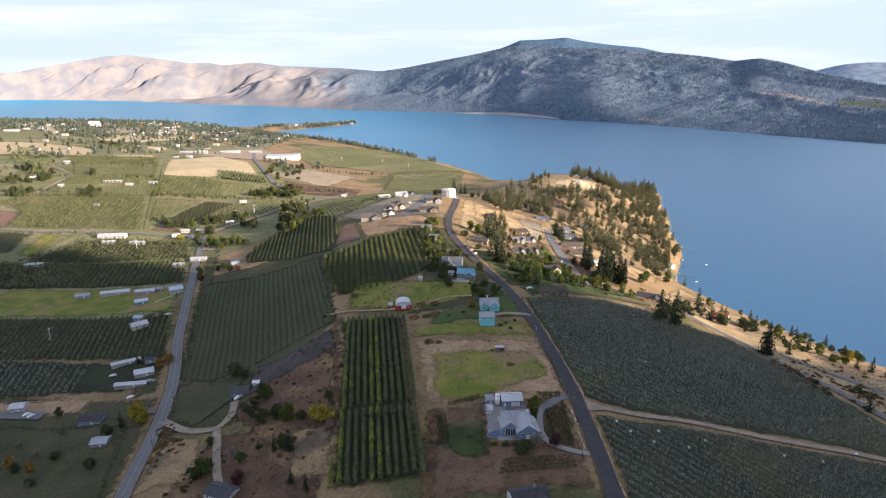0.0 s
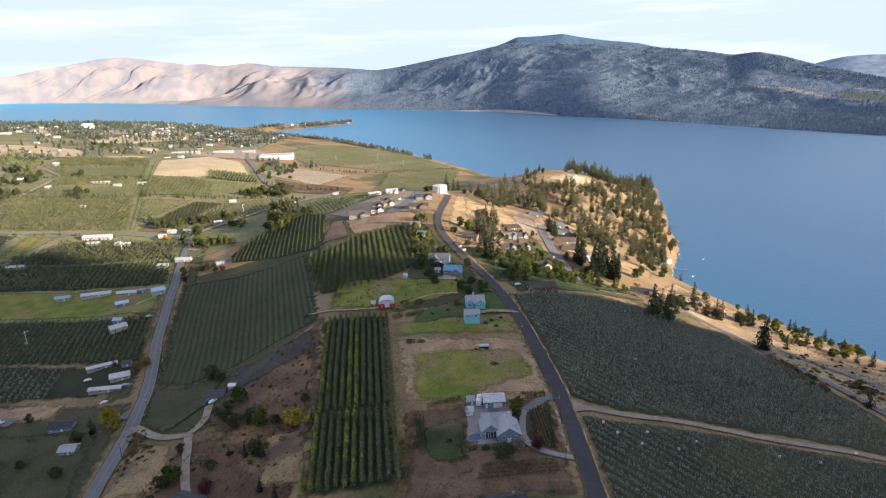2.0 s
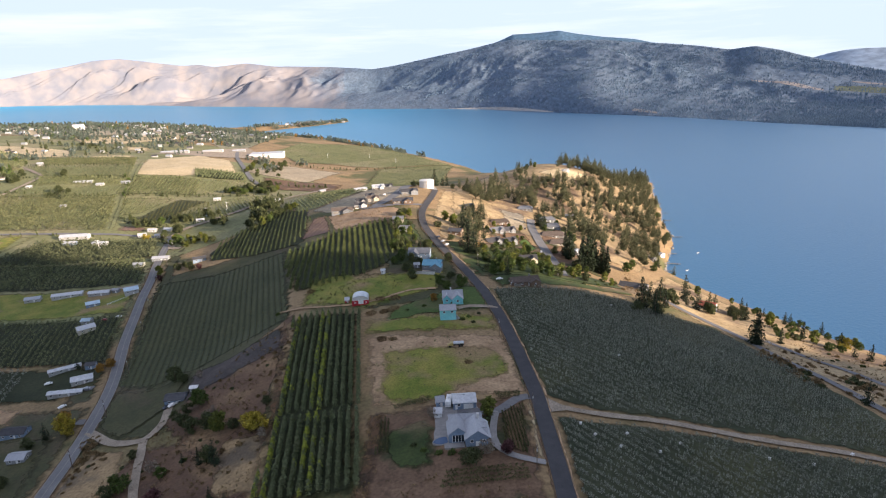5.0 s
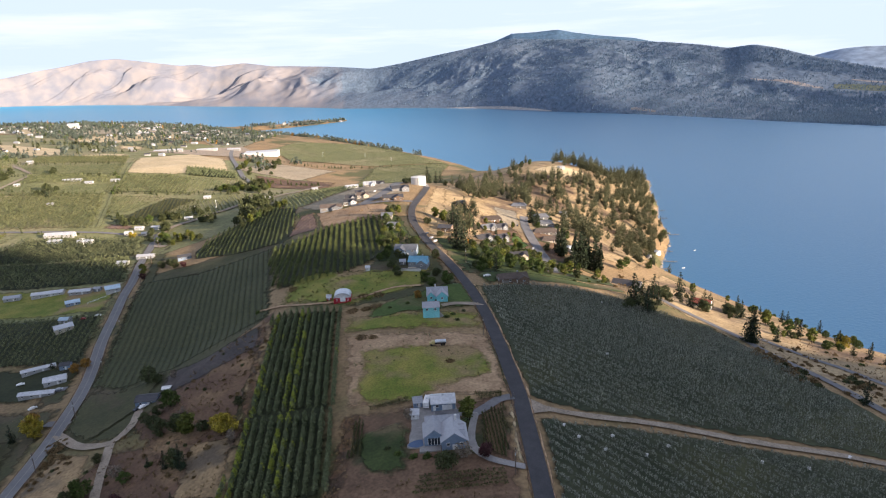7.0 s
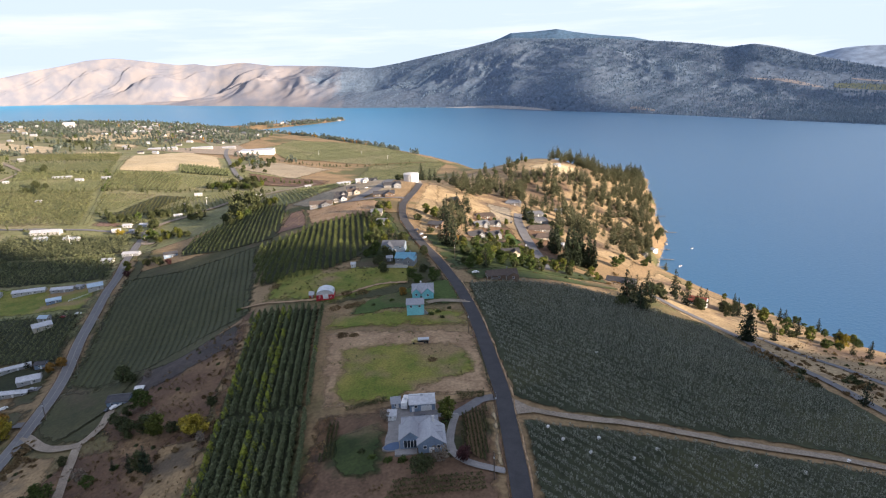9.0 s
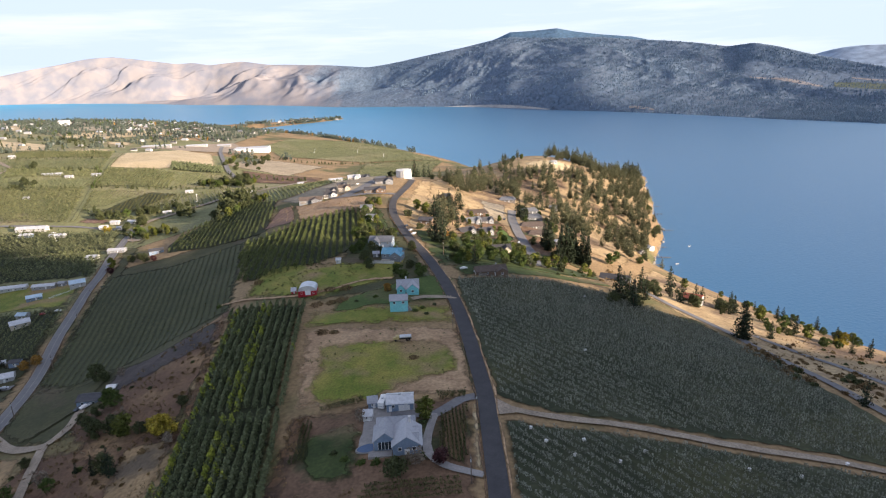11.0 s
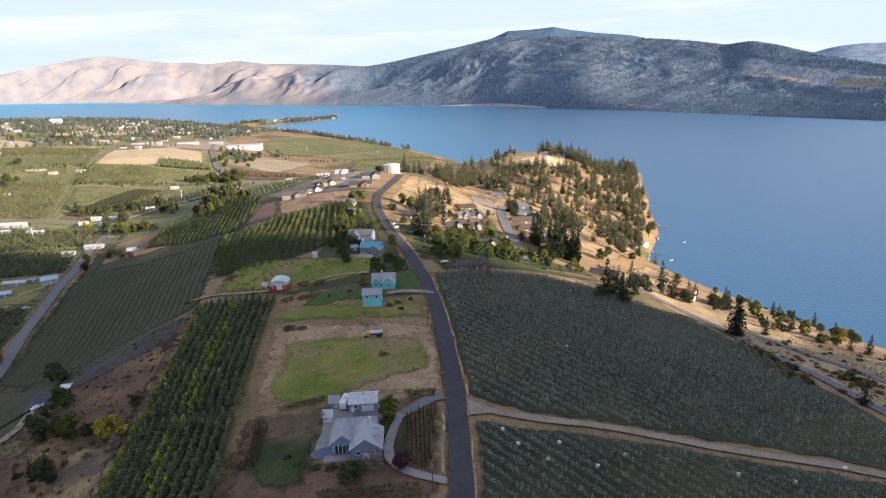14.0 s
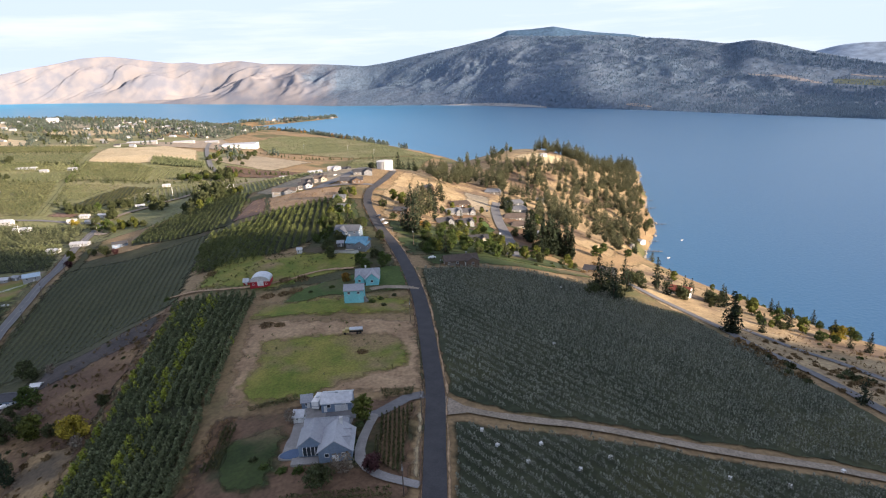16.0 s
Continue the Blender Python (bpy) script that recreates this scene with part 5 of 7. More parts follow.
STREET_CLEAR = ((70, 668, 32), (50, 650, 24), (76, 610, 34), (72, 550, 36), (80, 490, 34), (60, 430, 30), (100, 640, 20), (138, 700, 11), (165, 888, 34), (200, 910, 20), (20, 610, 22), (10, 680, 16))
scatter(POINT, 45, PINES, 5.2, STREET_CLEAR, 1.12, group="pines on the point",
        density=lambda x, y: 0.22 + 0.6 * (y > 760) + 0.35 * (x > 190) + 0.4 * (wobble(x, y, 30, 3) > 0.1))


def crown_form(tree):
    me = [c for c in tree.children if c.name.startswith("crown")][0].data
    co = np.empty(len(me.vertices) * 3, np.float32)
    me.vertices.foreach_get("co", co)
    return co.reshape(-1, 3, 3).astype(float)


px_, py_ = [], []
while len(px_) < 550:
    x_, y_ = rng.uniform(0, 395), rng.uniform(540, 1170)
    if rng.uniform() < 0.35 + 0.6 * (wobble(x_, y_, 26, 3) > 0) and inside(POINT, x_, y_) and shore_distance(x_, y_) > 5 and not any((x_ - a) ** 2 + (y_ - b) ** 2 < r * r for a, b, r in STREET_CLEAR) and not any((x_ - a) ** 2 + (y_ - b) ** 2 < 16 for a, b in planted_at):
        px_.append(x_)
        py_.append(y_)
planted("pine_woods", (np.array(px_), np.array(py_)), [crown_form(t) for t in PINES], M["pine"], "more pines on the dry slopes of the point", "woods", 0.0, 0.2)

# dry tufts and low brush over the rough ground
tuft_forms = small_tree_forms(0.8, 0.55, 9, 0.45, 0.5)
for poly, count, mat in ((((-165, 245), (-115, 335), (-98, 225), (-97, 120), (-190, 120)), 1500, "brush"), (POINT, 2600, "brush"), (((172, 330), (225, 370), (300, 250), (330, 180), (235, 120), (185, 200)), 1300, "brush"),
                         (((-8, 470), (60, 540), (60, 640), (0, 640)), 500, "brush"), (((-52, 215), (-44, 214), (-47, 150), (-56, 150)), 160, "brush"), (((-150, 538), (-146, 606), (-37, 618), (-44, 550)), 260, "brush"), (((118, 402), (150, 400), (175, 480), (150, 520)), 300, "brush"),
                         (((-64, 288), (15, 282), (20, 221), (-53, 217)), 90, "vine_leaf"), (((-118, 398), (-36, 384), (-64, 328), (-112, 348)), 380, "vine_leaf"), (((-60, 170), (-20, 172), (14, 158), (14, 110), (-60, 110)), 500, "brush")):
    p_ = np.array(poly, float)
    x_, y_ = rng.uniform(p_[:, 0].min(), p_[:, 0].max(), count * 4), rng.uniform(p_[:, 1].min(), p_[:, 1].max(), count * 4)
    ok_ = inside(poly, x_, y_) & (shore_distance(x_, y_) > 2) & (wobble(x_, y_, 11, 2.5) + rng.normal(size=len(x_)) * 0.4 > 0)
    planted("dry_tufts", (x_[ok_][:count], y_[ok_][:count]), tuft_forms, M[mat], "tufts of dry grass and low brush", "brush", 0.0, 0.35)
# ---- single trees, place by place ----
FIR_SPOTS = ((114, 357), (125, 373), (138, 389), (119, 346), (166, 391), (196, 402), (173, 321), (198, 337), (233, 370), (245, 333), (250, 326), (254, 316), (181, 234), (94, 626), (88, 629), (127, 724), (28, 386), (2, 519), (6, 512), (3, 444), (8, 441), (-547, 817), (-22, 845), (-14, 834), (-7, 846), (-25, 795), (-1, 457), (177, 439))
GREEN_SPOTS = ((205, 480), (219, 388), (226, 400), (231, 380), (234, 358), (234, 343), (153, 515), (166, 540), (222, 630), (20, 404), (27, 420), (32, 415), (41, 419), (17, 383), (55, 405), (61, 402), (71, 417), (15, 424), (-6, 353), (-16, 349),
               (-20, 360), (-1, 204), (-317, 645), (-305, 628), (-285, 617), (-271, 612), (-281, 518), (-214, 632), (-209, 646), (-312, 879), (-308, 904), (-363, 715), (-48, 551), (-14, 547), (-6, 540), (80, 412), (190, 548))
DARK_SPOTS = ((148, 402), (107, 345), (-10, 481), (-53, 560), (-57, 508), (-56, 543), (-13, 370), (-36, 400), (-267, 526), (-261, 530), (-252, 520), (-337, 658), (-386, 700), (-379, 707), (-371, 711), (-234, 645), (-220, 622),
              (-208, 666), (-204, 672), (-201, 688), (-238, 688), (-291, 891), (-290, 914), (-272, 897), (-332, 902), (-344, 1273), (-328, 1150), (-331, 1087), (-336, 1039), (-50, 721), (-45, 740), (-53, 449), (-44, 390), (-21, 522),
              (-57, 520))
for kinds, tx, ty, ts in ((DARKS, -175, 298, 1.1), (DARKS, -168, 292, 0.9), (GREENS, -144, 255, 0.95), (DARKS, -153, 247, 0.75), (DARKS, -139, 233, 1.15), (DARKS, -146, 240, 0.9), (DARKS, -131, 232, 0.95), (GREENS, -124, 227, 1.05), (DARKS, -117, 226, 0.9), (FIRS, -118, 203, 0.62),
                          (DARKS, -122, 206, 0.9), (DARKS, -164, 223, 0.55), (GREENS, -159, 200, 1.05), (DARKS, -163, 197, 0.8), (GREENS, -142, 203, 0.6), (PLUMS, -138, 187, 1.2), (FIRS, -135, 210, 0.35), (FIRS, -126, 206, 0.45), (FIRS, -111.5, 179, 0.45), (FIRS, -104, 174, 0.42),
                          (DARKS, -164, 189, 0.5), (DARKS, -105, 240, 0.5), (TWIGS, -157, 290, 0.7), (DARKS, -149, 252, 0.7), (FIRS, -231, 262, 0.85), (YELLOWS, -224, 268, 1.25), (AMBERS, -229, 276, 0.9), (YELLOWS, -219, 263, 0.9), (DARKS, -236, 255, 0.8), (DARKS, -282, 285, 0.8),
                          (TWIGS, -266, 262, 0.8), (AMBERS, -277, 232, 0.7), (DARKS, -228, 223, 0.7), (TWIGS, -255, 240, 0.7), (DARKS, -300, 250, 0.8), (AMBERS, -262, 226, 0.6), (FIRS, -262, 347, 0.6), (AMBERS, -243, 339, 0.9), (AMBERS, -238, 344, 0.8)):
    plant(kinds, tx, ty, ts, group="trees by the valley road")
scatter(((-208, 254), (-199, 256), (-180, 236), (-195, 230)), 22, SHRUBS[:2], 2.0, scale=1.0, group="roadside brush")
scatter(((-118, 316), (-108, 320), (-96, 226), (-100, 190), (-122, 200)), 34, SHRUBS[:2], 2.2, scale=0.8, group="scrub bushes")
for tx, ty in FIR_SPOTS:
    plant(FIRS, tx, ty, 0.62 if tx > 190 else (1.15 if ty > 300 else 0.8), group="firs")
plant(FIRS[0], 173.5, 322.5, 1.3)
for tx, ty, ts in ((99, 471, 0.65), (103, 479, 0.9), (108, 485, 1.05), (113, 489, 1.1), (118, 493, 1.0), (123, 492, 1.05), (125.5, 487, 0.8), (112, 499, 0.95), (119, 502, 0.95), (105, 494, 1.0), (97, 523, 0.95), (99, 515, 1.0), (103.5, 524, 0.9)):
    plant(TALL_FIRS, tx, ty, ts, group="tall dark firs by the cul-de-sac")
plant(DARKS[1], -10, 173.5, 1.15)
scatter(((105, 340), (118, 338), (152, 392), (162, 428), (140, 420), (120, 385)), 12, FIRS + DARKS, 4.5, (), 0.85, "bluff firs")
scatter(((166, 380), (205, 382), (216, 425), (200, 440), (188, 425)), 10, FIRS + DARKS, 4.5, ((181, 408, 16), (190, 396, 10)), 0.85, "bluff firs")
for tx, ty in GREEN_SPOTS:
    plant(GREENS, tx, ty, 0.95, group="shade trees")
for tx, ty in DARK_SPOTS:
    plant(DARKS, tx, ty, 0.95, group="dark shade trees")
for kinds, spots, scale in ((YELLOWS, ((-108, 223), (-104, 220), (251, 352), (-355, 654)), 1.15), (AMBERS, ((12, 465), (-24, 331)), 0.7),
                            (PLUMS, ((4, 179), (-275, 504), (-243, 517), (-2, 462)), 1.0), (TWIGS, ((-25, 207), (-4, 179), (-132, 240), (-148, 208), (-100, 214)), 0.8)):
    for tx, ty in spots:
        plant(kinds, tx, ty, scale)
for tx, ty in ((-135, 211), (-112, 180), (-103, 172), (-106, 245), (-187, 226), (-126, 349), (-32, 189), (-28, 185), (-22, 182), (-17, 181), (-13, 180), (22, 392), (30, 394), (60, 398), (84, 396), (96, 402), (104, 408), (-8, 300), (-4, 304), (2, 309), (-2, 296), (-30, 322), (-40, 318)):
    plant(SHRUBS[2:], tx, ty, 0.9, group="green bushes")
BRUSHY = ((-165, 245), (-115, 335), (-98, 225), (-100, 130), (-180, 150))
scatter(BRUSHY, 60, SHRUBS[:2] + [SHRUBS[2]], 3.5, scale=0.7, group="scrub bushes")
scatter(((172, 320), (200, 320), (215, 240), (188, 220), (172, 262)), 40, SHRUBS[:2], 2.5, scale=0.9, group="bluff brush")
scatter(((110, 400), (125, 405), (170, 470), (150, 500), (110, 440)), 14, SHRUBS[:2], 3.0, scale=0.9, group="bluff brush")
scatter(((195, 330), (235, 330), (262, 300), (300, 250), (270, 240), (215, 300)), 16, SHRUBS, 5.0, scale=0.9, group="bluff brush")
scatter(((-200, 228), (-185, 240), (-178, 232), (-188, 205)), 16, SHRUBS[:2], 2.2, scale=0.8, group="roadside brush")
scatter(((15, 380), (60, 395), (70, 470), (30, 500), (8, 440)), 26, GREENS + DARKS, 6.0, ((66, 440, 8), (48, 432, 9), (36, 363, 12), (66, 480, 8), (40, 505, 14)), 0.75, "garden trees")
scatter(((28, 440), (62, 430), (72, 490), (58, 520), (30, 490)), 20, GREENS + DARKS, 5.0, ((52, 455, 8), (28, 508, 9), (46, 537, 9)), 0.7, "street trees")
scatter(((84, 470), (118, 470), (120, 680), (92, 700), (88, 640)), 16, GREENS + DARKS + FIRS[1:], 6.0, ((102, 630, 12), (105, 664, 11), (95, 577, 14), (98, 554, 13), (109, 536, 8), (84, 697, 11), (80, 540, 9), (82, 500, 8)), 0.7, "street trees")
scatter(((-4, 470), (18, 440), (24, 500), (12, 590), (-4, 560)), 13, PINES + FIRS[1:] + DARKS[1:], 5.0, ((-5, 509, 9), (28, 508, 9)), 0.95, "bank trees")
scatter(((8, 395), (118, 408), (122, 470), (92, 480), (80, 470), (20, 450)), 30, GREENS + DARKS + SHRUBS[2:], 4.5, ((74, 432, 7), (73, 415, 7), (78, 460, 7), (36, 366, 14), (52, 455, 9)), 0.75, "garden trees")
scatter(((-8, 520), (2, 600), (30, 640), (22, 540)), 18, FIRS + PINES, 5.5, ((13, 640, 9), (37, 568, 11)), 0.95, "bank trees")
scatter(((255, 300), (300, 420), (262, 520), (230, 470), (235, 380)), 24, GREENS + FIRS, 5.0, (), 0.6, "shore trees")
scatter(((-236, 660), (-210, 716), (-186, 700), (-215, 640)), 16, DARKS + GREENS + FIRS[1:], 5.0, (), 0.7, "valley grove")
scatter(((-335, 640), (-285, 640), (-250, 600), (-290, 600)), 16, GREENS + DARKS, 6.0, ((-322, 640, 9),), 0.75, "junction trees")
scatter(((-345, 880), (-270, 870), (-265, 925), (-335, 930)), 26, DARKS + GREENS, 6.0, (), 1.0, "field grove")
scatter(((-320, 270), (-240, 230), (-225, 150), (-300, 150)), 16, DARKS + TWIGS + AMBERS, 8.0, ((-207, 230, 18), (-195, 190, 18), (-254, 270, 12)), 0.6, "garden trees by the road")
scatter(((-400, 1260), (-320, 1240), (-300, 1020), (-370, 1040)), 22, DARKS + GREENS, 9.0, ((-400, 1180, 20), (-350, 1050, 14)), 1.0, "trees by the packing house")
scatter(((-12, 722), (20, 720), (100, 840), (160, 925), (130, 960), (30, 850)), 40, PINES + PINES + GREENS + DARKS, 5.5, ((165, 888, 30),), 0.8, "trees behind the tank")

SHORE_EDGE = ((215, 560), (245, 600), (275, 680), (305, 760), (335, 850), (355, 950), (325, 960), (300, 880), (262, 760), (236, 680), (212, 610))
scatter(SHORE_EDGE, 26, PINES + FIRS[1:] + GREENS[:1], 4.5, (), 0.95, "pines on the steep shore")
scatter(((-60, 440), (-25, 440), (-38, 490), (-48, 545), (-64, 550)), 18, DARKS + GREENS + FIRS[1:], 5.0, ((-42, 505, 8), (-49, 528, 9), (-33, 417, 10)), 0.85, "trees beside the ridge road")
scatter(((-56, 400), (-40, 372), (-14, 366), (-8, 396), (-24, 440), (-50, 440)), 13, DARKS + GREENS + SHRUBS[2:], 4.5, ((-25, 393, 11), (-35, 422, 11), (-36.5, 396, 4), (-31, 380, 8), (-6, 409, 6), (0, 384, 7)), 0.7, "garden trees by the ridge road")
scatter(((24, 560), (36, 530), (66, 500), (64, 600), (34, 640)), 12, DARKS + GREENS + FIRS[1:], 5.0, ((44, 614, 12), (37, 568, 9), (50, 579, 9), (28, 508, 9), (46, 537, 9), (62, 535, 10)), 0.6, "yard trees")
scatter(((150, 405), (172, 395), (230, 330), (250, 345), (215, 410), (190, 450)), 16, FIRS[1:] + GREENS + DARKS, 4.5, ((181, 408, 17), (190, 396, 10)), 0.55, "bluff trees")
scatter(((157, 285), (168, 302), (173, 272), (174, 248), (164, 246)), 26, SHRUBS[:2] + SHRUBS[2:3], 2.0, (), 1.35, "bluff brush")
scatter(((182, 272), (196, 276), (206, 262), (196, 246), (186, 254)), 14, SHRUBS[:3], 2.2, (), 1.3, "bluff brush")
scatter(((188, 335), (240, 300), (300, 215), (270, 215), (200, 300)), 10, SHRUBS, 4.5, (), 0.8, "bluff brush")

# woods round the town, on the spit and along the shore: too many to count
wood_forms = small_tree_forms(9, 3.6, 52, 3.0, 0.2, 6, 0.0) + small_tree_forms(12, 2.3, 44, 2.6, 0.5, 4, 0.0)


def wood(name, poly, count, mat, label, size=0.2):
    p = np.array(poly, float)
    x, y = rng.uniform(p[:, 0].min(), p[:, 0].max(), count * 12), rng.uniform(p[:, 1].min(), p[:, 1].max(), count * 12)
    keep = inside(poly, x, y) & (shore_distance(x, y) > 3)
    clump = wobble(x, y, 60, 6) + rng.normal(size=len(x)) * 0.3 > 0.05
    x, y = x[keep & clump][:count], y[keep & clump][:count]
    planted(name, (x, y), wood_forms, mat, label, "woods", 0.0, size)


TOWN_WOODS = ((-1600, 1850), (-1150, 1720), (-950, 1560), (-640, 1560), (-520, 1600), (-520, 2150), (-700, 2440), (-900, 2640), (-1150, 2700), (-1700, 2600), (-2200, 2700), (-2300, 2300))
wood("town_trees", TOWN_WOODS, 2900, M["town_leaf"], "dark trees among the town's houses")
wood("town_trees", TOWN_WOODS, 260, M["green_leaf"], "green trees among the town's houses")
wood("town_trees", TOWN_WOODS, 26, M["amber_leaf"], "autumn-coloured trees in the town")
wood("spit_trees", ((-870, 2660), (-600, 2860), (-450, 3030), (-470, 3100), (-560, 3070), (-840, 2860)), 380, M["town_leaf"], "dark trees on the low spit")
wood("shore_trees", ((-650, 2380), (-380, 2150), (-160, 1830), (-30, 1620), (-60, 1600), (-200, 1800), (-420, 2080), (-700, 2320)), 520, M["town_leaf"], "dark trees along the lake shore")
wood("shore_trees", ((-650, 2380), (-380, 2150), (-160, 1830), (-200, 1800), (-420, 2080), (-700, 2320)), 60, M["amber_leaf"], "autumn trees along the lake shore")
FARM_CLUMPS = [(-694, 1287, 6), (-1076, 1582, 6), (-980, 1483, 6), (-901, 1440, 5), (-819, 1325, 7), (-755, 1241, 5), (-869, 1173, 6), (-811, 1134, 8), (-790, 1150, 5), (-759, 995, 8), (-740, 1000, 6), (-713, 896, 6), (-679, 906, 6), (-690, 940, 5),
                      (-653, 823, 8), (-660, 840, 5), (-555, 836, 4), (-736, 1759, 7), (-667, 1499, 7), (-688, 1479, 6), (-329, 900, 5), (-308, 921, 6), (-291, 964, 5), (-346, 714, 6), (-336, 726, 6), (-315, 741, 6), (-287, 699, 5), (-330, 688, 5), (-400, 1290, 6), (-420, 1330, 5), (-310, 1300, 6),
                      (-590, 1330, 4), (-725, 1330, 4), (-620, 960, 3), (-340, 1130, 5), (-350, 1180, 6), (-370, 1230, 5)]
FARM_CLUMPS += [(x_, 1472 + (x_ + 850) * 0.29, 3) for x_ in range(-850, -730, 14)]
near_farms = []
for gx_, gy_, gn_ in FARM_CLUMPS:
    for _ in range(gn_ if gy_ < 1000 else 0):
        near_farms.append((gx_ + rng.uniform(-14, 14), gy_ + rng.uniform(-16, 16)))
planted("farm_trees", tuple(np.array(near_farms).T), [crown_form(t_) for t_ in DARKS + GREENS[:2] + FIRS[1:]], M["dark_leaf"], "dark trees round the nearer valley farms", "woods", 0.0, 0.2)
FARM_CLUMPS = [c_ for c_ in FARM_CLUMPS if c_[1] >= 1000]
fx_ = np.concatenate([gx_ + rng.uniform(-16, 16, gn_) for gx_, gy_, gn_ in FARM_CLUMPS])
fy_ = np.concatenate([gy_ + rng.uniform(-20, 20, gn_) for gx_, gy_, gn_ in FARM_CLUMPS])
planted("farm_trees", (fx_, fy_), wood_forms, M["town_leaf"], "clumps of dark trees round the valley farms", "woods", 0.0, 0.2)
wood("grove_trees", ((-236, 626), (-266, 799), (-249, 826), (-222, 758), (-214, 651)), 70, M["dark_leaf"], "dark grove on the valley side")
wood("farm_trees", ((-1050, 1500), (-800, 1500), (-620, 1300), (-700, 1200), (-1000, 1200), (-1300, 1400)), 60, M["dark_leaf"], "trees round farms at the town's edge")
wood("farm_trees", ((-760, 900), (-640, 860), (-700, 1100), (-950, 1150)), 14, M["green_leaf"], "trees round farms in the valley")

# hedgerows and windbreaks between the valley blocks
def hedge(points, step, size, mat, label):
    line_ = smooth_line(points, step)
    hx_, hy_ = line_[:, 0] + rng.normal(scale=2.0, size=len(line_)), line_[:, 1] + rng.normal(scale=2.0, size=len(line_))
    keep_ = rng.uniform(size=len(line_)) > 0.12
    planted("hedgerow", (hx_[keep_], hy_[keep_]), [f_ * size for f_ in wood_forms], mat, label, "hedge", 0.0, 0.28)


for pts_, step_, size_, mat_ in ((((-690, 940), (-600, 938), (-512, 942)), 6, 0.42, "dark_leaf"), (((-650, 842), (-560, 838), (-478, 838)), 6, 0.42, "dark_leaf"),
                                 (((-470, 846), (-390, 852), (-300, 862), (-235, 846)), 5, 0.45, "dark_leaf"), (((-520, 955), (-490, 900), (-468, 840)), 6, 0.4, "green_leaf"),
                                 (((-730, 1040), (-640, 1046), (-555, 1055)), 7, 0.4, "dark_leaf"), (((-770, 1152), (-690, 1160), (-610, 1184)), 7, 0.45, "town_leaf"),
                                 (((-880, 1470), (-800, 1440), (-700, 1470)), 7, 0.8, "town_leaf"), (((-700, 1440), (-640, 1400), (-560, 1390)), 9, 0.7, "town_leaf"),
                                 (((-1080, 1600), (-1000, 1640), (-950, 1700)), 8, 0.9, "town_leaf"), (((-860, 1180), (-780, 1200), (-720, 1190)), 8, 0.7, "town_leaf"),
                                 (((-420, 738), (-400, 720), (-384, 706), (-350, 700)), 5, 0.6, "dark_leaf"), (((-340, 1275), (-250, 1240), (-160, 1270), (-60, 1330)), 7, 0.45, "dark_leaf"),
                                 (((-330, 985), (-270, 960), (-200, 950)), 6, 0.55, "dark_leaf"), (((-620, 668), (-500, 664), (-420, 664)), 9, 0.35, "dark_leaf")):
    hedge(pts_, step_, size_, M[mat_], "bushy windbreak between orchard blocks")

# forest on the far slopes
sheet = FAR_SHEETS["backdrop_range"]
nb, nc = sheet.shape[:2]
fk, fj = rng.uniform(1, nb - 10, 110000), rng.uniform(400, nc - 2, 110000)
ik, ij = fk.astype(int), fj.astype(int)
wk, wj = (fk - ik)[:, None], (fj - ij)[:, None]
spot = (1 - wk) * ((1 - wj) * sheet[ik, ij] + wj * sheet[ik, ij + 1]) + wk * ((1 - wj) * sheet[ik + 1, ij] + wj * sheet[ik + 1, ij + 1])
stand = 0.6 * wobble(spot[:, 0], spot[:, 1] + 3 * spot[:, 2], 130, 2) + 0.55 * wobble(spot[:, 0], spot[:, 1] + 3 * spot[:, 2], 38, 4)
chance = np.interp(ij, (400, 520, 640, nc), (0.0, 0.14, 0.30, 0.60)) + 0.45 * stand + np.interp(ij, (700, 860), (0.0, 0.5)) * (ik < nb * 0.3)
open_bench = (ij > 700) & (ik > nb * 0.53) & (ik < nb * 0.73)
spot = spot[rng.uniform(size=len(spot)) < np.where(open_bench, 0.3 * chance - 0.05, chance)]
tall_ = rng.uniform(5, 11, len(spot))[:, None]
turn_ = rng.uniform(0, np.pi, len(spot))
dirs = np.c_[np.cos(turn_), np.sin(turn_), 0 * turn_]
up_ = np.array((0, 0, 1.0))
cone = [np.stack([spot + d_ * tall_ * 0.28 - up_, spot - d_ * tall_ * 0.28 - up_, spot + up_ * tall_], 1) for d_ in (dirs, np.c_[-dirs[:, 1], dirs[:, 0], 0 * turn_])]
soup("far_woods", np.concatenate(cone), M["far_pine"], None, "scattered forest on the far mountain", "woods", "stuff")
# ---- buildings ----
def box(x0, x1, y0, y1, z0, z1):
    v = [(x, y, z) for z in (z0, z1) for x, y in ((x0, y0), (x1, y0), (x1, y1), (x0, y1))]
    return v, [(3, 2, 1, 0), (4, 5, 6, 7), (0, 1, 5, 4), (1, 2, 6, 5), (2, 3, 7, 6), (3, 0, 4, 7)]


def turned(mesh, angle, at=(0, 0, 0)):
    c, s = math.cos(angle), math.sin(angle)
    return [(at[0] + x * c - y * s, at[1] + x * s + y * c, at[2] + z) for x, y, z in mesh[0]], mesh[1]


def part(name, mesh, mat, parent, label=""):
    return mesh_object(name, mesh[0], mesh[1], mat, parent, label=label)


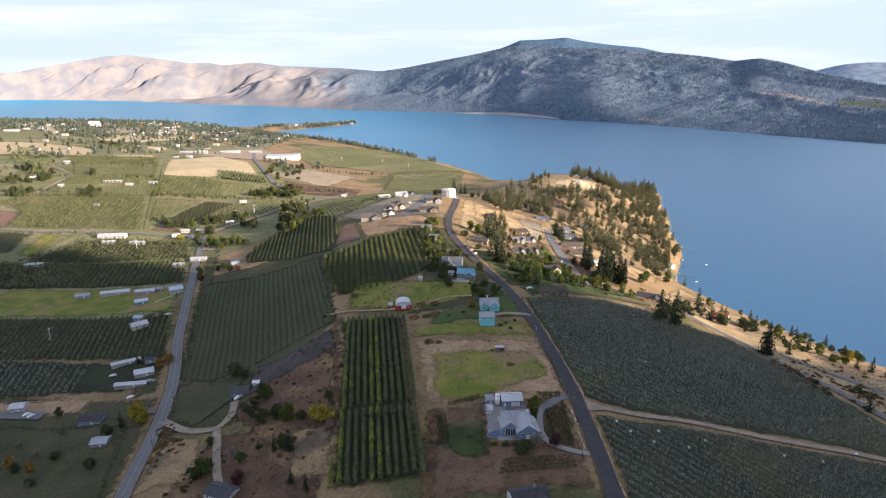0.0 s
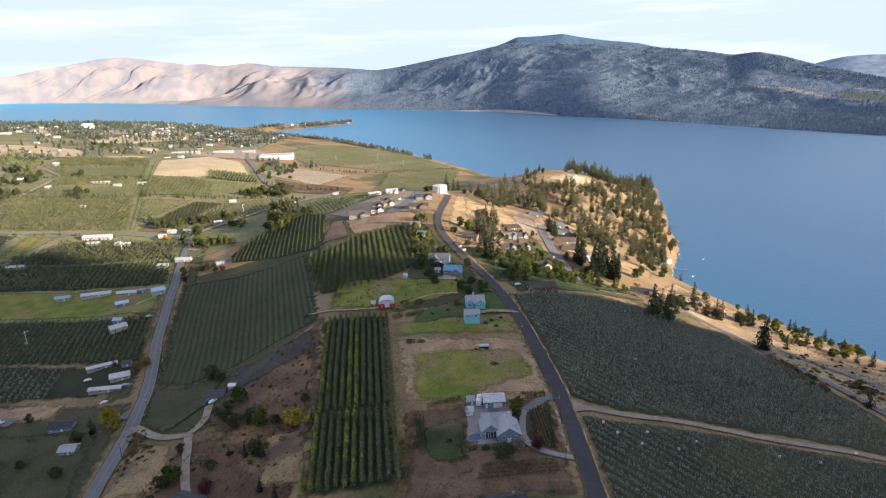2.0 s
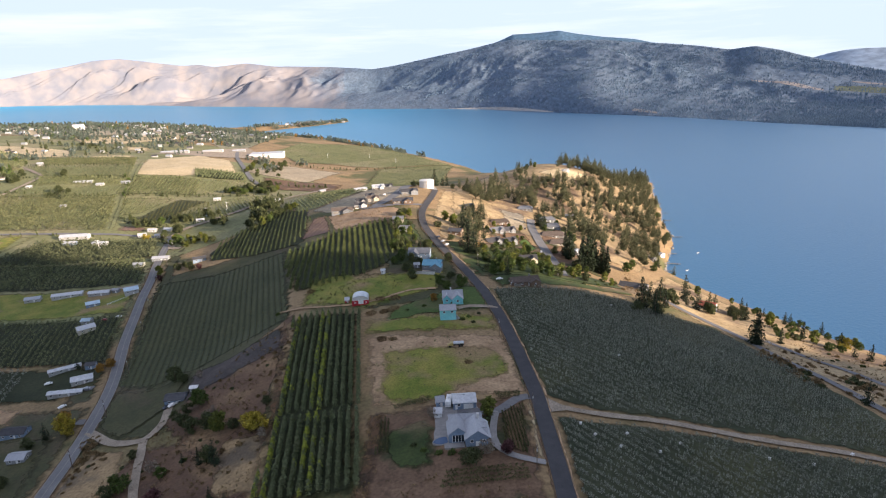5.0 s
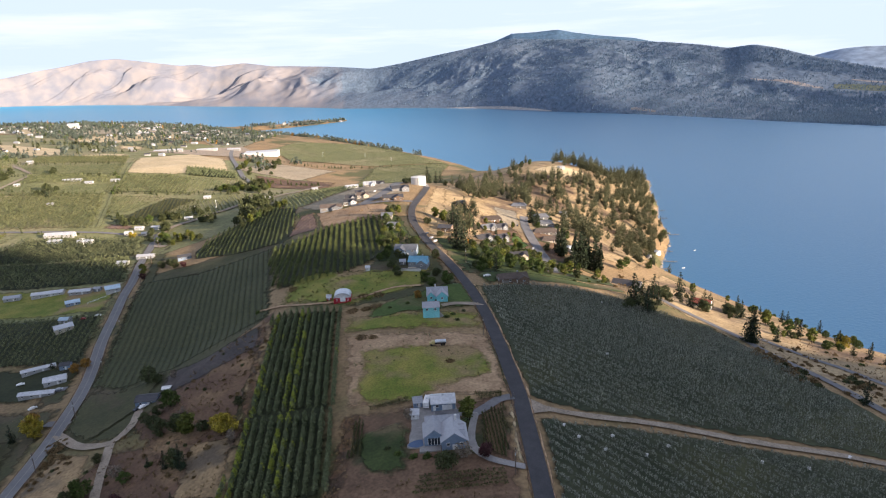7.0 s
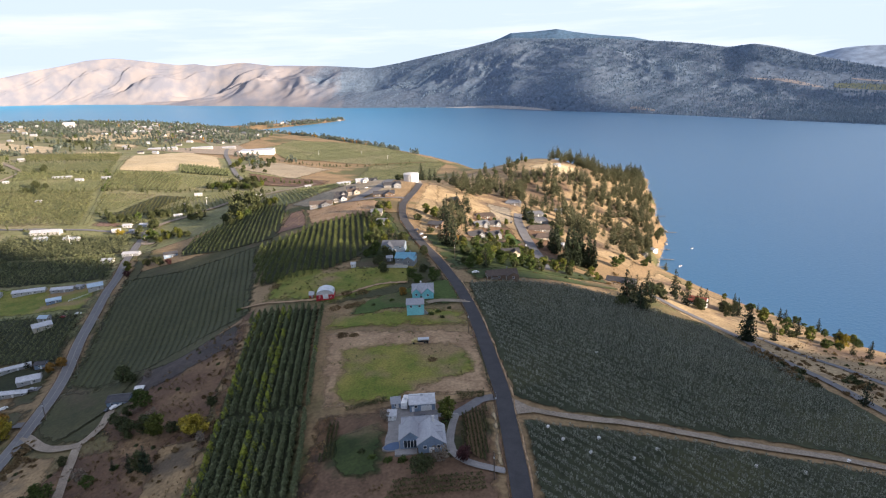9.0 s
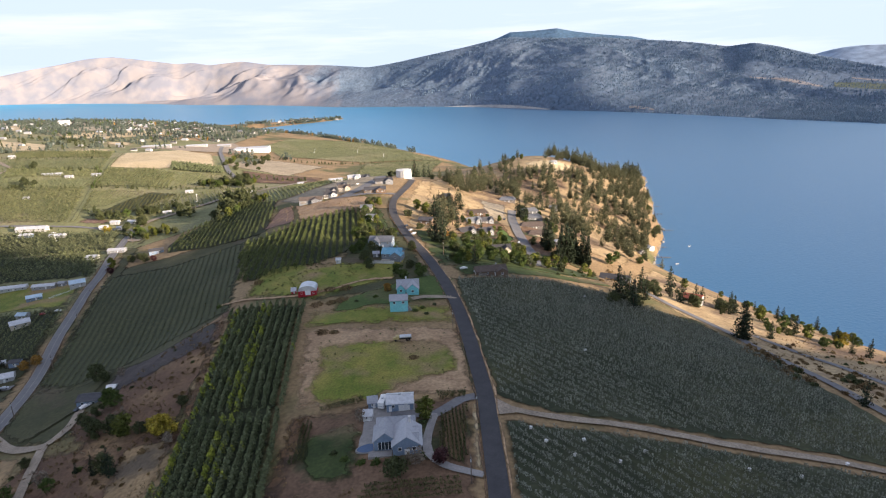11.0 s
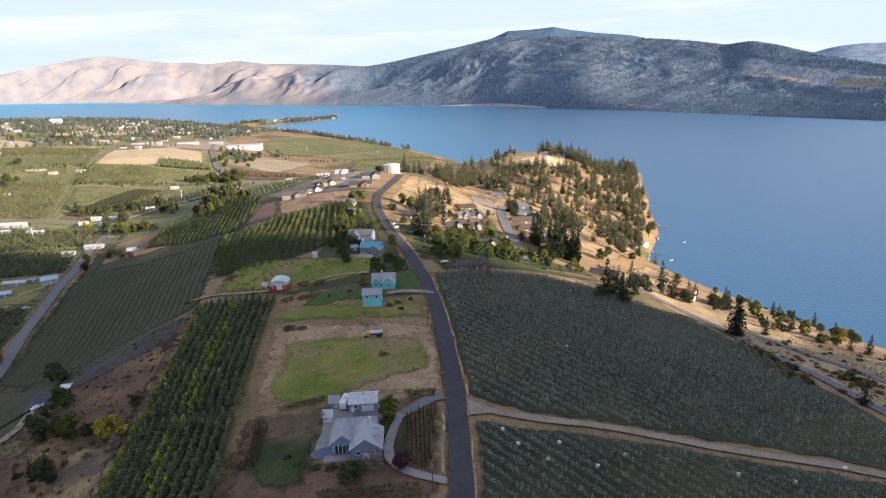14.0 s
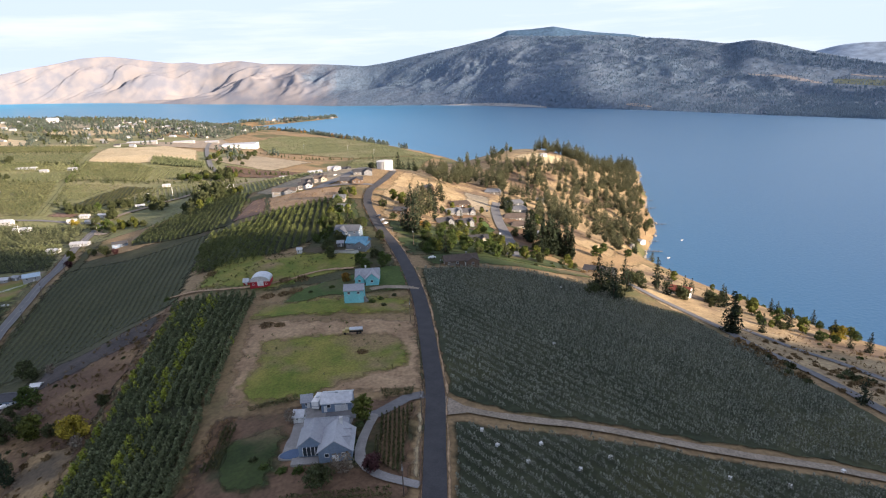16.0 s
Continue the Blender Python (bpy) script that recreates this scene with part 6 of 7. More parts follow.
def thing(name, x, y, turn, label, category, group="", sink=0.0, spread=4.0):
    ob = new(name)
    z = min(ground_at(x + dx, y + dy) for dx in (-spread, spread) for dy in (-spread, spread)) if spread else ground_at(x, y)
    z = 0.4 * z + 0.6 * ground_at(x, y) + 0.35
    ob.matrix_basis = pose(x, y, z - sink, 0, 0, turn)
    return tagged(ob, label, category, group)


def window(parent, at, angle, w=1.3, h=1.2):
    """A framed pane on a wall that faces the angle (radians)."""
    f = part("window", turned(join(box(-w / 2, -w / 2 + 0.12, -0.05, 0.09, 0, h), box(w / 2 - 0.12, w / 2, -0.05, 0.09, 0, h), box(-w / 2, w / 2, -0.05, 0.09, -0.1, 0.1), box(-w / 2, w / 2, -0.05, 0.09, h - 0.1, h + 0.05)),
                              angle + math.pi / 2 + math.pi, at), M["trim"], parent)
    part("pane", turned(box(-w / 2 + 0.1, w / 2 - 0.1, -0.05, 0.03, 0.08, h - 0.08), angle + math.pi / 2 + math.pi, at), M["glass"], f)
    return f


def gable(parent, cx, cy, w, d, h, rise, wall, roof, along="x", over=0.5, base=-2.0, panes=True, hip=0.0):
    """A block with a pitched roof: ridge along x or y; hip draws the ridge in from the ends."""
    hw, hd = (w / 2, d / 2) if along == "x" else (d / 2, w / 2)
    a = 0 if along == "x" else math.pi / 2
    drop = 0.0 if hip else rise
    v = [(-hw, -hd, base), (hw, -hd, base), (hw, hd, base), (-hw, hd, base), (-hw, -hd, h), (hw, -hd, h), (hw, hd, h), (-hw, hd, h), (-hw, 0, h + drop), (hw, 0, h + drop)]
    f = [(0, 1, 5, 4), (2, 3, 7, 6), (1, 2, 6, 9, 5), (3, 0, 4, 8, 7), (4, 5, 9, 8), (6, 7, 8, 9)]
    part("wall", turned((v, f), a, (cx, cy, 0)), wall, parent)
    t, oe = 0.22, over
    sl = rise / hd
    zl = h - oe * sl
    x0, x1 = -hw - oe * 0.7, hw + oe * 0.7
    r0, r1 = (x0 + hip, x1 - hip)
    rv = [(x0, -hd - oe, zl), (x1, -hd - oe, zl), (r1, 0, h + rise), (r0, 0, h + rise), (x0, hd + oe, zl), (x1, hd + oe, zl)]
    n = len(rv)
    rv += [(x, y, z + t) for x, y, z in rv]
    rf = [(n + 0, n + 1, n + 2, n + 3), (n + 4, n + 3, n + 2, n + 5), (0, 3, 2, 1), (4, 5, 2, 3), (0, 1, n + 1, n + 0), (5, 4, n + 4, n + 5), (0, n + 0, n + 3, 3), (3, n + 3, n + 4, 4), (1, 2, n + 2, n + 1), (2, 5, n + 5, n + 2)]
    if hip:
        rf += [(n + 0, n + 3, n + 4), (n + 1, n + 5, n + 2)]
    part("roof", turned((rv, rf), a, (cx, cy, 0.02)), roof, parent)
    ridge = turned(join(box(r0, r1, -0.18, 0.18, h + rise + t - 0.05, h + rise + t + 0.08)), a, (cx, cy, 0))
    part("ridge_cap", ridge, roof, parent)
    if panes:
        z = max(0.9, h - 1.75)
        for side_, length, depth in ((0, hw, hd), (1, hd, hw), (2, hw, hd), (3, hd, hw)):
            ang = a + (-math.pi / 2, 0, math.pi / 2, math.pi)[side_]
            n_w = max(1, int(length * 2 / 4.2))
            for k in range(n_w):
                off = (k + 0.5) / n_w * 2 * length - length
                px, py = math.cos(ang) * depth - math.sin(ang) * off, math.sin(ang) * depth + math.cos(ang) * off
                window(parent, (cx + px, cy + py, z), ang)


def door(parent, at, angle, w=1.0, h=2.1, mat=None, name="door", label=""):
    panels = [box(-w / 2, w / 2, -0.04, 0.06, 0, h)] + [box(-w / 2 + 0.08, w / 2 - 0.08, 0.06, 0.09, z0 * h + 0.05, (z0 + 0.25) * h - 0.05) for z0 in (0, 0.25, 0.5, 0.75)]
    return part(name, turned(join(*panels), angle + math.pi / 2 + math.pi, at), mat or M["trim"], parent, label)


def chimney(parent, x, y, z0, z1, mat=None):
    return part("chimney", join(box(x - 0.4, x + 0.4, y - 0.4, y + 0.4, z0, z1), box(x - 0.5, x + 0.5, y - 0.5, y + 0.5, z1, z1 + 0.15)), mat or M["grey_wall"], parent)


def house(x, y, turn, w, d, h, rise, wall, roof, label, wing=None, garage=False, stack=False, hip=0.0, name="house", category="house", group="", panes=True, deck=False):
    ob = thing(name, x, y, turn, label, category, group)
    gable(ob, 0, 0, w, d, h, rise, M[wall], M[roof], "x", panes=panes, hip=hip)
    if wing:
        wx, wy, ww, wd, wh = wing
        gable(ob, wx, wy, ww, wd, wh, rise * 0.9, M[wall], M[roof], "y", panes=panes)
    if panes:
        door(ob, (w * 0.12, -d / 2, 0), -math.pi / 2)
    if garage:
        door(ob, (-w * 0.3, -d / 2, 0), -math.pi / 2, 4.6, 2.3, M["dull_wall"], name="garage_door", label="pale panelled garage door")
    if stack:
        chimney(ob, w * 0.2, d * 0.12, h, h + rise + 0.9)
    if deck:
        part("deck", join(box(-w / 2, w / 2, -d / 2 - 3, -d / 2, -0.5, 0.3)), M["cream_wall"], ob, "pale timber deck")
    return ob


# the blue-grey house on the ridge
home = thing("house", -9.6, 190.5, 3, "large blue-grey house with grey shingled gables", "house")
gable(home, 2.5, -1.0, 9.5, 11.5, 3.4, 3.3, M["blue_wall"], M["grey_roof"], "y")
gable(home, -4.8, 1.8, 7.5, 9.5, 3.3, 2.9, M["blue_wall"], M["grey_roof"], "y")
gable(home, -1.2, 7.4, 13, 7.0, 3.2, 2.5, M["blue_wall"], M["grey_roof"], "x")
for gy_ in (-3.0, 1.0):
    gable(home, 5.2, gy_, 2.4, 4.6, 4.2, 1.2, M["blue_wall"], M["grey_roof"], "x", 0.3, 3.0, False)
chimney(home, 3.6, 3.2, 4, 8.2, M["white_wall"])
door(home, (2.5, -6.75, 0), -math.pi / 2, 1.8)
part("bay_window", join(box(-7.2, -2.6, -3.5, -2.95, 0.4, 2.8)), M["glass"], home, "wide bay of glass panes")
part("bay_frame", join(*[box(bx - 0.07, bx + 0.07, -3.6, -2.9, 0.3, 2.9) for bx in (-7.2, -6.05, -4.9, -3.75, -2.6)]), M["trim"], home)
part("patio", join(box(-10.5, -2.6, -6.6, -3.4, -0.9, -0.06)), M["concrete"], home, "pale paved patio slab")
pool = thing("swimming_pool", -20.5, 189.5, 10, "covered kidney-shaped pool with blue-grey cover", "pool", spread=1)
pv = [(3.4 * math.cos(t) * (1 + 0.12 * math.cos(2 * t)), 2.3 * math.sin(t) + 0.3 * math.cos(t), z) for z in (-0.7, 0.22) for t in np.linspace(0, 2 * math.pi, 24, endpoint=False)]
part("cover", (pv, [tuple(range(24, 48))] + [(i, (i + 1) % 24, 24 + (i + 1) % 24, 24 + i) for i in range(24)]), M["pool_cover"], pool)
kv = [(1.12 * x_, 1.15 * y_, z_ - 0.12) for x_, y_, z_ in pv]
part("coping", (kv, [tuple(range(24, 48))] + [(i, (i + 1) % 24, 24 + (i + 1) % 24, 24 + i) for i in range(24)]), M["concrete"], pool, "pale stone coping")
barn_garage = thing("garage", -10.8, 214.5, 2, "pale blue detached garage with light metal roof", "garage")
gable(barn_garage, 0, 0, 9.8, 7.5, 3.2, 1.6, M["blue_wall"], M["metal_roof"], "x")
door(barn_garage, (1.6, -3.75, 0), -math.pi / 2, 4.2, 2.4, name="garage_door", label="pale panelled garage door")
door(barn_garage, (-3.6, -3.75, 0), -math.pi / 2)
part("vent", join(box(-0.5, 0.5, -0.4, 0.4, 4.7, 5.4)), M["steel"], barn_garage)
house(-21.4, 216.5, 8, 3.6, 4.0, 2.5, 1.4, "blue_wall", "grey_roof", "small blue-grey garden shed", name="shed", category="shed")
house(-22.2, 208.0, -4, 3.2, 3.8, 2.3, 1.2, "white_wall", "metal_roof", "small white garden shed", name="shed", category="shed")

house(-12, 145.5, 12, 14, 10, 3.4, 2.6, "white_wall", "dark_roof", "white house with charcoal gabled roof", (4, -3, 7, 8, 3.2), stack=True)

# the turquoise house and its garage
teal = thing("house", -12.5, 328, 2, "turquoise house with pale grey gabled roof", "house")
gable(teal, 0, 2, 12, 8, 3.6, 2.6, M["teal_wall"], M["grey_roof"], "x")
gable(teal, 2.6, -2.5, 6.5, 8, 3.4, 2.8, M["teal_wall"], M["grey_roof"], "y")
gable(teal, -3.8, -1.5, 4.5, 6, 3.2, 2.2, M["teal_wall"], M["grey_roof"], "y")
chimney(teal, -1, 3, 4, 7.4, M["white_wall"])
door(teal, (0.2, -2.2, 0), -math.pi / 2)
tg = thing("garage", -16.0, 303.5, 2, "two-storey turquoise garage with grey roof", "garage")
gable(tg, 0, 0, 9, 8.5, 6.0, 1.6, M["teal_wall"], M["grey_roof"], "x")
door(tg, (4.5, 0, 0), 0, 4.0, 2.5, name="garage_door", label="turquoise panelled garage door", mat=M["teal_wall"])
part("steps", join(*[box(4.5 + k * 0.4, 5.0 + k * 0.4, -3.8, -2.4, -1, 2.4 - k * 0.5) for k in range(5)]), M["concrete"], tg)

# the red barn with its arched roof
rb = thing("barn", -70.5, 340, 4, "red barn with arched galvanised roof", "barn", sink=-0.7)
arch = [(5.2 * math.cos(t), 5.2 * math.sin(t) * 0.6 + 2.3) for t in np.linspace(0, math.pi, 15)]
av = [(x_, y_, z_) for y_ in (-4.6, 4.6) for x_, z_ in arch] + [(x_ * 0.97, y_, z_ - 0.15) for y_ in (-4.6, 4.6) for x_, z_ in arch]
part("roof", (av, [(i, i + 1, 16 + i, 15 + i) for i in range(14)] + [(30 + i, 45 + i, 46 + i, 31 + i) for i in range(14)] + [(i, 30 + i, 31 + i, i + 1) for i in range(14)] + [(15 + i, 16 + i, 46 + i, 45 + i) for i in range(14)]), M["steel"], rb)
ev = [(x_ * 0.96, -4.3, z_ - 0.1) for x_, z_ in arch] + [(x_ * 0.96, 4.3, z_ - 0.1) for x_, z_ in arch]
part("gable_wall", (ev[:15], [tuple(range(15))]), M["white_wall"], rb, "white upper gable wall")
part("gable_wall", (ev[15:], [tuple(reversed(range(15)))]), M["white_wall"], rb, "white upper gable wall")
part("wall", join(box(-5.15, 5.15, -4.45, 4.45, -1.5, 2.35)), M["red_wall"], rb, "barn-red lower walls")
door(rb, (0.4, -4.4, 0), -math.pi / 2, 3.2, 2.6, name="barn_door", label="white sliding barn door")
for wx_ in (-3.2, 3.4):
    window(rb, (wx_, -4.4, 0.7), -math.pi / 2, 1.0, 0.9)
house(-79.5, 343, 4, 2.6, 2.8, 2.0, 1.2, "red_wall", "metal_roof", "tiny red shed beside the barn", name="shed", category="shed")

# houses along the ridge road
house(-25, 392, -12, 13, 9, 4.2, 2.6, "grey_wall", "blue_roof", "house with bright blue metal roof and deck", (3.5, -4, 7, 8, 3.8), stack=True, deck=True)
house(-35, 422, -8, 16, 10, 4.6, 2.6, "blue_wall", "slate_roof", "grey two-storey house above the road", (-3, -4, 6, 9, 4.6))
house(-36.5, 396, 4, 4, 3.6, 2.4, 1.0, "grey_wall", "grey_roof", "small grey hut by the house", name="shed", category="shed")
wall_ = thing("retaining_wall", -31, 380, -6, "long white retaining wall under a deck", "wall", spread=1)
part("wall", join(box(-7.5, 7.5, -0.3, 0.3, -1, 1.7)), M["white_wall"], wall_)
part("capping", join(box(-7.7, 7.7, -0.45, 0.45, 1.7, 1.85)), M["concrete"], wall_)
house(-60, 387, 0, 2.8, 2.6, 2.4, 0.9, "white_wall", "metal_roof", "little white pump hut on grass", name="pump_house", category="hut")
house(36, 363, 8, 19, 9, 3.2, 2.2, "brown_wall", "brown_roof", "long low brown house by the orchard", (6, -3, 7, 8, 3.0), garage=True, stack=True)
house(-50.5, 505, -14, 9, 7, 3.0, 1.8, "toned_white", "slate_roof", "small white house under trees")
house(-58, 536, 0, 10, 8, 3.2, 2.0, "dull_wall", "slate_roof", "pale house under trees", (2, -3, 5, 6, 3))
house(-5, 509, -20, 12, 9, 3.4, 2.0, "brown_wall", "dark_roof", "dark-roofed house below the road", group="road houses")
house(13, 640, 30, 10, 8, 4.0, 2.0, "brown_wall", "dark_roof", "dark brown house on the slope", (2, -3, 6, 6, 4))

# the new houses on graded plots
for hx0, hy0, ht, hw0, hd0, wall0, roof0, lab in (
        (-120, 601, 4, 22, 11, "grey_wall", "brown_roof", "wide new house with brown hipped roof"),
        (-102, 610, 8, 13, 9, "white_wall", "dark_roof", "new house with charcoal roof"),
        (-104, 627, 12, 10, 8, "toned_white", "dark_roof", "new white house with gabled roof"),
        (-91, 630, 10, 12, 9, "cream_wall", "brown_roof", "new cream house with brown roof"),
        (-96, 646, 10, 10, 8, "grey_wall", "dark_roof", "new grey house with dark roof"),
        (-96, 742, 14, 15, 10, "white_wall", "metal_roof", "new white two-storey house"),
        (-86, 762, 14, 13, 9, "grey_wall", "dark_roof", "new grey house"),
        (-90, 700, 10, 10, 8, "white_wall", "grey_roof", "new white house with pale roof"),
        (-53, 656, 16, 19, 11, "grey_wall", "dark_roof", "new house with dark gabled roof"),
        (-57, 606, 4, 21, 11, "brown_wall", "dark_roof", "low dark-roofed new house")):
    house(hx0, hy0, ht, hw0, hd0, 3.2, 2.2, wall0, roof0, lab + " on a bare plot", (hw0 * 0.25, -hd0 * 0.3, hw0 * 0.4, hd0 * 0.8, 3.4), garage=True, group="new houses")
shed_ = house(-118, 740, 20, 16, 8, 3.5, 1.2, "toned_white", "metal_roof", "long white metal shed by the orchard", name="shed", category="shed")

# the cul-de-sac
for hx0, hy0, ht, hw0, hd0, wall0, roof0, lab in (
        (84, 697, -10, 18, 11, "dull_wall", "slate_roof", "grey house with several gables"),
        (44, 614, 6, 21, 11, "brown_wall", "brown_roof", "brown house with wide roof"),
        (37, 568, 20, 14, 10, "grey_wall", "slate_roof", "grey house with pale roof"),
        (50, 579, 20, 13, 9, "grey_wall", "dark_roof", "grey house with dark roof"),
        (28, 508, 24, 14, 10, "grey_wall", "dark_roof", "grey house with dark roof"),
        (46, 537, 24, 13, 10, "grey_wall", "dark_roof", "grey house with dark roof"),
        (102, 630, 2, 20, 12, "grey_wall", "slate_roof", "broad grey house"),
        (105, 664, 2, 17, 11, "grey_wall", "slate_roof", "broad grey house"),
        (95, 577, -4, 24, 12, "dull_wall", "brown_roof", "wide beige house with brown roof"),
        (98, 554, -4, 22, 12, "cream_wall", "brown_roof", "wide house with brown hipped roof"),
        (139, 704, -24, 10, 9, "white_wall", "slate_roof", "tall white house among pines"),
        (109, 536, -30, 10, 8, "white_wall", "metal_roof", "white house behind dark firs"),
        (52, 455, 6, 14, 10, "cream_wall", "dark_roof", "dark-roofed house among trees")):
    house(hx0, hy0, ht, hw0, hd0, 2.6, 2.7, wall0, roof0, lab + " on the cul-de-sac", (hw0 * 0.25, -hd0 * 0.25, hw0 * 0.36, hd0 * 0.7, 2.6) if hw0 < 15 else None, garage=True, hip=3.2 if hw0 > 15 else 0.0, group="cul-de-sac houses")
house(140, 455, -30, 22, 12, 3.4, 2.6, "grey_wall", "dark_roof", "long grey house on the bluff edge", (6, -4, 9, 9, 3.2))
house(181, 408, -36, 13, 9, 4.6, 2.2, "white_wall", "red_roof", "white lakeside house with red tiled roof", (3, -3, 6, 8, 3.6), deck=True)
house(244, 680, -60, 10, 8, 3.0, 1.2, "white_wall", "metal_roof", "white boathouse at the water", name="boathouse", category="boathouse")
house(222, 645, -60, 9, 7, 3.2, 1.8, "white_wall", "grey_roof", "white lakeside cabin among trees", name="cabin", category="cabin")
house(175, 905, 10, 10, 7, 3.0, 1.6, "white_wall", "grey_roof", "small white house on the clearing")

# the water tank
tank = thing("water_tank", -33.5, 704, 0, "round white steel water tank on the ridge", "water tank", spread=6)
ring = [(8.8 * math.cos(t), 8.8 * math.sin(t)) for t in np.linspace(0, 2 * math.pi, 48, endpoint=False)]
part("shell", ([(x_, y_, z_) for z_ in (-2, 9.6) for x_, y_ in ring], [(i, (i + 1) % 48, 48 + (i + 1) % 48, 48 + i) for i in range(48)]), M["white_wall"], tank)
part("roof", ([(x_ * 1.02, y_ * 1.02, 9.55) for x_, y_ in ring] + [(0, 0, 10.9)], [(i, (i + 1) % 48, 48) for i in range(48)]), M["white_wall"], tank)
for zz in (2.2, 4.6, 7.0):
    part("seam", ([(x_ * k, y_ * k, zz + dz) for dz, k in ((0, 1.004), (0.12, 1.008), (0.24, 1.004)) for x_, y_ in ring], [(48 * j + i, 48 * j + (i + 1) % 48, 48 * (j + 1) + (i + 1) % 48, 48 * (j + 1) + i) for j in (0, 1) for i in range(48)]), M["white_wall"], tank)
part("railing", join(*[turned(box(8.3, 8.4, -0.05, 0.05, 9.6, 10.6), t) for t in np.linspace(0, 2 * math.pi, 24, endpoint=False)]), M["steel"], tank)
part("ladder", join(box(-0.35, -0.25, -9.1, -8.9, 0, 10.4), box(0.25, 0.35, -9.1, -8.9, 0, 10.4), *[box(-0.3, 0.3, -9.05, -8.95, z_, z_ + 0.05) for z_ in np.arange(0.4, 10, 0.5)]), M["steel"], tank)

# the valley farms and homes
for hx0, hy0, ht, hw0, hd0, hh, wall0, roof0, lab in (
        (-436, 655, 4, 46, 12, 4.5, "white_wall", "metal_roof", "long white packing shed"), (-430, 634, 2, 20, 8, 3.4, "blue_wall", "metal_roof", "low shed with pale roof"),
        (-398, 636, 2, 24, 8, 3.0, "white_wall", "metal_roof", "low white shed"), (-366, 668, 20, 13, 9, 3.4, "white_wall", "metal_roof", "white farmhouse with pale roof"),
        (-362, 686, 0, 14, 8, 3.2, "white_wall", "metal_roof", "white outbuilding"), (-345, 690, 0, 13, 8, 3.2, "white_wall", "metal_roof", "white outbuilding"),
        (-345, 664, 10, 12, 8, 3.4, "white_wall", "grey_roof", "white house by the junction"), (-316, 552, 6, 12, 7, 3.0, "white_wall", "metal_roof", "white shed beside the road"),
        (-374, 478, 18, 14, 8, 3.0, "white_wall", "grey_roof", "low white house on grass"), (-346, 482, 16, 28, 8, 3.0, "white_wall", "metal_roof", "long low pale shed"),
        (-318, 482, 8, 20, 7, 3.0, "white_wall", "metal_roof", "long white shed"), (-287, 476, 30, 13, 11, 4.6, "white_wall", "pale_blue_roof", "white workshop with blue metal roof"),
        (-305, 485, 0, 6, 5, 3.0, "grey_wall", "grey_roof", "small grey hut"), (-310, 456, 30, 12, 8, 3.0, "blue_wall", "pale_blue_roof", "house with blue roof among bushes"),
        (-288, 405, 40, 14, 10, 3.6, "cream_wall", "metal_roof", "cream house with pale hipped roof"), (-294, 418, 0, 8, 7, 3.6, "white_wall", "pale_blue_roof", "small white house with blue roof"),
        (-270, 346, 32, 22, 5, 2.6, "white_wall", "metal_roof", "long white mobile home"), (-253, 347, 10, 7, 6, 3.2, "blue_wall", "dark_roof", "small blue shed"),
        (-249, 329, 25, 14, 9, 3.0, "white_wall", "metal_roof", "white house with pale roof"), (-251, 314, 8, 23, 5, 2.6, "white_wall", "metal_roof", "long white mobile home with flat roof"),
        (-254, 272, 4, 15, 9, 3.0, "blue_wall", "dark_roof", "dark-roofed house under trees"), (-234, 245, 4, 10, 8, 2.6, "grey_wall", "grey_roof", "low grey shed in the garden"),
        (-313, 294, 10, 10, 8, 3.4, "white_wall", "metal_roof", "white metal shed"), (-163, 271, 6, 12, 9, 3.2, "blue_wall", "dark_roof", "grey-roofed house at the end of the drive"),
        (-155, 276, 6, 4.5, 3.5, 2.4, "white_wall", "white_paint", "little white lean-to"), (-143, 180, -20, 15, 10, 3.6, "white_wall", "dark_roof", "house with dark gabled roof"),
        (-300, 566, 4, 18, 8, 3.0, "grey_wall", "grey_roof", "low grey farm shed"), (-253, 545, 24, 14, 9, 3.4, "blue_wall", "dark_roof", "blue-grey house among trees"),
        (-290, 630, 10, 9, 6, 2.8, "cream_wall", "grey_roof", "cream cottage under trees"), (-470, 560, 10, 20, 7, 2.8, "white_wall", "metal_roof", "low white shed in the orchard"),
        (-318, 722, 24, 14, 7, 3.0, "white_wall", "metal_roof", "white shed by the gravel road"), (-335, 835, 10, 14, 8, 3.0, "white_wall", "metal_roof", "white farm shed"),
        (-520, 780, 10, 10, 7, 3.2, "white_wall", "grey_roof", "white cottage in the orchard"), (-560, 905, 6, 40, 8, 3.0, "white_wall", "metal_roof", "long white farm shed"),
        (-530, 895, 6, 16, 9, 3.4, "white_wall", "grey_roof", "white farmhouse"), (-500, 912, 6, 18, 9, 3.4, "grey_wall", "grey_roof", "grey farmhouse"),
        (-240, 800, 16, 14, 8, 3.0, "white_wall", "metal_roof", "white shed on a gravel yard"), (-195, 890, 20, 13, 9, 3.2, "white_wall", "grey_roof", "white house by the trees"),
        (-620, 870, 20, 11, 8, 3.4, "white_wall", "metal_roof", "small white barn"), (-700, 930, 20, 12, 9, 3.4, "white_wall", "brown_roof", "white farmhouse"), (-720, 1060, 10, 14, 11, 4.6, "white_wall", "metal_roof", "white barn with pale roof")):
    far_ = 0.68 if hy0 > 590 else 0.86
    house(hx0, hy0, ht, hw0 * far_, hd0 * far_, hh * min(far_ + 0.1, 0.9), hd0 * 0.16, "toned_white" if wall0 == "white_wall" else wall0, roof0, lab + " in the valley", name="house" if "hou" in lab or "cott" in lab or "home" in lab else "shed", category="house" if "hou" in lab or "home" in lab or "cott" in lab else "shed", group="valley buildings")

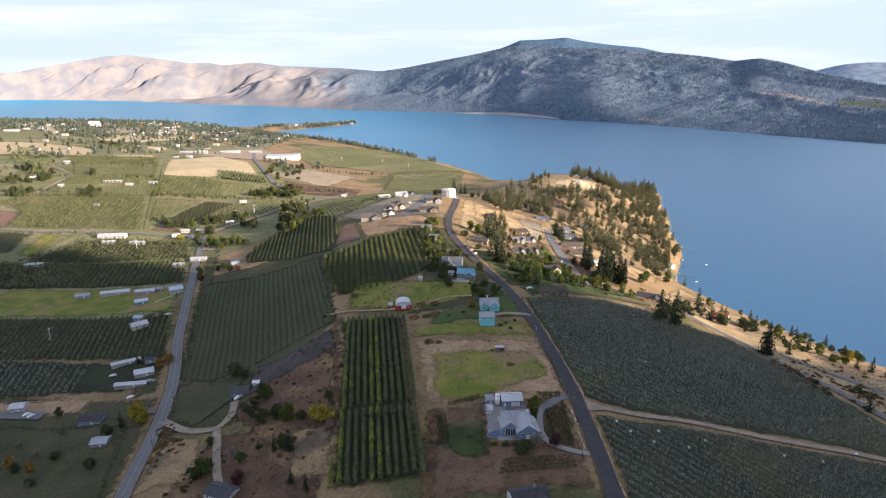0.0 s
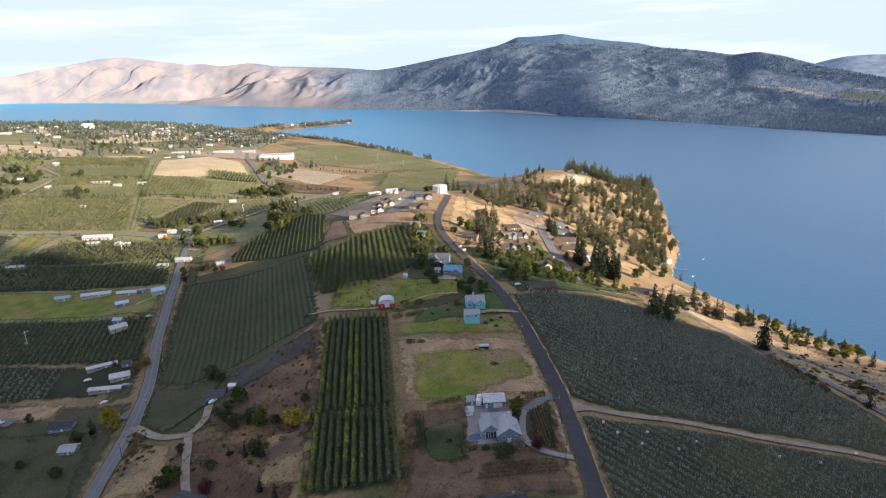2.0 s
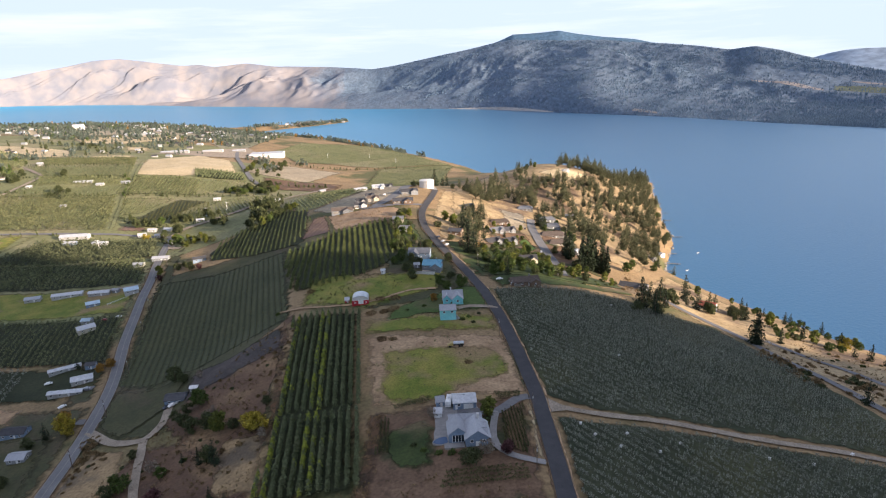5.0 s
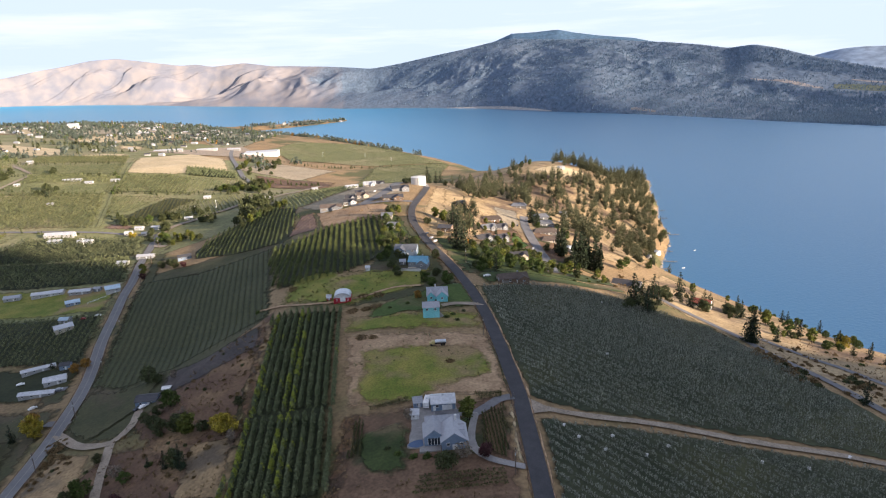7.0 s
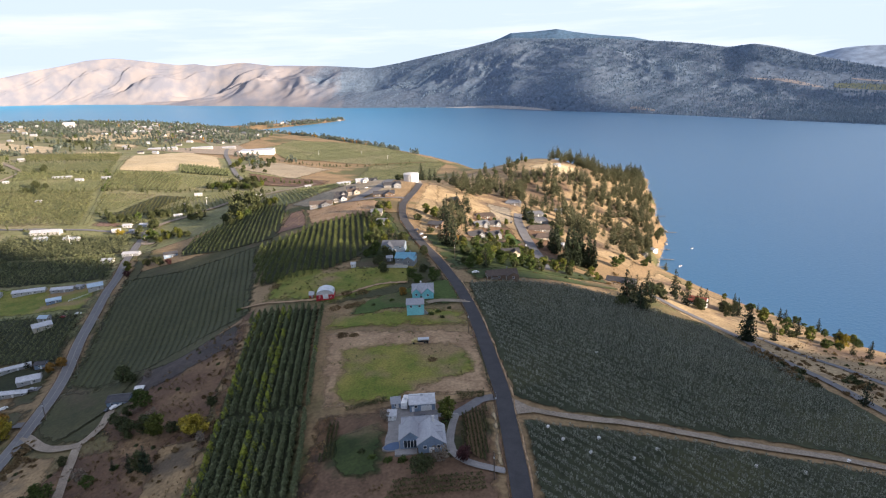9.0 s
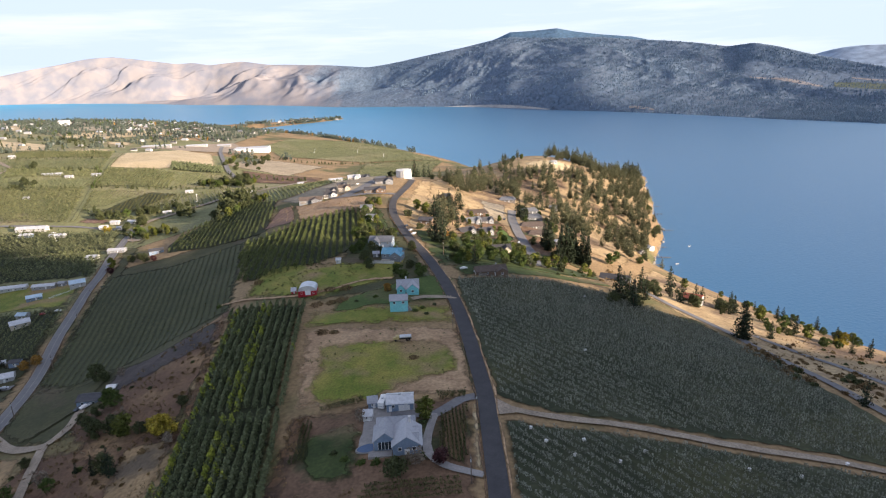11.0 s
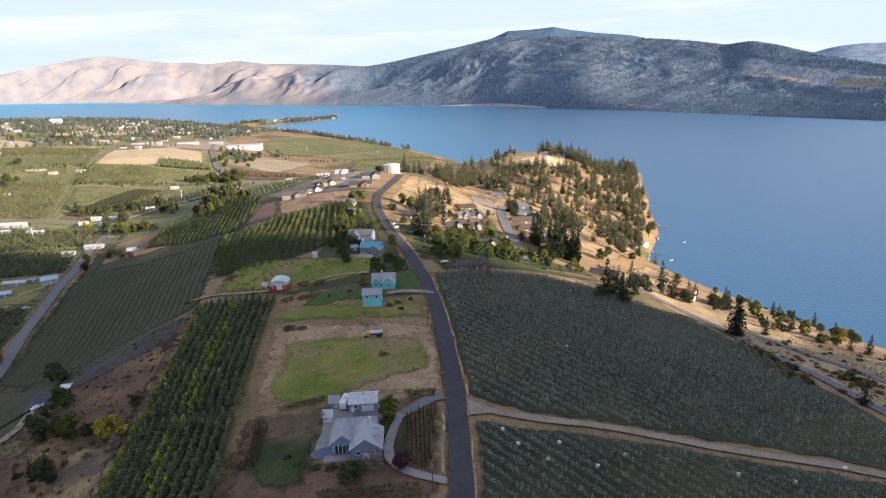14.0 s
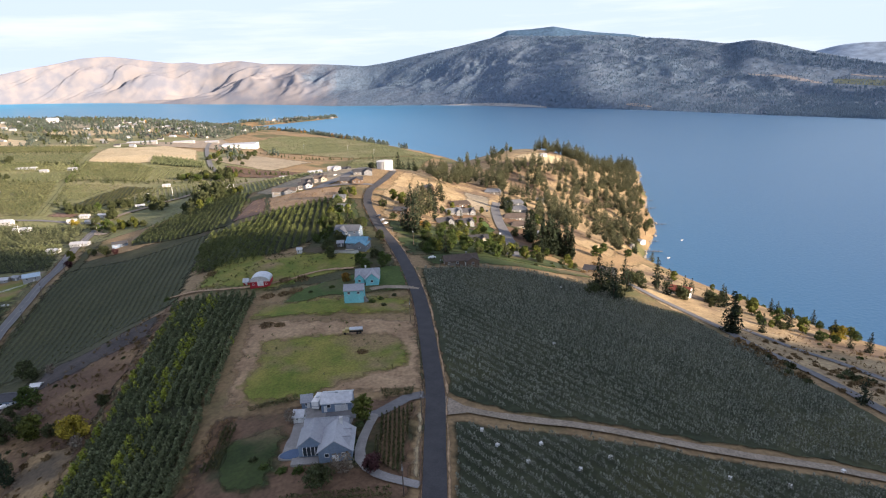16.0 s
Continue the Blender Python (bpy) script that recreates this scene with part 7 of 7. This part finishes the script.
# the packing house and the town
ware = thing("warehouse", -425, 1440, 6, "large white packing warehouse with flat roof", "warehouse", spread=10)
part("wall", join(box(-38, 38, -20, 20, -4, 9.5)), M["white_paint"], ware)
part("roof", join(box(-38.5, 38.5, -20.5, 20.5, 9.5, 10.1)), M["metal_roof"], ware)
for k in range(6):
    door(ware, (-31 + k * 12, -20, 0), -math.pi / 2, 4.5, 4.5, M["steel"], "loading_door", "grey steel loading door")
part("annex", join(box(-72, -38, -14, 14, -4, 7), box(-96, -72, -10, 14, -4, 10)), M["grey_wall"], ware, "grey annex blocks")
for hx0, hy0, ht, hw0, hd0 in ((-615, 1375, 8, 60, 14), (-560, 1460, 8, 46, 16), (-510, 1500, 6, 30, 16), (-880, 1800, 14, 60, 18), (-1250, 1700, 10, 36, 14)):
    house(hx0, hy0, ht, hw0, hd0, 4.0, 1.6, "toned_white", "metal_roof", "long pale fruit warehouse by the town", name="warehouse", category="warehouse", panes=False, group="warehouses")
TOWN = ((-1450, 1850), (-1150, 1700), (-950, 1480), (-640, 1480), (-520, 1560), (-540, 2150), (-700, 2420), (-900, 2600), (-1150, 2650), (-1500, 2450))
town_rng = np.random.default_rng(21)
n_town = 0
while n_town < 170:
    tx, ty = town_rng.uniform(-1450, -500), town_rng.uniform(1480, 2650)
    if not inside(TOWN, tx, ty) or inside(((-1050, 1560), (-787, 1850), (-760, 1560), (-900, 1366)), tx, ty):
        continue
    tw = town_rng.uniform(9, 15)
    house(tx, ty, town_rng.uniform(-30, 30), tw, town_rng.uniform(8, 12), town_rng.uniform(2.8, 4.5), 2.2, ("white_wall", "toned_white", "dull_wall", "toned_white")[n_town % 4], ("grey_roof", "brown_roof", "metal_roof", "dark_roof")[(n_town // 3) % 4],
          "small town house among trees by the lake", group="town houses", panes=False)
    n_town += 1
for k in range(26):
    s_ = town_rng.uniform(0.35, 1.0)
    house(-841 + 360 * s_ + town_rng.normal() * 20, 2680 + 370 * s_ + 40 + town_rng.normal() * 25, town_rng.uniform(-40, 40), 12, 9, 4, 2.4, ("dull_wall", "toned_white")[k % 2], ("brown_roof", "grey_roof")[k % 2], "lakeside house on the wooded spit", group="spit houses", panes=False)
for hx0, hy0 in ((-980, 1250), (-930, 1290), (-900, 1260), (-860, 1300), (-820, 1330), (-1000, 1450), (-760, 1420), (-700, 1380), (-670, 1330), (-740, 1300), (-600, 1240), (-580, 1260), (-1200, 1500), (-1120, 1380)):
    house(hx0, hy0, town_rng.uniform(-20, 20), 11, 8, 3.0, 2.0, "dull_wall" if hx0 % 4 else "toned_white", "grey_roof" if hx0 % 3 else "dark_roof", "farmhouse on the edge of town", group="town edge houses", panes=False)
big = house(-1175, 1990, 10, 30, 18, 14, 3, "white_paint", "metal_roof", "tall white hall on the town's hill", name="hall", category="hall", panes=False)
# ---- poles, vehicles, docks and clutter ----
def utility_pole(x, y, tall=10.5, lamp=False, turn=0.0):
    ob = thing("utility_pole", x, y, turn, "weathered wooden utility pole with crossarm", "pole", "utility poles", 0.4, 0)
    part("post", tube([(0, 0, -1), (0, 0, tall)], (0.2, 0.13), 8), M["pole_wood"], ob)
    part("crossarm", box(-1.2, 1.2, -0.07, 0.07, tall - 0.9, tall - 0.72), M["pole_wood"], ob)
    for k in (-1.05, -0.4, 0.4, 1.05):
        part("insulator", tube([(k, 0, tall - 0.72), (k, 0, tall - 0.5)], (0.06, 0.04), 6), M["steel"], ob)
    part("transformer", tube([(0.3, 0, tall - 2.4), (0.3, 0, tall - 1.5)], (0.24, 0.24), 8), M["steel"], ob)
    return ob


for px, py in ((-186, 178), (-197, 229), (-205, 275), (-220, 331), (-238, 390), (-251, 431), (-270, 490), (-285, 545), (-302, 600)):
    utility_pole(px, py, turn=-70)
for px, py in ((11, 279), (17.5, 204), (13.5, 168), (25, 340), (8, 405)):
    utility_pole(px, py, turn=-85)


def wind_machine(x, y):
    ob = thing("wind_machine", x, y, rng.uniform(0, 180), "white orchard wind machine with two-bladed fan", "wind machine", "wind machines", 0.3, 0)
    part("mast", tube([(0, 0, -0.5), (0, 0, 10)], (0.28, 0.2), 10), M["white_paint"], ob)
    part("engine_box", box(-0.8, 0.8, 0.3, 1.6, 0.1, 1.5), M["steel"], ob)
    hub = part("hub", box(-0.3, 0.3, -0.9, 0.3, 9.8, 10.4), M["white_paint"], ob)
    part("blade", join(box(-2.9, -0.2, -1.0, -0.92, 9.95, 10.25), box(0.2, 2.9, -1.0, -0.92, 9.95, 10.25)), M["white_paint"], hub)


for px, py in ((-352, 392), (-392, 622), (-318, 745), (-190, 1500), (-290, 1480), (-120, 1420), (-300, 770), (130, 300)):
    if px < 100:
        wind_machine(px, py)


def car(x, y, turn, mat, label, long=4.5, van=False):
    ob = thing("car", x, y, turn, label, "car", "parked cars", -0.35, 0)
    prof = [(-0.5, 0.35), (-0.5, 0.9), (-0.32, 0.95), (-0.2, 1.45), (0.24, 1.45), (0.36, 0.98), (0.5, 0.85), (0.5, 0.35)] if not van else [(-0.5, 0.35), (-0.5, 1.9), (0.34, 1.9), (0.42, 1.1), (0.5, 1.0), (0.5, 0.35)]
    n_ = len(prof)
    v = [(px * long, sy * (0.9 if pz < 1.2 else 0.72), pz) for sy in (-1, 1) for px, pz in prof]
    part("body", (v, [tuple(range(n_)), tuple(reversed(range(n_, 2 * n_)))] + [(i, n_ + i, n_ + (i + 1) % n_, (i + 1) % n_) for i in range(n_)]), mat, ob)
    part("windscreen", join(box(long * 0.25, long * 0.33, -0.7, 0.7, 1.0, 1.38)), M["glass"], ob)
    for wx in (-0.3, 0.3):
        for wy in (-0.85, 0.85):
            v, f = [], []
            for yy in (wy - 0.1, wy + 0.1):
                v += [(wx * long + 0.33 * math.cos(t), yy, 0.33 + 0.33 * math.sin(t)) for t in np.linspace(0, 2 * math.pi, 10, endpoint=False)]
            f = [tuple(range(10)), tuple(reversed(range(10, 20)))] + [(i, 10 + i, 10 + (i + 1) % 10, (i + 1) % 10) for i in range(10)]
            part("wheel", (v, f), M["tyre"], ob)
    return ob


for cx, cy, ct, cmat, clab in ((20, 367, 10, "white_paint", "white pickup parked by the drive"), (-14, 459, 60, "white_paint", "white car parked beside the road"), (-17, 470, 60, "grey_paint", "silver car parked beside the road"),
                               (-21, 484, 60, "dark_paint", "dark car parked beside the road"), (-303, 286, 60, "white_paint", "white car parked by a shed"), (-299, 284, 60, "white_paint", "white car parked by a shed"),
                               (-272, 423, 10, "white_paint", "white car on a driveway"), (-281, 419, 5, "red_paint", "red truck on a driveway"), (-166, 265, 60, "dark_paint", "dark car on the gravel drive"), (-163, 265, 60, "white_paint", "white car on the gravel drive"),
                               (-271, 329, 30, "white_paint", "white car on the grass"), (-243, 297, 50, "white_paint", "white truck by a mobile home"), (-251, 316, 20, "dark_paint", "dark car on a paved drive"), (-240, 317, 20, "grey_paint", "silver car on a paved drive"),
                               (70, 600, 80, "dark_paint", "dark car on the cul-de-sac"), (74, 520, 80, "white_paint", "white car on the cul-de-sac"), (-80, 650, 70, "white_paint", "white car on the new street"), (-11, 205, 0, "dark_paint", "dark car in the yard")):
    car(cx, cy, ct, M[cmat], clab)

# camper by the sheds, tank truck on the lot
camper = thing("camper", -17.4, 215.0, 82, "white travel trailer parked by the sheds", "camper", "", -0.3, 0)
part("body", join(box(-3.2, 3.2, -1.2, 1.2, 0.6, 3.1), box(3.2, 3.7, -1.1, 1.1, 0.9, 2.6)), M["white_paint"], camper)
part("stripe", join(box(-3.22, 3.22, -1.23, 1.23, 1.3, 1.55)), M["grey_paint"], camper, "grey waist stripe")
part("roof_vent", join(box(-0.5, 0.5, -0.4, 0.4, 3.1, 3.4)), M["steel"], camper)
for wx in (-0.6, 0.6):
    for wy in (-1.1, 1.1):
        part("wheel", join(box(wx - 0.35, wx + 0.35, wy - 0.12, wy + 0.12, 0, 0.7)), M["tyre"], camper)
truck = thing("tank_truck", -12.3, 268.5, 4, "old tank truck with silver tank and yellow cab", "truck", "", -0.3, 0)
v_, f_ = [], []
for xx in (-1.6, 3.8):
    v_ += [(xx, 1.1 * math.cos(t), 1.9 + 0.8 * math.sin(t)) for t in np.linspace(0, 2 * math.pi, 14, endpoint=False)]
part("tank", (v_, [tuple(range(14)), tuple(reversed(range(14, 28)))] + [(i, 14 + i, 14 + (i + 1) % 14, (i + 1) % 14) for i in range(14)]), M["steel"], truck)
part("cab", join(box(-3.4, -1.8, -1.05, 1.05, 0.7, 2.4), box(-4.6, -3.4, -0.9, 0.9, 0.7, 1.6)), M["yellow_paint"], truck, "dull yellow cab")
part("chassis", join(box(-4.4, 3.9, -0.5, 0.5, 0.6, 0.9)), M["tyre"], truck)
for wx in (-3.6, 1.6, 2.8):
    for wy in (-0.95, 0.95):
        part("wheel", join(box(wx - 0.45, wx + 0.45, wy - 0.14, wy + 0.14, 0, 0.9)), M["tyre"], truck)

# white fruit bins among the rows
for bx, by in ((48, 181), (53, 190), (40, 189), (62, 178), (72, 184), (36, 197), (104, 178), (141, 185), (120, 176), (70, 260), (90, 345)):
    ob = thing("fruit_bin", bx, by, rng.uniform(0, 90), "pale plastic fruit bin among orchard rows", "bin", "fruit bins", -0.4, 0)
    tub_v = [(sx * r_, sy * r_, z_) for r_, z_ in ((0.64, 0.12), (0.70, 1.0), (0.62, 1.0), (0.58, 0.85)) for sx, sy in ((-1, -1), (1, -1), (1, 1), (-1, 1))]
    part("tub", (tub_v, [(3, 2, 1, 0), (12, 13, 14, 15)] + [(4 * k + i, 4 * k + (i + 1) % 4, 4 * k + 4 + (i + 1) % 4, 4 * k + 4 + i) for k in range(3) for i in range(4)]), M["white_paint"], ob)
    ob.scale = (0.72, 0.72, 0.6)
    for sx in (-0.6, 0.6):
        part("skid", box(sx - 0.1, sx + 0.1, -0.7, 0.7, -0.3, 0.12), M["white_paint"], ob)

# docks and boats on the lake
for dx, dy, dt, dl in ((264, 705, -20, 10), (248, 666, -16, 16), (236, 640, -14, 9), (298, 778, -10, 12), (314, 868, -6, 14), (330, 915, -4, 10), (344, 985, 4, 12), (352, 1030, 6, 12), (236, 612, -20, 9)):
    ob = tagged(new("dock"), "grey timber dock on the lake", "dock", "docks")
    ob.matrix_basis = pose(dx, dy, 0.6, 0, 0, dt)
    part("deck", join(*[box(k, k + 0.46, -1.1, 1.1, 0.2, 0.34) for k in np.arange(-4, dl, 0.5)]), M["concrete"], ob)
    for k in range(0, dl, 6):
        for sy in (-1.0, 1.0):
            part("pile", tube([(k, sy, -3), (k, sy, 0.9)], (0.14, 0.14), 6), M["pole_wood"], ob)
for bx, by, bt in ((301, 704, 30), (330, 1180, 10), (281, 748, -15), (262, 640, 20), (420, 1240, 60), (238, 560, 50)):
    ob = tagged(new("motor_boat"), "small white motor boat on the lake", "boat", "boats")
    ob.matrix_basis = pose(bx, by, 0.1, 0, 0, bt) @ Matrix.Scale(0.62, 4)
    part("hull", ([(-3, -1.1, 0.9), (2, -1.0, 1.0), (3.6, 0, 1.1), (2, 1.0, 1.0), (-3, 1.1, 0.9), (-3, -0.8, -0.3), (2, -0.6, -0.3), (3.0, 0, 0), (2, 0.6, -0.3), (-3, 0.8, -0.3)],
                  [(0, 1, 6, 5), (1, 2, 7, 6), (2, 3, 8, 7), (3, 4, 9, 8), (4, 0, 5, 9), (4, 3, 2, 1, 0)]), M["white_paint"], ob)
    part("windscreen", join(box(0.4, 0.9, -0.8, 0.8, 0.9, 1.6)), M["glass"], ob)

# brush piles and a hay heap
for hx1, hy1, r_, name_, lab_ in ((-52, 281, 3.4, "brush_pile", "heap of dry branches and brush"), (-46, 280, 2.6, "brush_pile", "heap of dry branches and brush"), (-58, 341, 4.2, "brush_pile", "large tangled heap of dry brush"), (-62, 321, 4.0, "brush_pile", "large tangled heap of dry brush"),
                                  (-54, 322, 3.4, "brush_pile", "heap of dry branches and brush"), (-49, 341, 4.6, "brush_pile", "large tangled heap of dry brush"), (-48, 323, 4.4, "brush_pile", "large tangled heap of dry brush"), (-7, 252, 2.2, "hay_heap", "heap of straw-coloured hay"), (-108, 372, 4.0, "brush_pile", "heap of dry branches and brush")):
    ob = new(name_)
    tagged(ob, lab_, "heap")
    ob.matrix_basis = pose(hx1, hy1, ground_at(hx1, hy1))
    d_ = rng.normal(size=(260, 3))
    d_ /= np.linalg.norm(d_, axis=1, keepdims=True)
    d_ *= rng.uniform(0.3, 1, (260, 1)) ** 0.5
    soup("foliage" if name_ == "hay_heap" else "brushwood", leaves(np.c_[d_[:, 0] * r_, d_[:, 1] * r_, np.abs(d_[:, 2]) * r_ * 0.4], 0.8), M["brush"], ob)
fence = thing("fence", -296, 452, 60, "white board fence on the grass", "fence", "", 0, 0)
for k in range(9):
    part("post", box(k * 3 - 0.08, k * 3 + 0.08, -0.08, 0.08, -0.5, 1.5), M["white_paint"], fence)
for z_ in (0.5, 0.95, 1.35):
    part("rail", box(0, 24, -0.04, 0.04, z_, z_ + 0.14), M["white_paint"], fence)
# shore rocks round the point
for k in range(60):
    i_ = int(rng.integers(4, 13))
    (ax, ay), (bx, by) = SHORE[i_], SHORE[i_ + 1]
    s_ = rng.uniform()
    rx_, ry_ = ax + (bx - ax) * s_ + rng.normal() * 2, ay + (by - ay) * s_ + rng.normal() * 2
    bm = bmesh.new()
    bmesh.ops.create_icosphere(bm, subdivisions=1, radius=1)
    for v in bm.verts:
        v.co *= rng.uniform(0.7, 1.2)
        v.co.z *= 0.6
    me = bpy.data.meshes.new("boulder")
    bm.to_mesh(me)
    bm.free()
    me.materials.append(M["rock"])
    ob = tagged(new("boulder", me), "pale grey boulder at the waterline", "rock", "shore boulders")
    ob.matrix_basis = Matrix.LocRotScale((rx_, ry_, max(0.2, ground_at(rx_, ry_))), Euler((0, 0, rng.uniform(0, 6))), Vector((1, 1, 1)) * rng.uniform(1.0, 3.0))
